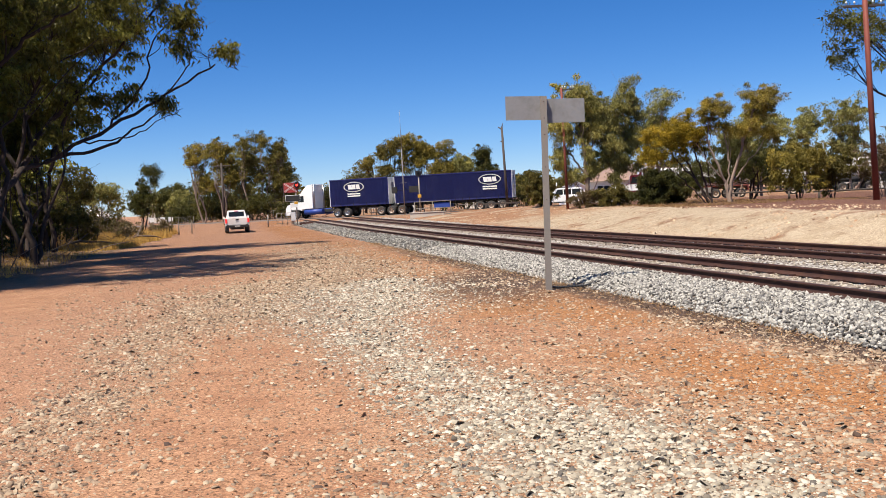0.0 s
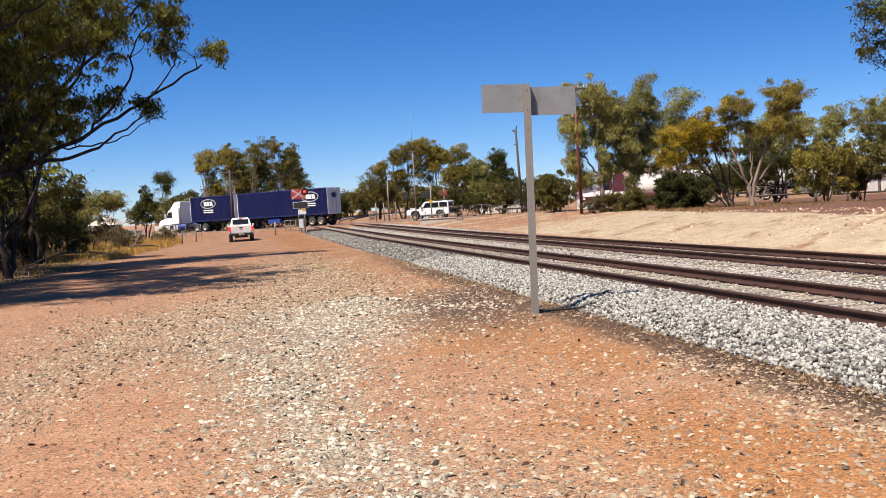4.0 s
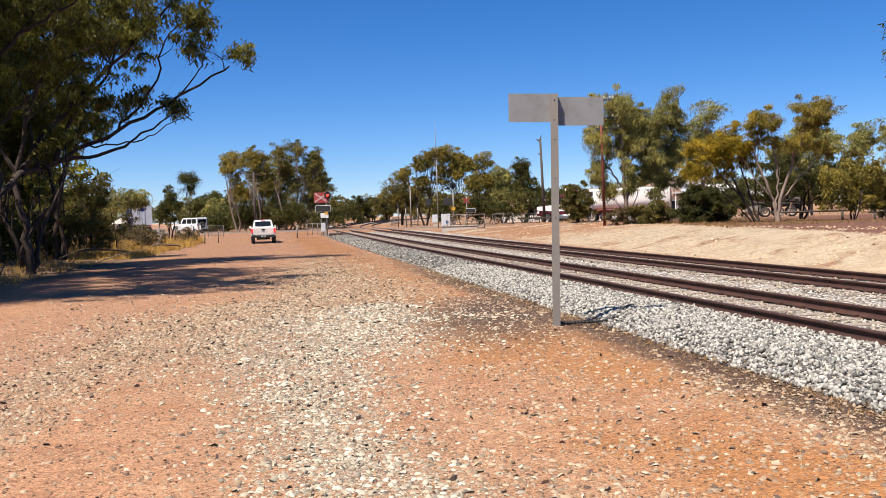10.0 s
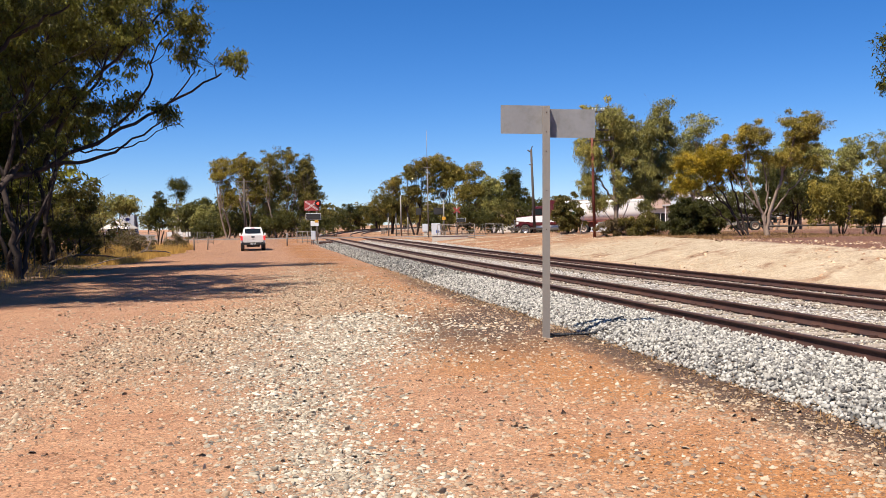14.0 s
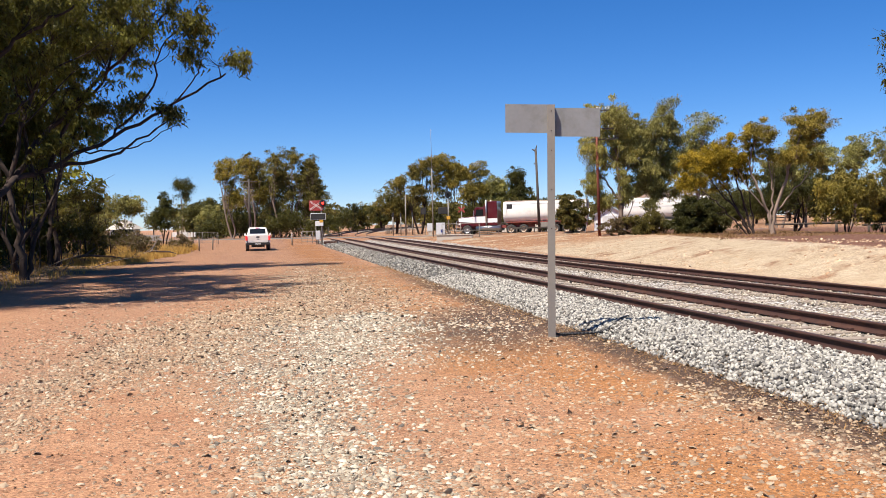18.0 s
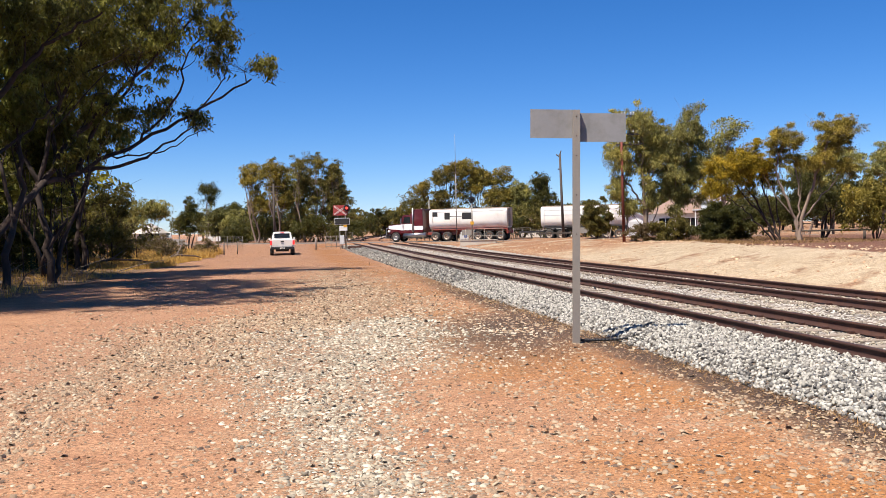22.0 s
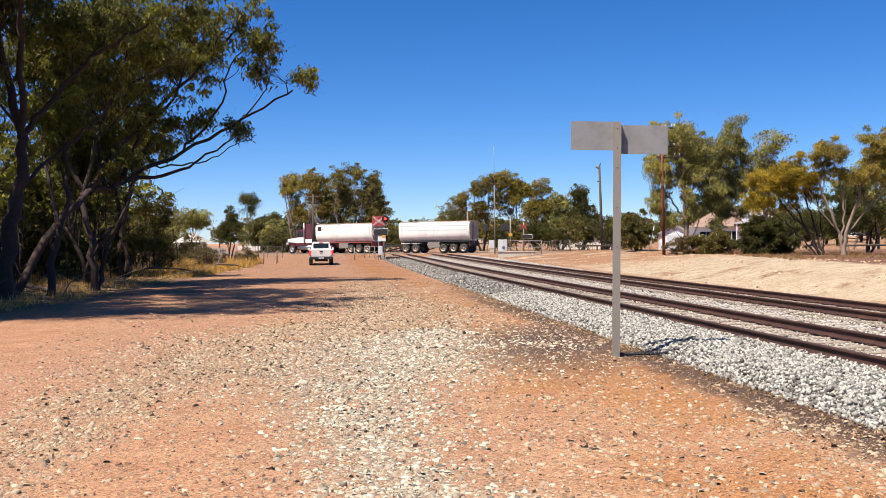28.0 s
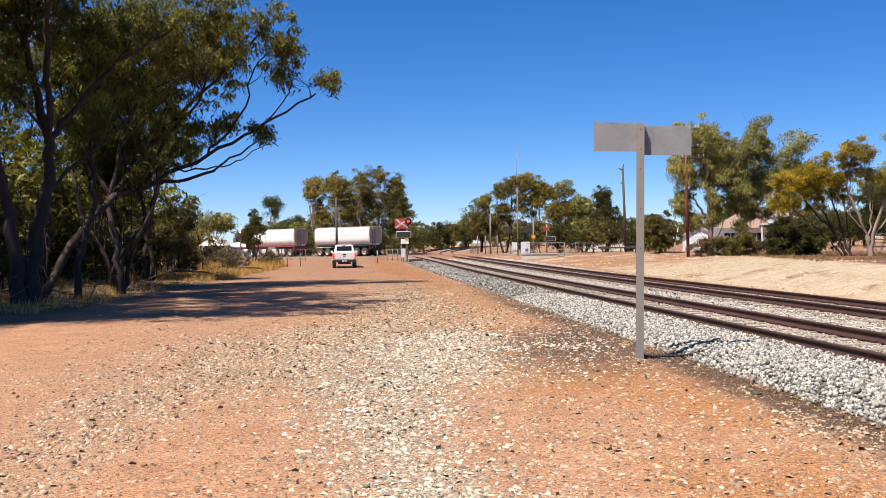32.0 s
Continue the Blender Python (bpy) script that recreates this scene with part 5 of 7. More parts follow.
# far wood behind the railway bend
for i in range(16):
    x, y = -40 + i * 3.6 + (i % 3), 178 + 10 * math.sin(i * 1.7)
    clumpy_tree("gum_tree", x, y, 4.5 + 1.4 * ((i * 7) % 5) / 4, [(0, 0, 0.68, 0.42, 0.4, 0.3), (0, 0, 0.25, 0.4, 0.35, 0.2)], MAT["leaf_olive" if i % 2 else "leaf_bush"], MAT["bark_dark"], "broad dark gum tree in the wood beyond the railway bend", 80 + i, 2, 0.42, 70, 16, 0.16, group="far wood", clump_r=0.13)
# behind the crossing
for i, (x, y, lf, blobs) in enumerate((
        (-7.6, 107.5, "leaf_olive", [(-10.3, 107, 6.7, 1.5, 1.5, 0.9), (-8.3, 107, 8.2, 1.4, 1.5, 1.0), (-6.3, 107, 9.3, 1.5, 1.5, 1.1), (-7.5, 107, 5.6, 1.6, 1.5, 1.2)]),
        (-4.0, 107.0, "leaf_mid", [(-4.2, 107, 9.2, 1.7, 1.6, 1.1), (-4.8, 107, 6.8, 1.8, 1.6, 1.5), (-2.6, 107, 7.6, 1.5, 1.5, 1.6)]),
        (-0.4, 106.0, "leaf_mid", [(-0.3, 106, 8.2, 1.6, 1.5, 1.1), (-1.0, 106, 5.6, 1.8, 1.6, 1.6), (1.2, 106, 6.2, 1.4, 1.4, 1.5)]),
        (2.2, 105.5, "leaf_green", [(2.2, 105, 5.9, 1.3, 1.4, 1.5), (2.6, 105, 3.6, 1.6, 1.4, 1.2)]),
        (4.9, 103.0, "leaf_bush", [(4.8, 103, 6.8, 0.95, 1.0, 1.4), (4.8, 103, 4.6, 1.3, 1.3, 1.5)]),
        (-11.5, 118.0, "leaf_olive", [(-11.5, 118, 4.6, 2.4, 2.2, 1.9)]))):
    placed_tree("gum_tree", x, y, blobs, lf, "bark_dark", "leafy gum tree behind the level crossing", 110 + i, 70, 62, 0.26, 0.72, stems=2, r_trunk=0.15, group="crossing trees")
# here too the darker leaf colour stands for understory shade
for i in range(9):
    clumpy_tree("bush", -5 + 2.1 * i, 99.5 + (i % 3), 3.2 + 0.7 * (i % 3), [(0, 0, 0.55, 0.45, 0.4, 0.4)], MAT["leaf_olive" if i % 3 == 1 else "leaf_bush"], MAT["bark_dark"], "thin scrub bush behind the crossing", 130 + i, 3, 0.28, 55, 18, 0.05, "bush", "crossing bushes", clump_r=0.2)
clumpy_tree("gum_tree", 11.4, 118, 4.8, [(0, 0, 0.7, 0.5, 0.4, 0.26)], MAT["leaf_bush"], MAT["bark_dark"], "low broad tree beyond the road", 140, 2, 0.36, 80, 24, 0.14, group="crossing trees", clump_r=0.13)
# right of the railway, on the mulched bank
clumpy_tree("bush", 6.5, 57.6, 3.0, [(0, 0, 0.5, 0.34, 0.34, 0.42)], MAT["leaf_olive"], MAT["bark_dark"], "dense olive-green bush on the bank's end", 141, 4, 0.17, 170, 34, 0.05, "bush", "bank bushes", clump_r=0.13)
placed_tree("gum_tree", 8.3, 46.2, [(8.0, 46.5, 8.1, 1.35, 1.4, 1.2), (7.1, 46.5, 6.4, 1.1, 1.2, 1.3), (6.7, 46.5, 4.4, 0.75, 0.9, 1.1), (8.9, 46.5, 6.0, 1.2, 1.2, 1.5), (8.7, 46.4, 3.9, 0.9, 0.9, 0.9), (7.4, 46.4, 3.0, 0.7, 0.8, 0.8)], "leaf_green", "bark_pale", GUM, 150, 112, 165, 0.15, 0.52, limbs=(
    ([(8.3, 46.2, 0.6), (8.4, 46.3, 3.2), (8.2, 46.4, 5.5), (8.1, 46.5, 7.8)], 0.17),
    ([(8.4, 46.3, 3.0), (7.5, 46.4, 4.2), (6.8, 46.5, 5.6)], 0.08),
    ([(8.3, 46.3, 3.8), (9.0, 46.5, 5.2), (9.2, 46.6, 6.8)], 0.08)), group="bank trees", droop=0.9)
placed_tree("gum_tree", 10.8, 47.4, [(10.4, 47, 7.1, 1.35, 1.3, 1.2), (11.9, 47, 8.2, 0.85, 0.9, 1.2), (12.0, 47, 5.9, 1.0, 1.1, 1.5), (10.6, 47, 5.1, 1.3, 1.2, 1.4), (11.6, 47, 3.7, 1.0, 1.0, 0.9), (10.2, 47, 3.2, 0.9, 0.9, 0.8)], "leaf_green", "bark_pale", GUM, 151, 108, 165, 0.15, 0.52, limbs=(
    ([(10.8, 47.4, 0.6), (10.7, 47.3, 3.0), (11.0, 47.1, 5.2), (11.8, 47.0, 7.6)], 0.15),
    ([(10.7, 47.3, 2.6), (10.2, 47.1, 4.6), (10.3, 47.0, 6.6)], 0.11),
    ([(10.75, 47.3, 2.8), (11.6, 47.1, 4.0), (12.3, 47.0, 5.2)], 0.07)), group="bank trees", droop=0.9)
placed_tree("wattle_tree", 14.3, 38.0, [(11.2, 38, 4.6, 0.95, 1.0, 1.0), (12.2, 38, 5.0, 1.0, 1.0, 0.9), (13.2, 38, 5.1, 1.1, 1.0, 1.0), (12.3, 38, 3.8, 1.0, 0.9, 0.6), (10.9, 38.2, 3.4, 0.7, 0.8, 0.6), (13.9, 38, 4.4, 0.7, 0.8, 0.7)], "leaf_gold", "bark_dark", "golden-green wattle leaning on a fan of slanting dark stems", 154, 72, 165, 0.125, 0.46, limbs=(
    ([(14.3, 38.0, 0.6), (13.6, 38.0, 1.9), (12.4, 38.0, 3.4), (11.3, 38.0, 4.9)], 0.075),
    ([(14.2, 38.1, 0.6), (13.3, 38.0, 2.6), (12.2, 38.0, 4.3), (11.7, 38.0, 5.3)], 0.06),
    ([(14.3, 37.9, 0.6), (13.9, 38.0, 2.4), (13.4, 38.0, 4.0), (13.0, 38.0, 5.6)], 0.07),
    ([(14.35, 38.0, 0.6), (14.2, 38.0, 2.6), (13.9, 38.0, 4.6)], 0.05),
    ([(14.2, 38.0, 0.6), (13.0, 38.1, 1.9), (11.9, 38.2, 3.0), (11.2, 38.2, 3.6)], 0.05)), group="bank trees")
placed_tree("gum_tree", 19.4, 46.5, [(18.6, 46.5, 3.7, 1.5, 1.2, 1.5), (20.8, 46.5, 3.3, 1.4, 1.2, 1.3), (17.6, 46.0, 2.4, 1.2, 1.0, 1.0), (16.0, 46.0, 2.8, 1.3, 1.0, 1.4), (14.6, 45.6, 2.4, 0.9, 1.0, 1.2)], "leaf_bush", "bark_dark", "dense dark green tree in the shade behind the wattles", 157, 70, 120, 0.16, 0.5, stems=4, r_trunk=0.12, group="bank trees")
placed_tree("gum_tree", 15.0, 37.0, [(14.4, 37, 6.3, 0.85, 0.9, 0.9), (16.9, 37, 6.5, 1.1, 1.1, 1.0), (16.1, 37, 5.2, 0.8, 0.8, 0.6), (17.5, 37.2, 4.6, 0.7, 0.8, 0.7), (14.9, 37, 5.0, 0.6, 0.7, 0.5)], "leaf_mid", "bark_pale", "spreading gum with bare pale branches from one base and domed crown", 155, 66, 160, 0.125, 0.42, limbs=(
    ([(15.0, 37.0, 0.6), (14.9, 37.0, 1.7), (14.3, 37.0, 3.3), (13.9, 37.0, 4.6), (14.3, 37.0, 6.2)], 0.10),
    ([(15.05, 37.0, 0.6), (15.3, 37.0, 2.2), (15.9, 37.0, 3.9), (16.4, 37.0, 5.4), (16.9, 37.0, 6.5)], 0.11),
    ([(14.95, 37.0, 1.5), (15.1, 37.1, 3.0), (14.9, 37.2, 4.8), (14.6, 37.2, 6.0)], 0.065),
    ([(15.2, 37.0, 1.9), (16.4, 37.2, 3.2), (17.4, 37.3, 4.4)], 0.055),
    ([(14.7, 37.0, 2.2), (13.7, 37.0, 3.4), (13.2, 37.0, 4.4)], 0.04)), group="bank trees")
clumpy_tree("gum_tree", 17.6, 64, 9.9, [(0, 0, 0.80, 0.16, 0.16, 0.17), (0, 0, 0.5, 0.2, 0.2, 0.18)], MAT["leaf_green"], MAT["bark_pale"], GUM, 152, 1, 0.24, 110, 36, 0.16, group="bank trees", clump_r=0.075)
clumpy_tree("bush", 20.6, 41, 3.6, [(0, 0, 0.58, 0.45, 0.4, 0.4)], MAT["leaf_mid"], MAT["bark_dark"], "straggly golden-brown bush on the mulched bank", 157, 5, 0.18, 130, 38, 0.06, "bush", "bank bushes", clump_r=0.13)
clumpy_tree("bush", 23.4, 42.5, 3.3, [(0, 0, 0.58, 0.42, 0.4, 0.4)], MAT["leaf_olive"], MAT["bark_dark"], "straggly olive bush on the mulched bank", 158, 5, 0.18, 120, 34, 0.06, "bush", "bank bushes", clump_r=0.13)
clumpy_tree("bush", 26.2, 41.5, 3.8, [(0, 0, 0.55, 0.35, 0.35, 0.42)], MAT["leaf_brown"], MAT["twig"], "grey half-dead bush on the mulched bank", 159, 5, 0.18, 90, 30, 0.06, "bush", "bank bushes", clump_r=0.12)
for i, (x, y, h) in enumerate(((33, 72, 8.6), (30, 75, 9.0), (38, 73, 9.4), (44, 70, 8.2), (50, 72, 9.5), (27, 73, 7.4))):
    clumpy_tree("gum_tree", x, y, h, [(0, 0, 0.74, 0.24, 0.22, 0.2), (0, 0, 0.48, 0.18, 0.18, 0.18)], MAT["leaf_green"], MAT["bark_pale"], "airy grey-green gum tree before the far road", 170 + i, 2, 0.26, 100, 40, 0.14, group="bank trees", clump_r=0.075)
clumpy_tree("bush", 12.6, 43.0, 2.3, [(-0.3, 0, 0.5, 0.5, 0.5, 0.42), (0.35, 0, 0.45, 0.5, 0.4, 0.4)], MAT["leaf_bush"], MAT["bark_dark"], "dense dark green shrub spreading under the wattles", 180, 5, 0.15, 190, 80, 0.05, "bush", "bank bushes", clump_r=0.17)
clumpy_tree("bush", 9.7, 44.0, 1.5, [(0, 0, 0.5, 0.8, 0.5, 0.4)], MAT["leaf_olive"], MAT["bark_dark"], "low olive shrub under the gum trees", 181, 4, 0.14, 130, 30, 0.03, "bush", "bank bushes", clump_r=0.2)
clumpy_tree("bush", 8.3, 44.6, 1.1, [(0, 0, 0.5, 1.0, 0.5, 0.4)], MAT["leaf_brown"], MAT["twig"], "low dry brown scrub under the gum trees", 182, 5, 0.12, 90, 26, 0.03, "bush", "bank bushes", clump_r=0.24)
# a crown that hangs into the picture beside the tall pole
clumpy_tree("gum_tree", 21.6, 27.5, 11.0, [(-0.295, 0, 0.71, 0.11, 0.12, 0.14), (0.05, 0, 0.86, 0.2, 0.2, 0.12)], MAT["leaf_dark"], MAT["bark_dark"], "tall dark gum tree beside the tall telegraph pole", 190, 1, 0.18, 120, 44, 0.18, group="bank trees", clump_r=0.06, fork=0.6)


def woods(name, label, seed, spots, per, leaf, hmin, hmax, mat):
    """Woods too far off to tell one tree from the next."""
    rng = np.random.default_rng(seed)
    C, R, segs = [], [], []
    for x, y in spots(rng):
        if road_gap(x, y) < 8 or (-24 < x < 8 and y < 172):
            continue
        hh = rng.uniform(hmin, hmax)
        z = gz(x, y)
        k = 26
        q = rng.normal(size=(k, 3))
        q /= np.linalg.norm(q, axis=1)[:, None]
        C.append(np.array([x, y, z + hh * 0.52]) + q * np.array([hh * 0.42, hh * 0.42, hh * 0.42]) * rng.uniform(0.4, 1, (k, 1)))
        R.append(hh * rng.uniform(0.08, 0.17, k))
        segs.append([((x, y, z - 0.3), 0.22), ((x + rng.normal() * 0.3, y, z + hh * 0.4), 0.15), ((x + rng.normal() * 0.6, y, z + hh * 0.75), 0.05)])
    V, F = leaves(np.concatenate(C), np.concatenate(R), per, leaf, rng, 0.2)
    t = tagged(new(name, array_mesh(name, V, F, mat)), label, "woods", kind="stuff")
    V, F = limb_mesh(segs, 5)
    ob = tagged(new("trunks", array_mesh("trunks", V, F, MAT["bark_dark"])), kind="stuff")
    ob.parent = t


def ring(rng):
    for i in range(420):
        a = rng.uniform(-1.15, 1.15) if i < 340 else rng.uniform(1.15, 5.1)
        d = rng.uniform(190, 300)
        yield d * math.sin(a), -15 + d * math.cos(a)


def left_scrub(rng):
    for i in range(70):
        yield rng.uniform(-110, -38), rng.uniform(124, 160)


def right_scrub(rng):
    for i in range(46):
        yield rng.uniform(20, 95), rng.uniform(112, 140)


woods("far_woods", "distant olive-green gum woods closing the horizon", 77, ring, 10, 0.95, 4.5, 8.0, MAT["leaf_olive"])
woods("yard_woods", "green and brown scrub woods behind the yard", 78, left_scrub, 50, 0.45, 4.0, 7.5, MAT["leaf_bush"])
woods("town_trees", "green garden trees beyond the road", 79, right_scrub, 50, 0.45, 4.0, 7.0, MAT["leaf_olive"])

# ---- the dark gum thicket left of the dirt track ----
def thicket_tree(x, y, h, blobs, seed, stems, clumps, per, r_trunk=0.22, fork=0.33, lean=(0.0, 0.0), leaf="leaf_dark", limbs=(), clump_r=0.048):
    cr = [((cx - x) / h, (cy - y) / h, cz / h, rx / h, ry / h, rz / h) for cx, cy, cz, rx, ry, rz in blobs]
    own = [([(px - x, py - y, pz) for px, py, pz in line], r) for line, r in limbs]
    clumpy_tree("gum_tree", x, y, h, cr, MAT[leaf], MAT["bark_dark"], "dark spreading gum tree with bare crooked limbs by the track", seed, stems, 0.23, per, clumps, r_trunk, group="thicket trees", clump_r=clump_r, fork=fork, lean=lean, droop=0.7, twigs=bool(limbs), limbs=own)


# the leaning gum whose long limb sweeps out over the track
thicket_tree(-19.4, 17.0, 14.0, [(-17.0, 25.6, 10.8, 3.2, 3.2, 2.6), (-19.8, 25, 9.6, 2.6, 3.0, 3.0), (-13.2, 26.4, 11.6, 1.3, 1.4, 1.6), (-12.8, 26.6, 9.5, 1.0, 0.9, 0.7), (-11.4, 26.8, 9.05, 0.7, 0.7, 0.55), (-14.0, 26.3, 6.9, 0.7, 0.7, 0.4), (-15.4, 26, 7.6, 1.3, 1.2, 0.7), (-16.8, 25.2, 6.6, 1.3, 1.2, 1.0), (-18.4, 24, 7.0, 1.6, 1.6, 1.4)], 201, 1, 165, 78, limbs=(
    ([(-19.4, 17.0, -0.1), (-18.9, 19.0, 2.4), (-18.7, 21.5, 3.8), (-18.2, 23.5, 4.4), (-16.3, 25.5, 5.8), (-14.0, 26.3, 7.2), (-11.7, 26.6, 8.5)], 0.16),
    ([(-18.2, 23.5, 4.4), (-16.6, 25.0, 4.8), (-15.4, 26.0, 5.7), (-13.9, 26.3, 6.6)], 0.09),
    ([(-18.7, 21.5, 3.8), (-18.5, 23.5, 5.7), (-17.3, 25.0, 7.5), (-14.9, 25.5, 10.0), (-13.3, 26.0, 11.8)], 0.13),
    ([(-16.3, 25.5, 5.8), (-14.9, 26.0, 7.6), (-14.3, 26.0, 9.6), (-13.1, 26.3, 10.8)], 0.07),
    ([(-14.0, 26.3, 7.2), (-13.0, 26.4, 8.3), (-12.6, 26.5, 9.4)], 0.045),
    ([(-17.2, 24.6, 5.1), (-15.6, 25.4, 5.3), (-14.4, 25.9, 5.9), (-13.2, 26.1, 6.5)], 0.04),
    ([(-18.2, 23.5, 4.4), (-17.9, 24.5, 6.3), (-16.5, 25.5, 8.6), (-16.1, 26.0, 11.1)], 0.11),
    ([(-18.5, 22.5, 4.1), (-19.4, 23.8, 6.0), (-20.2, 25.0, 8.6)], 0.11)))
# the big double-stemmed gum at the edge of the track
thicket_tree(-18.4, 14.4, 14.0, [(-17.2, 13.4, 12.6, 4.0, 3.4, 1.8), (-13.2, 8.8, 12.0, 3.0, 3.0, 1.6), (-19.2, 16.5, 10.4, 2.2, 2.2, 1.9), (-16.2, 17.4, 9.3, 1.5, 1.3, 1.1), (-17.4, 17.2, 6.9, 1.1, 1.0, 0.8), (-19.8, 15, 7.4, 1.2, 1.2, 1.4)], 202, 1, 200, 78, limbs=(
    ([(-18.3, 14.5, -0.1), (-18.3, 15.0, 2.1), (-18.2, 15.5, 3.8), (-18.4, 16.0, 5.4), (-19.1, 16.0, 8.3), (-18.8, 15.0, 11.6)], 0.30),
    ([(-18.5, 14.2, -0.1), (-18.6, 14.0, 2.5), (-19.1, 14.0, 5.2), (-19.6, 14.0, 8.8)], 0.26),
    ([(-18.4, 16.0, 5.4), (-17.7, 16.5, 6.6), (-16.9, 17.0, 7.8), (-15.7, 17.5, 8.9), (-14.6, 17.8, 9.6)], 0.13),
    ([(-18.2, 15.5, 3.8), (-18.0, 17.0, 4.7), (-17.2, 18.0, 5.8), (-16.6, 19.0, 6.9)], 0.08),
    ([(-18.4, 16.0, 5.4), (-18.0, 15.4, 7.5), (-17.5, 14.5, 10.0), (-15.5, 11.5, 11.5), (-13.5, 9.5, 12.0)], 0.13),
    ([(-19.1, 16.0, 8.3), (-19.6, 16.6, 9.6), (-19.2, 16.8, 10.8)], 0.08)))
thicket_tree(-18.1, 17.2, 10.5, [(-18.0, 19.2, 9.0, 1.5, 1.5, 1.4), (-18.6, 19, 6.0, 1.3, 1.3, 1.1)], 203, 1, 34, 70, clump_r=0.06, limbs=(
    ([(-18.1, 17.2, -0.1), (-18.2, 17.6, 1.5), (-18.0, 18.5, 3.6), (-18.4, 19.0, 6.3), (-17.7, 19.5, 8.9)], 0.15),
    ([(-18.1, 18.0, 2.4), (-18.9, 18.6, 4.4), (-19.4, 19.2, 6.4)], 0.09)))
thicket_tree(-18.3, 21.1, 11.5, [(-18.0, 22.0, 9.6, 2.6, 2.4, 2.2), (-21.2, 21, 8.6, 2.2, 2.2, 2.2), (-17.6, 22.8, 5.4, 1.0, 1.0, 0.8)], 209, 1, 70, 74, clump_r=0.055, limbs=(
    ([(-18.3, 21.0, -0.1), (-18.4, 21.0, 1.9), (-18.9, 21.5, 4.0), (-18.1, 22.0, 7.2), (-17.2, 22.5, 10.4)], 0.16),
    ([(-18.2, 21.2, -0.1), (-18.0, 21.5, 1.7), (-17.3, 22.0, 3.5), (-17.5, 23.0, 5.2)], 0.11),
    ([(-18.9, 21.5, 4.0), (-20.2, 21.2, 6.2), (-21.4, 21.0, 8.6)], 0.10)))
thicket_tree(-22.4, 33.0, 9.5, [(-21.4, 33.4, 7.4, 1.8, 1.8, 1.6), (-23.6, 33.6, 7.0, 2.0, 2.0, 1.8)], 204, 1, 80, 70, clump_r=0.06, limbs=(
    ([(-22.7, 33.0, -0.1), (-22.5, 33.0, 2.5), (-22.0, 33.5, 5.2), (-21.0, 34.0, 7.3)], 0.17),
    ([(-22.1, 33.0, -0.1), (-22.5, 33.0, 2.8), (-23.1, 33.5, 4.9), (-23.7, 34.0, 7.1)], 0.15)))
thicket_tree(-26.5, 24.0, 12.5, [(-25.5, 24, 8.0, 4.2, 4.0, 4.0)], 205, 3, 50, 80, 0.22)
thicket_tree(-24.5, 14.0, 13.0, [(-23.6, 13.5, 9.6, 3.6, 3.6, 3.6)], 206, 3, 80, 90, 0.24)
thicket_tree(-31.0, 39.0, 9.5, [(-30.0, 39, 6.2, 3.8, 3.6, 3.0)], 207, 4, 60, 90, 0.2)
thicket_tree(-34.0, 28.0, 11.0, [(-33, 28, 7, 4.6, 4.0, 4.0)], 208, 4, 60, 90, 0.2)
# two unseen gums, added so that their crowns shade the ground on the left
thicket_tree(-23.0, 4.5, 14.0, [(-18.2, 6.4, 12.0, 3.4, 2.8, 1.8), (-21.5, 2.5, 11.0, 3.2, 3.0, 2.4), (-24, 7, 11.0, 3.2, 3.0, 2.4)], 211, 3, 210, 80, 0.28, 0.4)
thicket_tree(-21.5, 6.5, 14.0, [(-18.5, 5.0, 11.5, 3.0, 2.4, 1.6), (-14.8, 4.6, 12.0, 2.2, 1.8, 1.2), (-20.5, 9.0, 12.0, 3.0, 3.0, 1.8)], 212, 3, 150, 80, 0.26, 0.45)
thicket_tree(-20.2, 24.8, 9.0, [(-20.4, 25, 5.4, 1.6, 1.6, 1.8)], 210, 3, 50, 80, 0.16, 0.3)
for i, (x, y, h) in enumerate(((-23.4, 27.4, 3.0), (-25.8, 31, 3.4), (-22.6, 33.6, 2.6), (-28.5, 35, 3.6), (-24.8, 19.5, 2.6), (-27.5, 16.5, 3.2), (-30, 22, 4.0), (-27.6, 28, 3.6), (-33, 33, 4.0), (-22.8, 16.2, 2.0))):
    clumpy_tree("bush", x, y, h, [(0, 0, 0.55, 0.42, 0.4, 0.42)], MAT["leaf_dark" if i % 2 else "leaf_bush"], MAT["bark_dark"], "shaded dark scrub bush under the gum thicket", 220 + i, 4, 0.2, 60, 22, 0.04, "bush", "thicket bushes", clump_r=0.16)


def thicket_back(rng):
    for i in range(95):
        x, y = rng.uniform(-54, -24.5), rng.uniform(6, 62)
        if -x - 0.17 * y > 21.5 and not (y > 42 and x > -36):
            yield x, y
    for i in range(44):
        y = rng.uniform(16, 50)
        yield -0.17 * y - rng.uniform(19.5, 27), y


woods("thicket_scrub", "dark shaded scrub behind the gum thicket", 90, thicket_back, 44, 0.48, 3.5, 7.5, MAT["leaf_dark"])


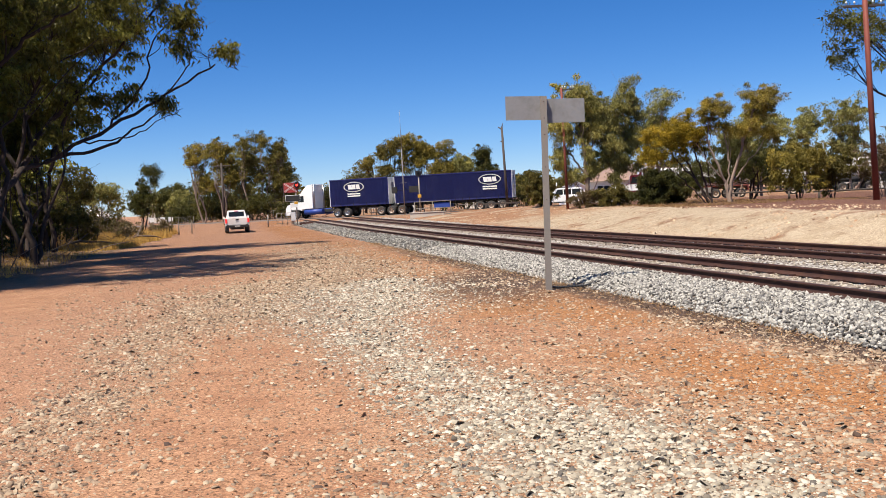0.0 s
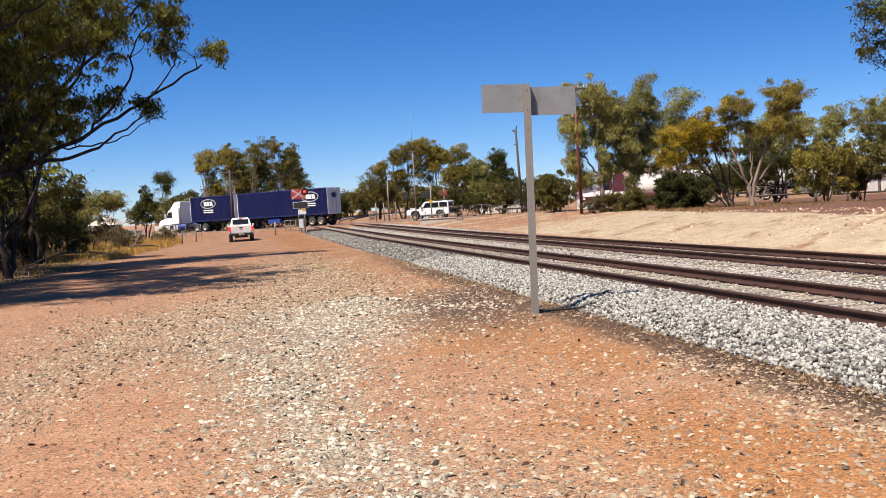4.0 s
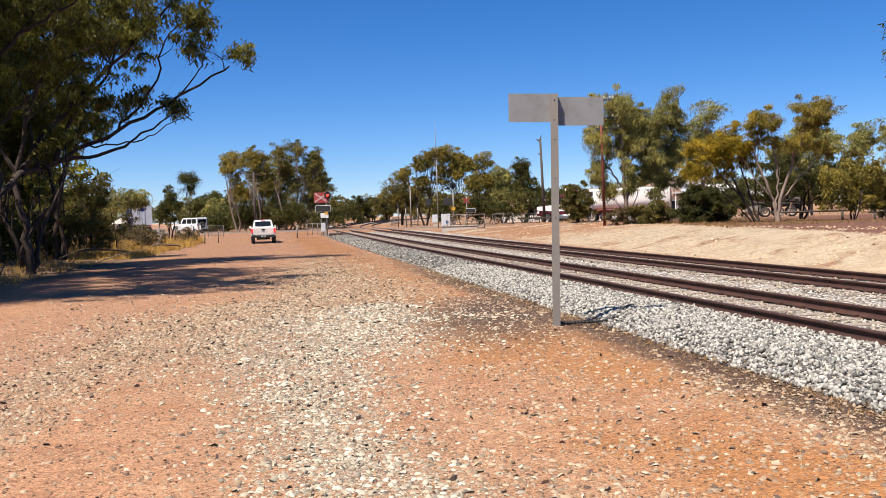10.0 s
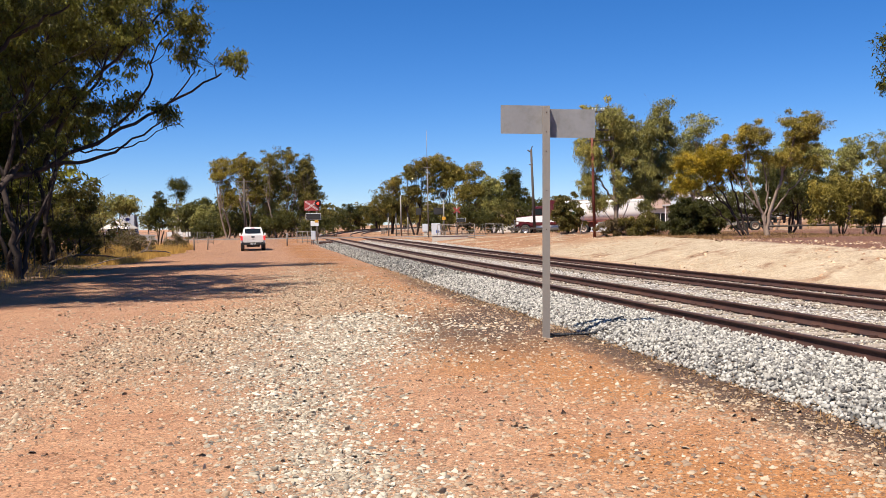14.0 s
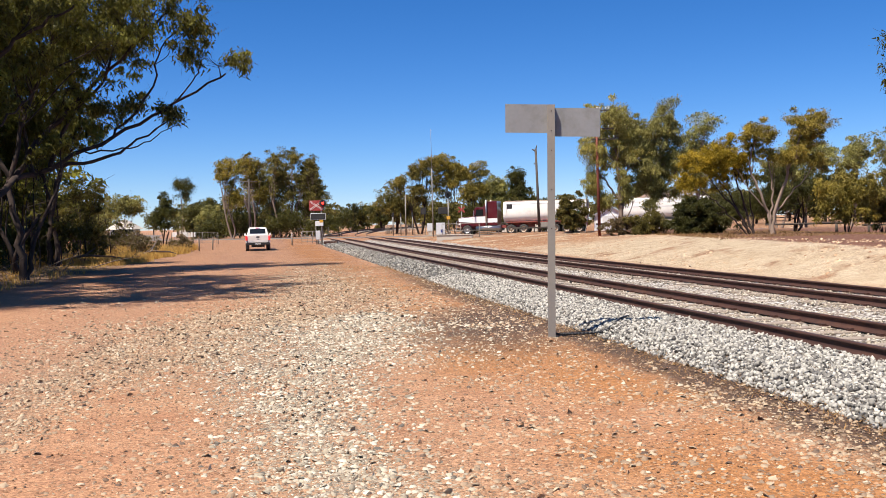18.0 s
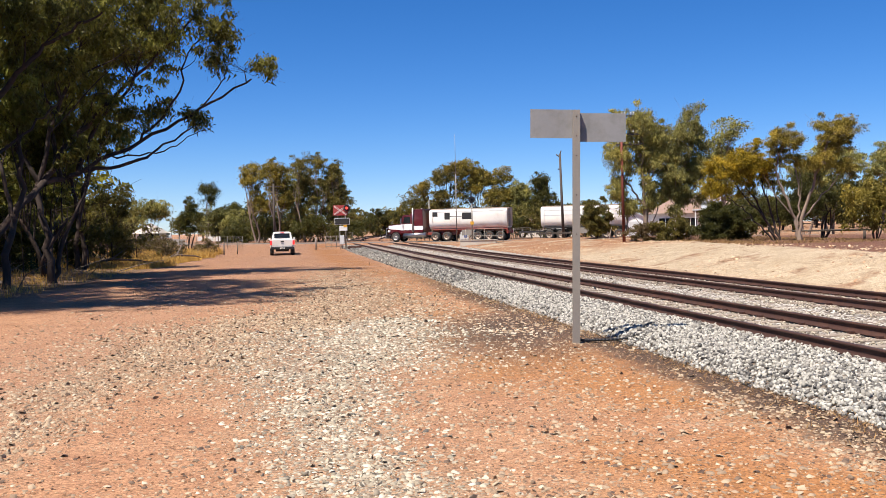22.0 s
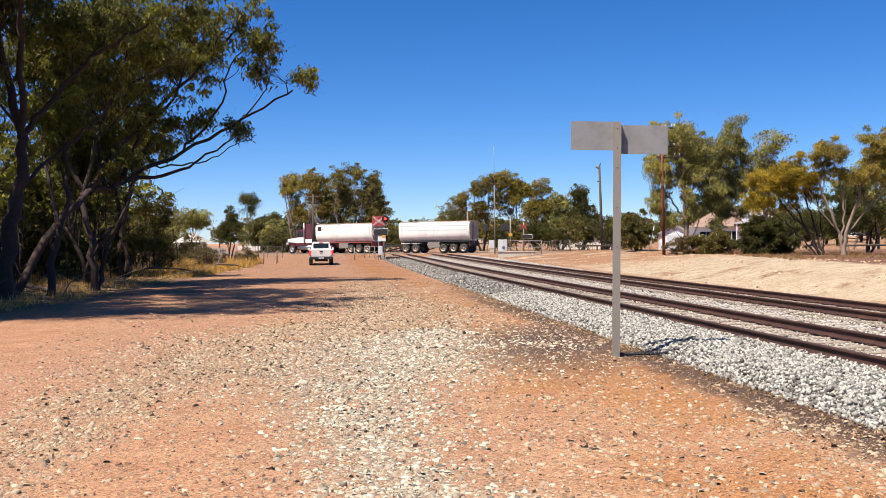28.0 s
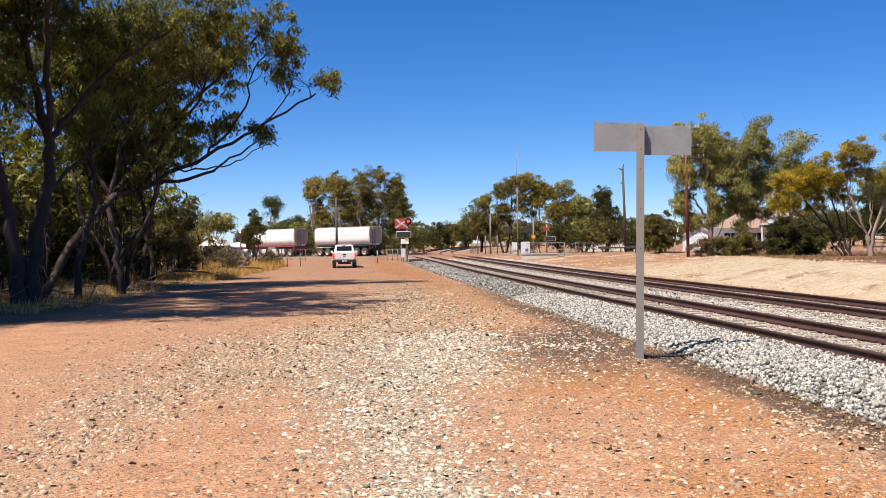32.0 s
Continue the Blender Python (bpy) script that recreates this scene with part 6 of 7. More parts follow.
def scrub():
    """Dry grass tufts and dead sticks on the verge."""
    rng = np.random.default_rng(31)
    V, F = [], []
    k = 0
    for i in range(21000):
        if i % 2:
            x, y = rng.uniform(-34, -14), rng.uniform(34, 66)
            if x + 0.17 * y > -13.2 + 1.2 * noise.noise((y * 0.3, 0, 0)) or -x - 0.17 * y > 30:
                continue
            h = rng.uniform(0.3, 0.75) * (1.0 if y > 48 else 0.65)
        else:
            x, y = rng.uniform(-32, -13.5), rng.uniform(10, 40)
            if i % 8 or x + 0.17 * y > -13.6 + noise.noise((y * 0.5, 2, 0)):
                continue
            h = rng.uniform(0.08, 0.32)
        z = gz(x, y)
        for b in range(7):
            a, l = rng.uniform(0, 6.28), h * rng.uniform(0.6, 1.2)
            lean = rng.uniform(0.1, 0.7) * l
            c, s = math.cos(a), math.sin(a)
            w = 0.012 + 0.01 * (y > 34)
            bx, by = x + rng.normal() * 0.12, y + rng.normal() * 0.12
            V += [(bx - s * w, by + c * w, z - 0.02), (bx + s * w, by - c * w, z - 0.02), (bx + c * lean, by + s * lean, z + l)]
            F.append((k, k + 1, k + 2))
            k += 3
    tagged(new("dry_grass", array_mesh("dry_grass", V, F, MAT["grass"])), "straw-yellow dry grass tufts along the verge", "grass", kind="stuff")
    segs = []
    for i in range(420):
        x, y = rng.uniform(-31, -14.5), rng.uniform(11, 62)
        if x + 0.17 * y > -14:
            continue
        z = gz(x, y)
        a, l = rng.uniform(0, 6.28), rng.uniform(0.6, 2.4)
        p = np.array([x, y, z + 0.02])
        d = np.array([math.cos(a), math.sin(a), rng.uniform(0.02, 0.8)]) * l
        r = rng.uniform(0.008, 0.03)
        segs.append([(p, r), (p + d * 0.5 + rng.normal(size=3) * 0.08 * l, r * 0.7), (p + d, r * 0.25)])
    Vv, Ff = limb_mesh(segs, 5)
    thin = []
    for i in range(130):
        y = rng.uniform(13, 46)
        x = -0.17 * y - rng.uniform(16.5, 24)
        hh, a, r = rng.uniform(2.2, 5.5), rng.uniform(0, 6.28), rng.uniform(0.02, 0.05)
        p, lean = np.array([x, y, gz(x, y) - 0.1]), rng.uniform(0.03, 0.14) * hh
        up = [p + np.array([math.cos(a) * lean * u * u, math.sin(a) * lean * u * u, hh * u]) + rng.normal(size=3) * 0.1 * u for u in np.linspace(0, 1, 6)]
        thin.append([(q, r * (1 - 0.8 * k / 5)) for k, q in enumerate(up)])
        for k in range(5):
            q = up[rng.integers(2, 6)]
            e = q + np.array([rng.normal() * 0.7, rng.normal() * 0.7, rng.uniform(0.2, 1.1)])
            thin.append([(q, r * 0.45), ((q + e) / 2 + rng.normal(size=3) * 0.1, r * 0.3), (e, 0.005)])
    tagged(new("saplings", array_mesh("saplings", *limb_mesh(thin, 5), MAT["bark_dark"])), "thin crooked dark saplings among the gum trunks", "saplings", kind="stuff")
    tagged(new("fallen_sticks", array_mesh("fallen_sticks", Vv, Ff, MAT["twig"])), "grey dead sticks and fallen branches under the trees", "branches", kind="stuff")


scrub()


def bank_litter():
    """Leaf litter, twigs and dry tufts on the mulched bank under the wattles."""
    rng = np.random.default_rng(37)
    V, F = [], []
    for i in range(16000):
        y = rng.uniform(30, 56)
        edge = 14.4 + (y - 18) * 0.165
        n = edge + rng.random() ** 1.5 * 12
        x = (n - TN.y * y) / TN.x
        if noise.noise((x * 0.5, y * 0.5, 2)) < -0.15:
            continue
        z = gz(x, y)
        tall = rng.random() < 0.08
        a, l, w = rng.uniform(0, 6.28), rng.uniform(0.08, 0.3), rng.uniform(0.008, 0.02)
        up = l * rng.uniform(0.5, 1.2) if tall else rng.uniform(0.02, 0.1)
        c, s = math.cos(a), math.sin(a)
        k = len(V)
        V += [(x - s * w, y + c * w, z), (x + s * w, y - c * w, z), (x + c * l, y + s * l, z + up)]
        F.append((k, k + 1, k + 2))
    tagged(new("leaf_litter", array_mesh("leaf_litter", V, F, MAT["litter"])), "brown leaf litter and dry tufts on the mulched bank", "litter", kind="stuff")


bank_litter()
for i, (x, y, l, a) in enumerate(((-23.6, 36, 3.6, 15), (-18.8, 18.6, 3.2, 200), (-22.5, 45, 3.5, 60))):
    t = thing("fallen_branch", pose(x, y, gz(x, y) + 0.05, 0, 0, a), "bare grey fallen branch lying in the dry grass", "branch", "fallen branches")
    segs = [[((0, 0, 0.05), 0.09), ((l * 0.4, 0.1, 0.35), 0.07), ((l * 0.8, -0.1, 0.25), 0.045), ((l, 0.1, 0.1), 0.02)], [((l * 0.4, 0.1, 0.35), 0.05), ((l * 0.6, 0.5, 0.9), 0.03), ((l * 0.7, 0.6, 1.3), 0.01)], [((l * 0.2, 0, 0.2), 0.045), ((l * 0.35, -0.4, 0.7), 0.02), ((l * 0.4, -0.5, 1.1), 0.01)]]
    V, F = limb_mesh(segs, 7)
    ob = new("limb", array_mesh("limb", V, F, MAT["twig"], True))
    ob.parent = t

for i, (x, y, h) in enumerate(((-25.8, 56, 1.7), (-24.2, 60, 1.4), (-28.5, 58, 2.0), (-23.5, 49, 1.5), (-26.5, 50, 1.8), (-31, 60, 2.2))):
    clumpy_tree("bush", x, y, h, [(0, 0, 0.5, 0.75, 0.6, 0.45)], MAT["leaf_brown"], MAT["twig"], "dead grey-brown scrub bush in the dry grass", 240 + i, 6, 0.16, 40, 26, 0.04, "bush", "dead scrub", clump_r=0.2)

# ---- vehicles: x forward, origin on the ground under the front ----
WHEELS = {}


def wheel(parent, x, y, r, w, kind="rim"):
    """A tyre with its rim; y is the outer face, negative on the right."""
    key = (r, w, kind, y > 0)
    if key not in WHEELS:
        s = 1 if y > 0 else -1
        bm = B()
        prof = [(0.62 * r, 0.0), (0.9 * r, 0.0), (r, -0.12 * w), (r, -0.88 * w), (0.9 * r, -w), (0.62 * r, -w)]
        n = 24
        ring = [[bm.verts.new((q * math.cos(2 * math.pi * k / n), s * d, q * math.sin(2 * math.pi * k / n))) for q, d in prof] for k in range(n)]
        for k in range(n):
            for i in range(len(prof) - 1):
                bm.faces.new((ring[k][i], ring[k][i + 1], ring[(k + 1) % n][i + 1], ring[(k + 1) % n][i]))
        bmesh.ops.recalc_face_normals(bm, faces=bm.faces[:])
        ty = finish("tyre", bm, MAT["tyre"], True)
        bm = B()
        prof = [(0.0, -0.10 * w), (0.16 * r, -0.10 * w), (0.18 * r, -0.25 * w), (0.36 * r, -0.32 * w), (0.5 * r, -0.22 * w), (0.56 * r, -0.03 * w), (0.635 * r, -0.01 * w), (0.635 * r, -0.9 * w)]
        ring = [[bm.verts.new((q * math.cos(2 * math.pi * k / n), s * d, q * math.sin(2 * math.pi * k / n))) for q, d in prof[1:]] for k in range(n)]
        hub = bm.verts.new((0, s * prof[0][1], 0))
        for k in range(n):
            bm.faces.new((hub, ring[k][0], ring[(k + 1) % n][0]))
            for i in range(len(prof) - 2):
                if kind == "spoke" and i == 2 and k % 4 < 2:
                    continue
                bm.faces.new((ring[k][i], ring[k][i + 1], ring[(k + 1) % n][i + 1], ring[(k + 1) % n][i]))
        bmesh.ops.recalc_face_normals(bm, faces=bm.faces[:])
        WHEELS[key] = (ty, finish("rim", bm, MAT["rim" if kind != "chrome" else "chrome"], True))
    ty, rm = WHEELS[key]
    o = share("wheel", ty, parent, pose(x, y, r))
    share("rim", rm, o, Matrix())
    return o


def axles(parent, xs, half, r=0.51, w=0.58, kind="rim"):
    for x in xs:
        for s in (1, -1):
            wheel(parent, x, s * half, r, w, kind)


def simple(name, parent, mat, boxes=(), tubes=(), bevel=0.02, label=""):
    bm = B()
    for b in boxes:
        box(bm, *b, bevel)
    for p0, p1, r in tubes:
        tube(bm, p0, p1, r, n=10)
    return part(name, bm, mat, parent, label)


def curtain_trailer(name, L, group, fx, label, dolly=False):
    t = thing(name, Matrix(), label, "trailer", group)
    W, z0, z1 = 1.25, 1.25, 4.25
    simple("body", t, MAT["navy"], [(-L, 0, -W + 0.03, W - 0.03, z0 + 0.1, z1)], bevel=0.03, label="navy blue box body")
    # side curtains with shallow folds
    for s in (1, -1):
        bm = B()
        nx = int(L / 0.25)
        top = [bm.verts.new((-0.12 - (L - 0.24) * i / nx, s * (W - 0.015 + 0.014 * math.sin(i * 2.1)), z1 - 0.14)) for i in range(nx + 1)]
        bot = [bm.verts.new((-0.12 - (L - 0.24) * i / nx, s * (W + 0.01 + 0.018 * math.sin(i * 2.1 + 1)), z0 + 0.12)) for i in range(nx + 1)]
        for i in range(nx):
            bm.faces.new((top[i], top[i + 1], bot[i + 1], bot[i]))
        bmesh.ops.solidify(bm, geom=bm.faces[:], thickness=0.01)
        part("curtain", bm, MAT["navy"], t, "navy blue side curtain")
        # plain badge: pale ring with blocks, two bars below
        cx, cz = -(L - 2.4) if fx else -L * 0.42, 3.35
        for side in (s,):
            y = s * (W + 0.045)
            bm = B()
            n = 28
            R0, R1 = (1.25, 0.58), (1.13, 0.48)
            ring = [[bm.verts.new((cx + a * math.cos(2 * math.pi * k / n), y, cz + b * math.sin(2 * math.pi * k / n))) for a, b in (R0, R1)] for k in range(n)]
            for k in range(n):
                bm.faces.new((ring[k][0], ring[k][1], ring[(k + 1) % n][1], ring[(k + 1) % n][0]))
            bmesh.ops.solidify(bm, geom=bm.faces[:], thickness=0.006)
            for u in (-0.5, 0.02, 0.48):
                prism(bm, [(cx + u - 0.27, cz - 0.26), (cx + u + 0.17, cz - 0.26), (cx + u + 0.25, cz + 0.26), (cx + u - 0.19, cz + 0.26)], y, y + s * 0.006)
            for zz in (cz - 0.78, cz - 1.02):
                prism(bm, [(cx - 0.8, zz - 0.07), (cx + 0.78, zz - 0.07), (cx + 0.83, zz + 0.07), (cx - 0.75, zz + 0.07)], y, y + s * 0.006)
            part("badge", bm, MAT["signwhite"], t, "pale oval badge with plain bars")
        for z, nm in ((z1 - 0.06, "top_rail"), (z0 + 0.06, "side_rail")):
            simple(nm, t, MAT["navy"], [(-L, 0, s * W - 0.04, s * W + 0.03, z - 0.07, z + 0.07)])
        for i in range(int(L / 0.8)):
            simple("strap", t, MAT["black"], [(-0.5 - i * 0.8, -0.45 - i * 0.8, s * (W + 0.03) - 0.006, s * (W + 0.03) + 0.006, z0 - 0.08, z0 + 0.28)], bevel=0)
    simple("front_panel", t, MAT["white"], [(-0.02, 0.06, -W, W, z0, z1)], label="white front wall")
    for s in (1, -1):
        simple("rear_door", t, MAT["cabinet"], [(-L - 0.05, -L, min(0.01 * s, s * W), max(0.01 * s, s * W), z0, z1)], label="pale grey rear door")
        simple("locking_bar", t, MAT["chrome"], (), [((-L - 0.07, s * 0.35, z0 + 0.1), (-L - 0.07, s * 0.35, z1 - 0.1), 0.02)])
        simple("tail_lamp", t, MAT["tail"], [(-L - 0.08, -L - 0.05, s * 1.0 - 0.15, s * 1.0 + 0.15, z0 - 0.22, z0 - 0.1)])
    bm = B()
    n = 24
    for k in range(n):
        a0, a1 = 2 * math.pi * k / n, 2 * math.pi * (k + 1) / n
        v = [bm.verts.new((-L - 0.062, 0.55 * q * math.cos(a), 3.4 + 0.3 * q * math.sin(a))) for a in (a0, a1) for q in (1.0, 0.0001)]
        bm.faces.new((v[0], v[1], v[3], v[2]))
    part("rear_badge", bm, MAT["navy"], t, "dark oval badge with plain bars")
    simple("chassis", t, MAT["black"], [(-L + 0.1, -0.2, -0.5, -0.35, 0.95, 1.25), (-L + 0.1, -0.2, 0.35, 0.5, 0.95, 1.25)] + [(-L + 0.4 + 1.2 * i, -L + 0.5 + 1.2 * i, -1.1, 1.1, 1.05, 1.2) for i in range(int(L / 1.2))])
    simple("under_run_bar", t, MAT["black"], [(-L - 0.05, -L + 0.05, -1.15, 1.15, 0.5, 0.66)])
    xs = [-L + 1.1, -L + 2.35, -L + 3.6]
    if not fx:
        xs = []
    axles(t, xs, 1.24)
    for x in xs:
        for s in (1, -1):
            simple("mudguard", t, MAT["black"], [(x - 0.5, x + 0.5, s * 0.95 - 0.28, s * 0.95 + 0.28, 1.07, 1.11)])
    if fx:
        simple("landing_leg", t, MAT["black"], [(-2.6, -2.45, 0.8, 0.95, 0.35, 1.2), (-2.6, -2.45, -0.95, -0.8, 0.35, 1.2)])
        for s in (1, -1):
            simple("tool_box", t, MAT["blue"], [(-6.2, -4.4, min(s * 0.75, s * 1.15), max(s * 0.75, s * 1.15), 0.55, 1.1)], label="dark blue tool box")
    else:
        axles(t, [-L - 0.1, -L - 1.35 + 2.5, -L + 2.4][0:3] if dolly else [], 1.24)
    return t


def white_prime_mover():
    t = thing("prime_mover", Matrix(), "white aerodynamic prime mover with high sleeper and blue tanks", "truck", "freight truck")
    W = 1.2
    bm = B()
    prism(bm, [(0.0, 0.45), (0.02, 1.25), (-0.25, 1.62), (-1.35, 1.95), (-1.75, 2.75), (-2.3, 3.1), (-3.7, 3.15), (-3.7, 1.15), (-2.3, 1.1), (-2.1, 0.9), (-1.9, 1.05), (-0.75, 1.05), (-0.55, 0.45)], -W, W, 0.06)
    part("cab", bm, MAT["white"], t, "white painted cab")
    bm = B()
    prism(bm, [(-2.1, 3.05), (-2.9, 3.85), (-3.7, 3.95), (-3.7, 3.05)], -1.1, 1.1, 0.08)
    part("roof_fairing", bm, MAT["white"], t)
    for s in (1, -1):
        bm = B()
        prism(bm, [(-1.5, 1.95), (-1.82, 2.62), (-2.5, 2.68), (-2.5, 1.95)], s * W, s * (W + 0.01), 0.0)
        part("side_window", bm, MAT["glass"], t)
        simple("fuel_tank", t, MAT["blue"], (), [((-4.9, s * 0.95, 0.78), (-2.5, s * 0.95, 0.78), 0.32)], label="dark blue fuel tank")
        simple("mirror", t, MAT["white"], [(-1.5, -1.4, s * 1.35 - 0.1, s * 1.35 + 0.1, 1.9, 2.5)])
        simple("headlamp", t, MAT["signwhite"], [(-0.05, 0.03, s * 0.85 - 0.18, s * 0.85 + 0.18, 0.85, 1.1)])
        simple("exhaust_stack", t, MAT["chrome"], (), [((-3.85, s * 1.05, 1.2), (-3.85, s * 1.05, 3.9), 0.08)])
    bm = B()
    prism(bm, [(-1.36, 1.98), (-1.34, 2.0), (-1.72, 2.78), (-1.76, 2.74)], -1.0, 1.0)
    part("windscreen", bm, MAT["glass"], t)
    simple("bull_bar", t, MAT["chrome"], [(0.02, 0.12, -1.2, 1.2, 0.45, 0.85), (0.05, 0.12, -0.9, 0.9, 1.2, 1.3), (0.04, 0.12, -0.9, -0.8, 0.8, 1.3), (0.04, 0.12, 0.8, 0.9, 0.8, 1.3)])
    simple("chassis", t, MAT["black"], [(-8.9, -0.5, -0.45, -0.35, 0.7, 1.0), (-8.9, -0.5, 0.35, 0.45, 0.7, 1.0), (-8.6, -6.2, -0.5, 0.5, 1.0, 1.2)])
    axles(t, [-1.32], 1.2, 0.51, 0.32, "chrome")
    axles(t, [-6.9, -8.2], 1.22, 0.51, 0.55, "chrome")
    return t


def maroon_prime_mover():
    t = thing("prime_mover", Matrix(), "maroon bonneted prime mover with white flash and chrome tanks", "truck", "tanker truck")
    W = 1.15
    bm = B()
    prism(bm, [(0.0, 0.85), (0.0, 1.75), (-0.1, 1.86), (-1.75, 2.02), (-1.75, 1.1), (-1.7, 0.9)], -0.85, 0.85, 0.05)
    part("bonnet", bm, MAT["maroon"], t)
    bm = B()
    prism(bm, [(-1.7, 0.95), (-1.7, 2.02), (-1.9, 2.85), (-2.05, 2.95), (-3.1, 2.98), (-3.1, 0.95)], -W, W, 0.05)
    part("cab", bm, MAT["maroon"], t, "maroon painted cab")
    bm = B()
    prism(bm, [(-2.75, 2.9), (-3.1, 3.4), (-3.3, 3.55), (-4.35, 3.6), (-4.4, 1.0), (-3.1, 1.0), (-3.1, 2.9)], -W, W, 0.05)
    part("sleeper", bm, MAT["maroon"], t, "tall maroon sleeper box")
    bm = B()
    prism(bm, [(-1.69, 2.05), (-1.67, 2.06), (-1.88, 2.78), (-1.92, 2.76)], -1.0, 1.0)
    part("windscreen", bm, MAT["glass"], t)
    simple("grille", t, MAT["chrome"], [(0.0, 0.05, -0.55, 0.55, 0.85, 1.72)])
    simple("bull_bar", t, MAT["chrome"], [(0.12, 0.22, -1.2, 1.2, 0.4, 0.75), (0.14, 0.2, -0.95, 0.95, 1.15, 1.23), (0.14, 0.2, -0.95, 0.95, 1.5, 1.58), (0.14, 0.2, -0.98, -0.9, 0.7, 1.58), (0.14, 0.2, 0.9, 0.98, 0.7, 1.58)])
    for s in (1, -1):
        bm = B()
        prism(bm, [(-1.98, 2.05), (-2.1, 2.72), (-2.85, 2.74), (-2.85, 2.05)], s * W, s * (W + 0.012))
        part("side_window", bm, MAT["glass"], t)
        bm = B()
        prism(bm, [(-0.05, 1.45), (-0.05, 1.8), (-1.7, 1.95), (-1.7, 1.3)], s * 0.85, s * 0.864)
        part("flash", bm, MAT["white"], t, "white painted flash")
        bm = B()
        prism(bm, [(-1.72, 1.3), (-1.72, 1.95), (-3.08, 1.98), (-3.08, 1.3)], s * W, s * (W + 0.01))
        prism(bm, [(-3.12, 1.3), (-3.12, 1.75), (-4.38, 1.75), (-4.38, 1.3)], s * W, s * (W + 0.01))
        part("door_panel", bm, MAT["white"], t, "white lower door panel")
        bm = B()
        for k in range(8):
            a0, a1 = math.pi * k / 8, math.pi * (k + 1) / 8
            v = [bm.verts.new((-1.05 + 0.66 * math.cos(a), yy, 0.5 + 0.66 * math.sin(a))) for a in (a0, a1) for yy in (s * 0.75, s * 1.2)]
            bm.faces.new((v[0], v[1], v[3], v[2]))
        bmesh.ops.solidify(bm, geom=bm.faces[:], thickness=0.03)
        part("mudguard", bm, MAT["maroon"], t)
        simple("fuel_tank", t, MAT["chrome"], (), [((-4.7, s * 0.92, 0.72), (-2.0, s * 0.92, 0.72), 0.31)], label="polished fuel tank")
        simple("exhaust_stack", t, MAT["chrome"], (), [((-3.2, s * 1.25, 1.1), (-3.2, s * 1.25, 3.75), 0.085)], label="polished exhaust stack")
        simple("mirror", t, MAT["chrome"], [(-1.9, -1.82, s * 1.4 - 0.1, s * 1.4 + 0.1, 2.0, 2.6)])
        simple("headlamp", t, MAT["signwhite"], [(-0.3, -0.1, s * 1.0 - 0.14, s * 1.0 + 0.14, 1.1, 1.35)])
    simple("chassis", t, MAT["redchassis"], [(-8.2, -0.3, -0.45, -0.33, 0.7, 1.0), (-8.2, -0.3, 0.33, 0.45, 0.7, 1.0), (-7.4, -5.4, -0.5, 0.5, 1.0, 1.2)])
    axles(t, [-1.05], 1.2, 0.53, 0.32, "chrome")
    axles(t, [-5.85, -7.2], 1.23, 0.52, 0.56)
    return t


def tank_shape(L, y_half, z0, z1, taper):
    bm = B()
    stations = [(0.0, 0.96), (-0.06, 1.0), (-L + 0.06, 1.0), (-L, 0.96)]
    zc, hz = (z0 + z1) / 2, (z1 - z0) / 2
    rings = []
    for x, k in stations:
        row = []
        # slightly crowned top, upright sides, belly tucked in
        half = [(0.0, 1.0), (0.45, 0.985), (0.80, 0.93), (0.95, 0.84), (1.0, 0.70), (1.0, 0.30), (1.0, -0.15), (0.97, -0.42), (0.86, -0.72), (0.66, -0.93), (0.40, -1.0), (0.0, -1.0)]
        for u, v in half + [(-u, v) for u, v in half[-2:0:-1]]:
            row.append(bm.verts.new((x, u * y_half * k, zc + v * hz * k)))
        n = len(row)
        rings.append(row)
    for a, b in zip(rings[:-1], rings[1:]):
        for i in range(n):
            bm.faces.new((a[i], a[(i + 1) % n], b[(i + 1) % n], b[i]))
    bm.faces.new(rings[0])
    bm.faces.new(rings[-1][::-1])
    bmesh.ops.recalc_face_normals(bm, faces=bm.faces[:])
    for f in bm.faces:
        f.smooth = len(f.verts) == 4
    return bm


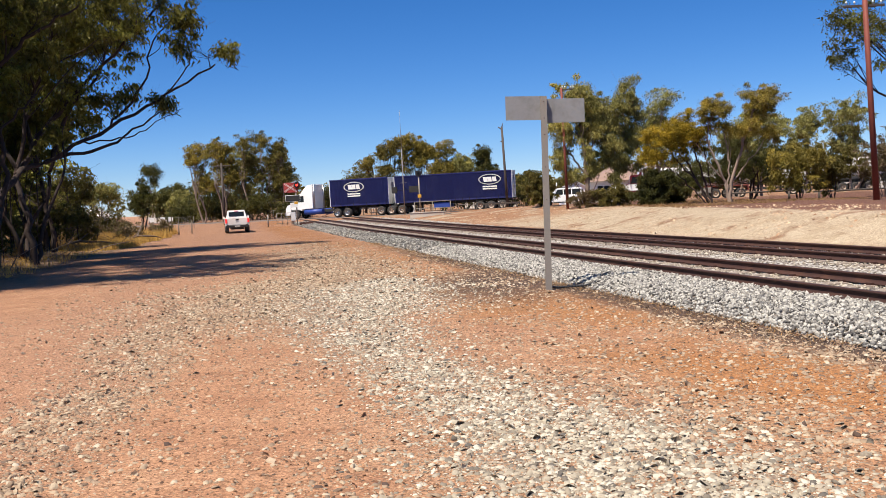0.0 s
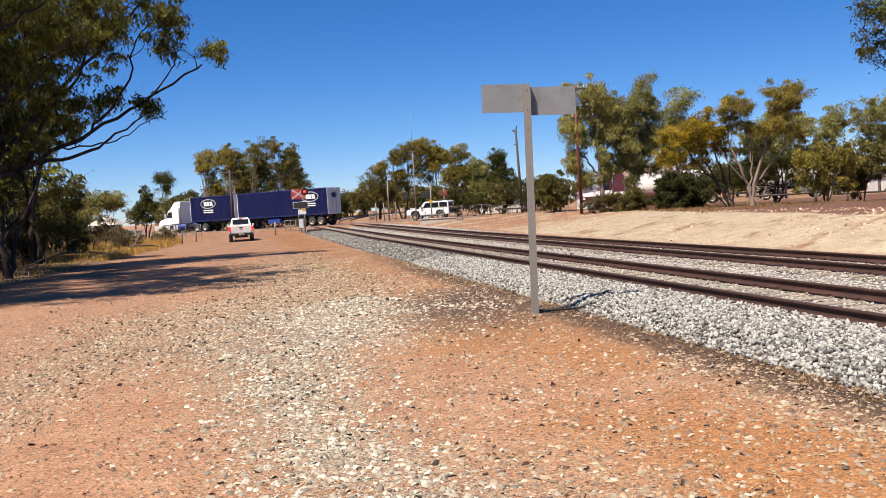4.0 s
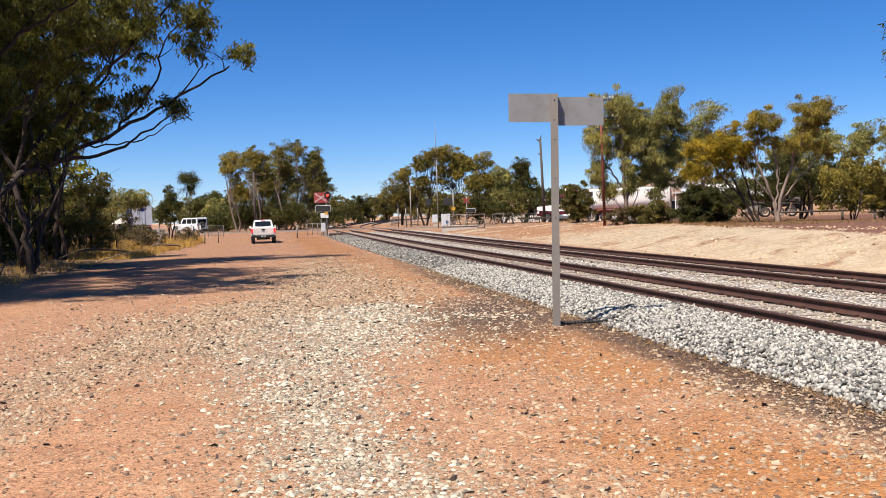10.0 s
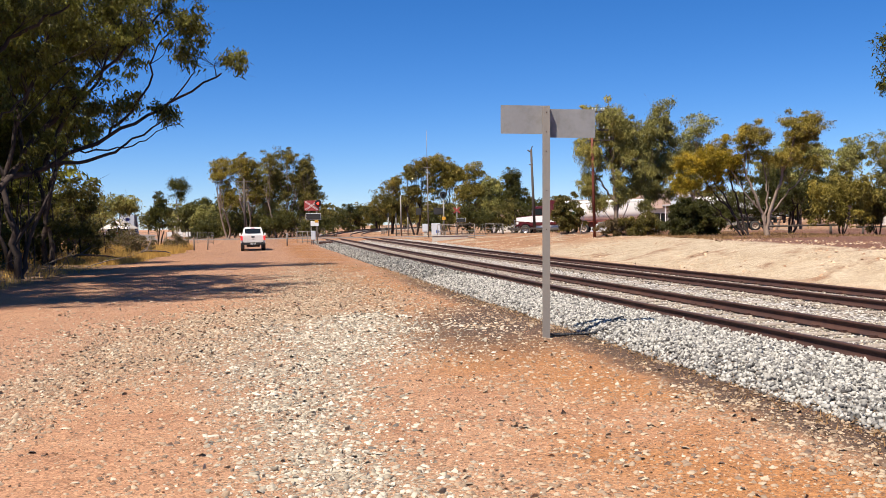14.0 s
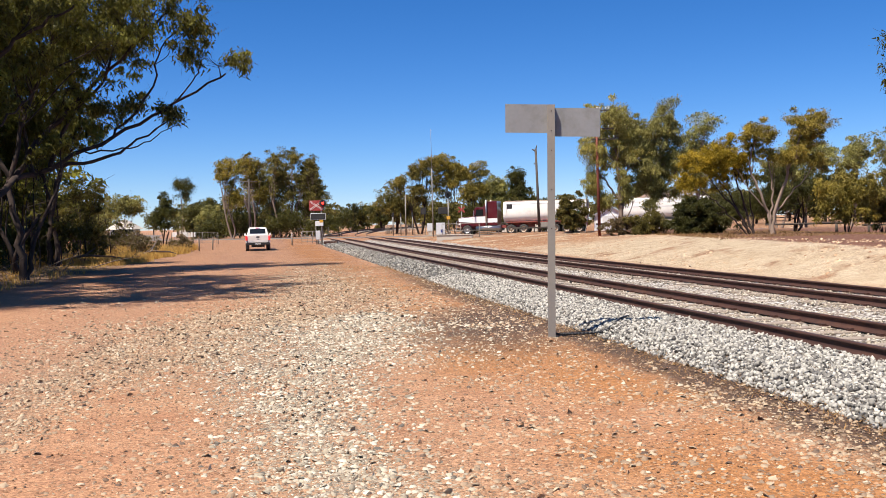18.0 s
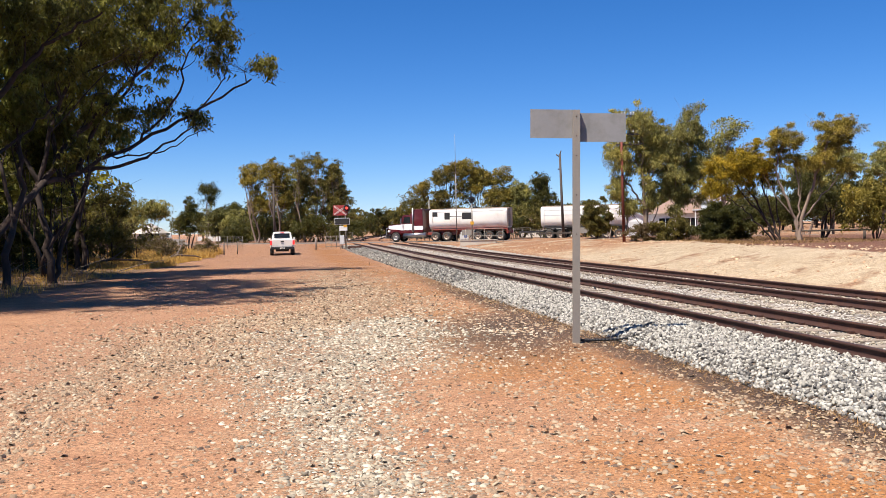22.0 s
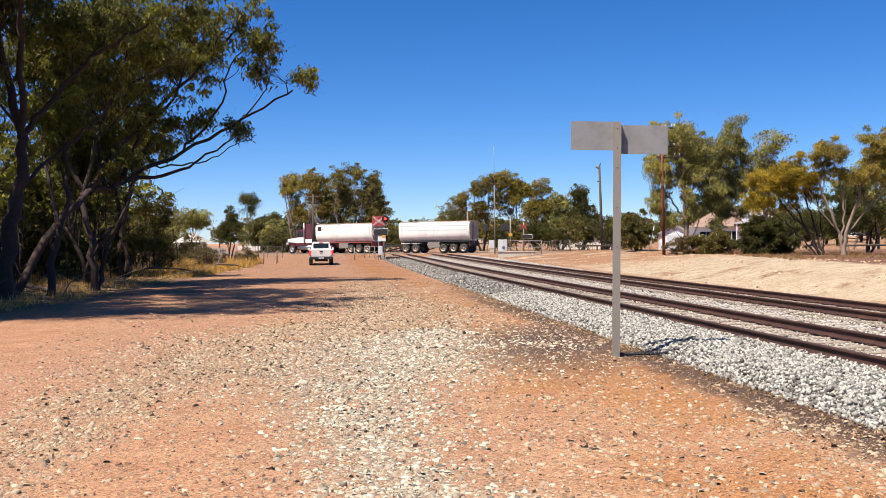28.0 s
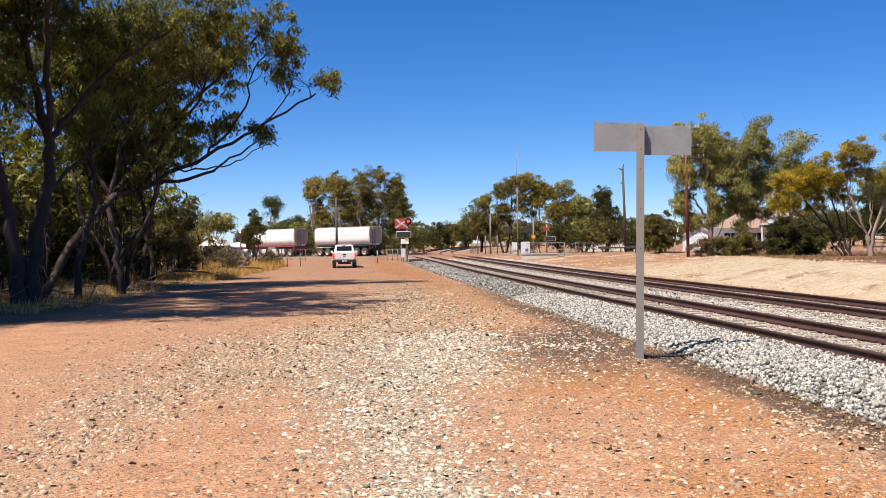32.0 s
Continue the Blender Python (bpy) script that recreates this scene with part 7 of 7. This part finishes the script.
def tank_trailer(name, L, label, dolly, group):
    t = thing(name, Matrix(), label, "trailer", group)
    z0, z1 = 1.30, 3.50
    part("tank", tank_shape(L, 1.22, z0, z1, 0.25), MAT["tank"], t, "dusty white tank")
    for x in np.linspace(-0.35, -L + 0.35, 2 if not dolly else 3):
        part("band", tank_shape(0.07, 1.235, z0 - 0.015, z1 + 0.015, 0.25), MAT["tank"], t, m=pose(x, 0, 0))
    simple("top_cover", t, MAT["dustyend"], [(-L + 0.15, -0.15, -0.95, 0.95, z1 - 0.03, z1 + 0.05)], label="dusty tan cover over the top")
    simple("cover_roll", t, MAT["dustyend"], (), [((-L + 0.2, -1.0, z1 - 0.02), (-0.2, -1.0, z1 - 0.02), 0.07)], label="rolled edge of the cover")
    for s in (1, -1):
        for zz, mm in ((z1 - 0.45, "cabinet"), (z1 - 0.95, "cabinet")) if dolly else ((z1 - 0.3, "cabinet"),):
            simple("side_stripe", t, MAT[mm], [(-L + 0.3, -0.3, s * 1.215 - 0.012, s * 1.215 + 0.012, zz - 0.05, zz + 0.05)], bevel=0)
        simple("side_lamp", t, MAT["yellow"], [(-x, -x + 0.1, s * 1.0 - 0.02, s * 1.0 + 0.02, 1.28, 1.34) for x in (1.5, 4.0, 6.5)], bevel=0)
        simple("tail_lamp", t, MAT["tail"], [(-L - 0.12, -L - 0.06, s * 0.95 - 0.15, s * 0.95 + 0.15, 0.9, 1.05)])
    simple("end_plate", t, MAT["dustyend"], [(-L - 0.05, -L + 0.02, -1.1, 1.1, 1.55, 3.55)], bevel=0.03, label="dusty brown end plate")
    simple("ladder", t, MAT["galv"], [(-L - 0.12, -L - 0.05, 0.15, 0.2, 1.0, 3.5), (-L - 0.12, -L - 0.05, 0.6, 0.65, 1.0, 3.5)] + [(-L - 0.11, -L - 0.07, 0.2, 0.6, 1.2 + 0.32 * i, 1.24 + 0.32 * i) for i in range(8)], bevel=0)
    ch = MAT["redchassis"] if not dolly else MAT["black"]
    simple("chassis", t, ch, [(-L, -0.5, -0.55, -0.42, 1.0, 1.36), (-L, -0.5, 0.42, 0.55, 1.0, 1.36), (-L, -0.3, -1.1, 1.1, 1.22, 1.34), (-L - 0.06, -L + 0.06, -1.2, 1.2, 0.75, 1.2)])
    for vb in ((-5.2, -3.7, 0.6, 1.15, 0.6, 1.2), (-5.0, -4.2, -1.1, -0.6, 0.6, 1.2)):
        simple("valve_cabinet", t, MAT["galv"], [vb], label="grey valve cabinet")
    xs = [-L + 0.75, -L + 2.0, -L + 3.25]
    axles(t, xs, 1.24, 0.51, 0.56)
    for s in (1, -1):
        simple("mudguard", t, MAT["black"], [(x - 0.5, x + 0.5, s * 0.95 - 0.27, s * 0.95 + 0.27, 1.06, 1.1) for x in xs])
    if dolly:
        axles(t, [-0.9, -2.15], 1.24, 0.51, 0.56)
        for s in (1, -1):
            simple("mudguard", t, MAT["signwhite"], [(x - 0.55, x + 0.55, s * 0.95 - 0.27, s * 0.95 + 0.27, 1.08, 1.12) for x in (-0.9, -2.15)])
        simple("drawbar", t, MAT["black"], [(-1.5, 2.6, -0.1, 0.1, 0.75, 0.95), (-2.6, -0.4, -0.5, 0.5, 0.8, 1.1)])
        simple("coupling_plate", t, MAT["black"], [(-1.0, -0.9, -0.3, 0.3, 1.5, 1.6)])
    else:
        simple("hazard_panel", t, MAT["black"], [(-1.0, -0.35, s * 1.2 - 0.03, s * 1.2 + 0.03, 2.7, 3.2) for s in (1, -1)], label="dark hazard panels")
    return t


def four_wheel_drive():
    t = thing("four_wheel_drive", Matrix(), "white four-wheel-drive wagon with black flares and spare wheel", "car", "passing cars")
    bm = B()
    prism(bm, [(0.0, 0.55), (0.0, 1.0), (-0.1, 1.12), (-1.35, 1.2), (-1.75, 1.2), (-4.75, 1.2), (-4.8, 1.1), (-4.8, 0.55), (-4.35, 0.5), (-4.2, 0.95), (-3.45, 0.95), (-3.3, 0.5), (-1.55, 0.48), (-1.4, 0.95), (-0.6, 0.95), (-0.45, 0.5)], -0.93, 0.93, 0.05)
    part("body", bm, MAT["white"], t)
    bm = B()
    prism(bm, [(-1.4, 1.15), (-2.0, 1.88), (-2.15, 1.95), (-4.6, 1.97), (-4.72, 1.88), (-4.8, 1.15)], -0.84, 0.84, 0.06)
    part("cabin", bm, MAT["white"], t)
    for s in (1, -1):
        for x0, x1, sl in ((-1.85, -2.75, 0.35), (-2.85, -3.65, 0), (-3.75, -4.6, 0)):
            bm = B()
            prism(bm, [(x0, 1.24), (x0 - sl, 1.82), (x1, 1.82), (x1, 1.24)], s * 0.84, s * 0.853)
            part("side_window", bm, MAT["glass"], t)
        simple("running_board", t, MAT["black"], [(-3.3, -1.55, s * 0.9 - 0.12, s * 0.9 + 0.12, 0.38, 0.46)])
        for x in (-1.0, -3.82):
            bm = B()
            for k in range(8):
                a0, a1 = math.pi * k / 8, math.pi * (k + 1) / 8
                v = [bm.verts.new((x + q * math.cos(a), s * 0.955, 0.5 + q * math.sin(a))) for a in (a0, a1) for q in (0.44, 0.54)]
                bm.faces.new((v[0], v[1], v[3], v[2]))
            bmesh.ops.solidify(bm, geom=bm.faces[:], thickness=0.04)
            part("wheel_flare", bm, MAT["black"], t)
        simple("tail_lamp", t, MAT["tail"], [(-4.83, -4.79, s * 0.82 - 0.08, s * 0.82 + 0.08, 0.85, 1.15)])
        simple("headlamp", t, MAT["signwhite"], [(-0.02, 0.02, s * 0.68 - 0.15, s * 0.68 + 0.15, 0.78, 0.98)])
        simple("mirror", t, MAT["black"], [(-1.85, -1.7, s * 1.0 - 0.09, s * 1.0 + 0.09, 1.22, 1.42)])
    bm = B()
    prism(bm, [(-1.46, 1.24), (-1.44, 1.25), (-1.97, 1.84), (-2.0, 1.83)], -0.74, 0.74)
    part("windscreen", bm, MAT["glass"], t)
    simple("rear_window", t, MAT["glass"], [(-4.79, -4.76, -0.65, 0.65, 1.28, 1.75)], bevel=0)
    simple("snorkel", t, MAT["black"], [(-1.35, -1.25, -0.99, -0.9, 0.95, 1.3)], [((-1.5, -0.93, 1.2), (-2.05, -0.9, 1.98), 0.045)])
    simple("bull_bar", t, MAT["black"], [(0.0, 0.16, -0.95, 0.95, 0.5, 0.75), (0.06, 0.12, -0.6, 0.6, 1.05, 1.12), (0.06, 0.12, -0.6, -0.53, 0.7, 1.1), (0.06, 0.12, 0.53, 0.6, 0.7, 1.1)])
    simple("roof_rack", t, MAT["black"], [(-4.4, -2.3, s * 0.7 - 0.03, s * 0.7 + 0.03, 2.0, 2.05) for s in (1, -1)])
    sp = wheel(t, -4.95, 0.0, 0.39, 0.25, "spare")
    sp.matrix_basis = pose(-4.82, 0.1, 1.05, 0, 0, 90)
    axles(t, [-1.0, -3.82], 0.95, 0.41, 0.27, "spoke")
    return t


def ute():
    t = thing("utility_pickup", pose(-18.7, 62.9, gz(-18, 60.3), 0, 0, 103), "white dual-cab pickup parked with its tailgate to the track", "car")
    bm = B()
    prism(bm, [(0.0, 0.5), (0.02, 0.95), (-0.12, 1.1), (-1.45, 1.2), (-3.55, 1.2), (-3.56, 0.45), (-1.55, 0.42), (-1.42, 0.9), (-0.6, 0.9), (-0.45, 0.48)], -0.93, 0.93, 0.06)
    part("body", bm, MAT["offwhite"], t, "white painted body")
    bm = B()
    a = [(-1.45, 1.15, 0.84), (-2.15, 1.80, 0.66), (-3.25, 1.82, 0.66), (-3.55, 1.15, 0.84)]
    ring = [[bm.verts.new((x, s * w, z)) for x, z, w in a] for s in (1, -1)]
    for i in range(3):
        bm.faces.new((ring[0][i], ring[0][i + 1], ring[1][i + 1], ring[1][i]))
    bm.faces.new(ring[0])
    bm.faces.new(ring[1][::-1])
    bm.faces.new((ring[0][3], ring[0][0], ring[1][0], ring[1][3]))
    bmesh.ops.recalc_face_normals(bm, faces=bm.faces[:])
    bmesh.ops.bevel(bm, geom=bm.edges[:], offset=0.05, segments=2, affect="EDGES")
    part("cabin", bm, MAT["offwhite"], t, "white cabin")
    # tray: floor, sides, tailgate
    for s in (1, -1):
        bm = B()
        prism(bm, [(-3.57, 0.55), (-3.57, 1.22), (-5.2, 1.22), (-5.25, 0.62), (-4.95, 0.55), (-4.75, 0.95), (-4.0, 0.95), (-3.82, 0.5)], s * 0.93, s * 0.82, 0.02)
        part("tray_side", bm, MAT["offwhite"], t)
        bm = B()
        box(bm, -5.30, -5.16, s * 0.86 - 0.075, s * 0.86 + 0.075, 0.82, 1.16, 0.02)
        part("tail_lamp", bm, MAT["rearlamp"], t, "tall red tail lamp")
        simple("mirror", t, MAT["offwhite"], [(-1.9, -1.75, s * 0.98 - 0.08, s * 0.98 + 0.08, 1.15, 1.34)])
        bm = B()
        prism(bm, [(-1.85, 1.24), (-2.25, 1.72), (-3.1, 1.74), (-3.35, 1.24)], s * 0.80, s * 0.81)
        part("side_window", bm, MAT["glass"], t)
        simple("mud_flap", t, MAT["black"], [(-4.98, -4.95, s * 0.8 - 0.13, s * 0.8 + 0.13, 0.2, 0.6)], bevel=0)
    simple("tray_floor", t, MAT["black"], [(-5.15, -3.6, -0.82, 0.82, 0.72, 0.78)])
    bm = B()
    box(bm, -5.27, -5.20, -0.78, 0.78, 0.66, 1.22, 0.025)
    tg = part("tailgate", bm, MAT["offwhite"], t, "white tailgate")
    simple("handle", tg, MAT["black"], [(-5.285, -5.27, -0.12, 0.12, 1.02, 1.12)], bevel=0.004)
    simple("badge_bar", tg, MAT["chrome"], [(-5.28, -5.27, -0.1, 0.1, 0.88, 0.93)], bevel=0)
    bm = B()
    prism(bm, [(-3.32, 1.68), (-3.31, 1.69), (-3.47, 1.34), (-3.50, 1.34)], -0.60, 0.60)
    part("rear_window", bm, MAT["glass"], t)
    simple("brake_lamp", t, MAT["rearlamp"], [(-3.33, -3.28, -0.16, 0.16, 1.755, 1.785)], bevel=0, label="red high brake lamp")
    for s in (1, -1):
        simple("rear_bumper", t, MAT["black"], [(-5.42, -5.22, min(s * 0.35, s * 0.9), max(s * 0.35, s * 0.9), 0.46, 0.64)], label="dark rear bumper step")
    simple("bumper_centre", t, MAT["black"], [(-5.40, -5.2, -0.36, 0.36, 0.45, 0.64)])
    simple("number_plate", t, MAT["signwhite"], [(-5.412, -5.40, -0.19, 0.19, 0.5, 0.61)], bevel=0, label="plate with plain bars")
    simple("plate_bars", t, MAT["black"], [(-5.418, -5.411, -0.15 + 0.06 * i, -0.115 + 0.06 * i, 0.525, 0.585) for i in range(5)], bevel=0)
    simple("tow_bar", t, MAT["black"], [(-5.55, -5.2, -0.05, 0.05, 0.36, 0.44)], [((-5.5, 0, 0.42), (-5.5, 0, 0.52), 0.03)])
    simple("chassis", t, MAT["black"], [(-5.0, -0.6, -0.5, 0.5, 0.3, 0.5)])
    axles(t, [-1.0, -4.37], 0.94, 0.385, 0.27, "spoke")
    return t


ute()
GEF_CAB = white_prime_mover()
BLUE_A = curtain_trailer("curtain_trailer", 7.2, "freight truck", False, "navy blue curtain-sided lead trailer with pale oval badge", dolly=False)
BLUE_B = curtain_trailer("curtain_trailer", 13.2, "freight truck", True, "long navy blue curtain-sided trailer with pale oval badge")
axles(BLUE_A, [-6.2, -7.45, -8.7], 1.24)
simple("chassis_tail", BLUE_A, MAT["black"], [(-9.3, -6.8, -0.55, 0.55, 0.85, 1.15)])
TANK_CAB = maroon_prime_mover()
TANK_A = tank_trailer("tank_trailer", 8.8, "dusty white road tanker trailer on a red chassis", False, "tanker truck")
TANK_B = tank_trailer("tank_trailer", 8.9, "dusty white road tanker trailer with stripes on a dolly", True, "tanker truck")
WAGON = four_wheel_drive()


def on_road(s, length, lift=0.035):
    """The pose of a vehicle whose front is s metres along the road."""
    def at(q):
        x, y = np.interp(q, ROAD_S, ROAD[:, 0]), np.interp(q, ROAD_S, ROAD[:, 1])
        x2, y2 = np.interp(q + 0.5, ROAD_S, ROAD[:, 0]), np.interp(q + 0.5, ROAD_S, ROAD[:, 1])
        d = Vector((x2 - x, y2 - y)).normalized()
        return Vector((x - d.y * 1.2, y + d.x * 1.2))
    f, r = at(s), at(s - length)
    return Matrix.Translation((f.x, f.y, (gz(f.x, f.y) + gz(r.x, r.y)) / 2 + lift)) @ Matrix.Rotation(math.atan2(f.y - r.y, f.x - r.x), 4, "Z")


def rolling(table, ahead, length):
    ts = [t for t, _ in table]
    ss = [s for _, s in table]
    times = sorted(set(np.arange(0, 32.01, 0.5).round(2)) | {32.0})
    return [(float(t), on_road(float(np.interp(t, ts, ss)) + ahead, length)) for t in times]

# ---- buildings beyond the road ----
def hip_roof(bm, x0, x1, y0, y1, z0, z1, over, thick=0.12):
    a = [(x0 - over, y0 - over, z0), (x1 + over, y0 - over, z0), (x1 + over, y1 + over, z0), (x0 - over, y1 + over, z0)]
    ym, inset = (y0 + y1) / 2, min((y1 - y0) / 2, (x1 - x0) / 2) * 0.9
    b = [(x0 + inset, ym, z1), (x1 - inset, ym, z1)]
    v = [bm.verts.new(p) for p in a + b]
    fs = [bm.faces.new(q) for q in ((v[0], v[1], v[5], v[4]), (v[2], v[3], v[4], v[5]), (v[1], v[2], v[5]), (v[3], v[0], v[4]), (v[3], v[2], v[1], v[0]))]
    bmesh.ops.recalc_face_normals(bm, faces=fs)


def house():
    t = thing("house", pose(18.0, 104, gz(20, 104), 0, 0, -8), "cream rendered house with a brown hipped roof and white veranda", "house", "houses")
    bm = B()
    box(bm, 0, 11.5, 0, 7, -0.3, 2.7)
    wl = part("wall", bm, MAT["wall"], t)
    bm = B()
    hip_roof(bm, 0, 11.5, 0, 7, 2.7, 4.7, 0.5)
    rf = part("roof", bm, MAT["roof"], t, "brown tiled hipped roof")
    simple("chimney", rf, MAT["wall"], [(8.4, 9.1, 3.2, 3.9, 3.5, 5.2)])
    for x in (1.2, 4.2, 8.6):
        w = simple("window", t, MAT["glass"], [(x, x + 1.5, -0.04, 0.0, 1.0, 2.1)], bevel=0)
        simple("frame", w, MAT["white"], [(x - 0.06, x, -0.06, 0.0, 0.94, 2.16), (x + 1.5, x + 1.56, -0.06, 0, 0.94, 2.16), (x - 0.06, x + 1.56, -0.06, 0, 2.1, 2.16), (x - 0.06, x + 1.56, -0.08, 0, 0.92, 1.0), (x + 0.72, x + 0.78, -0.06, 0, 1.0, 2.1)], bevel=0)
    simple("door", t, MAT["wood"], [(6.6, 7.5, -0.05, 0.0, 0.0, 2.05)])
    bm = B()
    prism(bm, [(5.2, 3.1), (11.8, 3.1), (11.8, 2.95), (5.2, 2.95)], -2.3, 0.2)
    part("veranda_roof", bm, MAT["ironroof"], t, "pale iron veranda roof")
    for x in (5.4, 7.5, 9.6, 11.6):
        simple("veranda_post", t, MAT["white"], [(x - 0.06, x + 0.06, -2.2, -2.08, -0.3, 2.95)], bevel=0)
    simple("gable", t, MAT["ironroof"], [(6.2, 8.6, -0.3, 0.2, 2.9, 4.3)], label="pale boarded gable")
    s = thing("shed", pose(13.9, 101.5, gz(13, 101.5), 0, 0, -8), "small white shed with a pale gabled roof", "shed", "houses")
    bm = B()
    prism(bm, [(0, -0.3), (0, 1.9), (1.9, 2.9), (3.8, 1.9), (3.8, -0.3)], 0, 4)
    part("wall", bm, MAT["white"], s)
    bm = B()
    prism(bm, [(-0.25, 1.75), (1.9, 2.95), (4.05, 1.75), (4.05, 1.85), (1.9, 3.07), (-0.25, 1.85)], -0.3, 4.3)
    part("roof", bm, MAT["ironroof"], s)
    simple("door", s, MAT["cabinet"], [(1.0, 2.8, -0.04, 0.0, -0.1, 1.8)])


house()
for (x, y, w, d, h, lab, roof) in ((-53.2, 121, 3, 4, 1.6, "low yard shed with a dull cream roof", "concrete"), (-52, 150, 9, 6, 2.6, "distant cream house with a dull roof", "concrete"), (52, 100, 12, 8, 2.6, "cream house with a pale iron roof beyond the road", "ironroof"), (2.5, 112, 7, 5, 2.2, "low dark-roofed house behind the crossing trees", "roof")):
    t = thing("house", pose(x, y, gz(x, y), 0, 0, 0), lab, "house", "houses")
    bm = B()
    box(bm, 0, w, 0, d, -0.4, h)
    part("wall", bm, MAT["wall"], t)
    bm = B()
    hip_roof(bm, 0, w, 0, d, h, h + 1.5, 0.5)
    part("roof", bm, MAT[roof], t)
    for k in range(3):
        xx = w * (0.15 + 0.3 * k)
        simple("window", t, MAT["glass"], [(xx, xx + 1.2, -0.04, 0, 0.9, 1.9)], bevel=0)

# ---- marker signs, stumps and rails ----
for i, (x, y) in enumerate(((-28.1, 71.0), (-27.0, 70.6), (-26.1, 70.0))):
    t = thing("marker_sign", pose(x, y, gz(x, y), 0, 0, 10), "small pale sign board on a thin post by the fence", "sign", "marker signs")
    simple("post", t, MAT["galv"], (), [((0, 0, -0.1), (0, 0, 1.35), 0.03)])
    simple("board", t, MAT["signwhite"], [(-0.2, 0.2, -0.05, -0.03, 1.0, 1.4)], bevel=0.005)
for i, (x, y, h) in enumerate(((-22.6, 63.5, 1.1), (-23.3, 62.0, 1.0), (-24.9, 66, 1.5), (-29.5, 60, 1.6))):
    t = thing("timber_post", pose(x, y, gz(x, y), 0, 3 - 2 * i, 0), "weathered grey timber post in the dry grass", "post", "timber posts")
    simple("post", t, MAT["twig"], (), [((0, 0, -0.2), (0, 0, h), 0.05)])
t = thing("road_sign", pose(8.3, 72.0, gz(8.3, 72), 0, 0, -20), "small green road sign on twin posts", "sign")
simple("board", t, MAT["green"], [(-0.5, 0.5, -0.03, 0, 1.3, 1.95)], bevel=0.01)
for x in (-0.35, 0.35):
    simple("post", t, MAT["galv"], (), [((x, 0.03, -0.1), (x, 0.03, 1.9), 0.03)])
t = thing("leaning_stake", pose(7.4, 57.0, gz(7.4, 57), 0, 12, 0), "thin pale stake leaning by the bush", "stake")
simple("stake", t, MAT["signwhite"], (), [((0, 0, -0.1), (0, 0, 1.9), 0.03)])
for (x, y, a, L) in ((17.0, 44.5, -12, 4.5), (23.5, 46, -12, 4.5), (30, 47, -12, 4.5)):
    t = thing("log_rail", pose(x, y, gz(x, y), 0, 0, a), "low dark log rail along the mulched bank", "barrier", "log rails")
    simple("beam", t, MAT["wood"], (), [((0, 0, 0.45), (L, 0, 0.45), 0.055)])
    for u in (0.4, L - 0.4):
        simple("post", t, MAT["wood"], (), [((u, 0, -0.2), (u, 0, 0.42), 0.08)])
t = thing("drain_block", pose(-13.6, 69.3, gz(-13.6, 69.3)), "small dark steel drain box beside the crossing signal", "box")
simple("body", t, MAT["rust"], [(-0.6, 0.6, -0.25, 0.25, 0.02, 0.32)])


# ---- what moves: metres along the road at each time ----
FREIGHT = [(0, 160.6), (1, 165.7), (2, 170.9), (3, 176.7), (3.5, 179.8), (5.5, 192.0), (6, 195.2), (7, 202.2), (8, 209.0), (9, 215.0), (10, 219.5), (12, 238), (14, 275), (16, 330), (20, 430), (32, 470)]
TANKER = [(0, 135.6), (2, 137.9), (5.5, 142.6), (6, 143.3), (8, 146.6), (10, 147.8), (13, 148.3), (14.5, 149.3), (17, 153.2), (18, 155.8), (19, 158.4), (20, 161.0), (21, 163.8), (22, 166.6), (24, 172.5), (27.5, 185.3), (29, 191.2), (30, 195.4), (31, 199.7), (32, 203.6)]
PASSING = [(0, 143.6), (1.5, 146.6), (2, 148.7), (2.5, 151.1), (3, 154.0), (3.5, 156.6), (5.5, 168.8), (6, 172.1), (6.5, 175.4), (7, 178.9), (8, 185.5), (9, 191.8), (10, 197.6), (12, 208), (14, 219), (18, 258), (24, 340), (32, 440)]


def motions():
    walk(BLUE_B, rolling(FREIGHT, -1.2, 11.0))
    walk(BLUE_A, rolling(FREIGHT, 6.5, 6.6))
    walk(GEF_CAB, rolling(FREIGHT, 12.4, 7.0))
    walk(TANK_CAB, rolling(TANKER, 0.0, 6.5))
    walk(TANK_A, rolling(TANKER, -5.0, 7.6))
    walk(TANK_B, rolling(TANKER, -17.3, 8.0))
    walk(WAGON, rolling(PASSING, 0.0, 4.0))


motions()
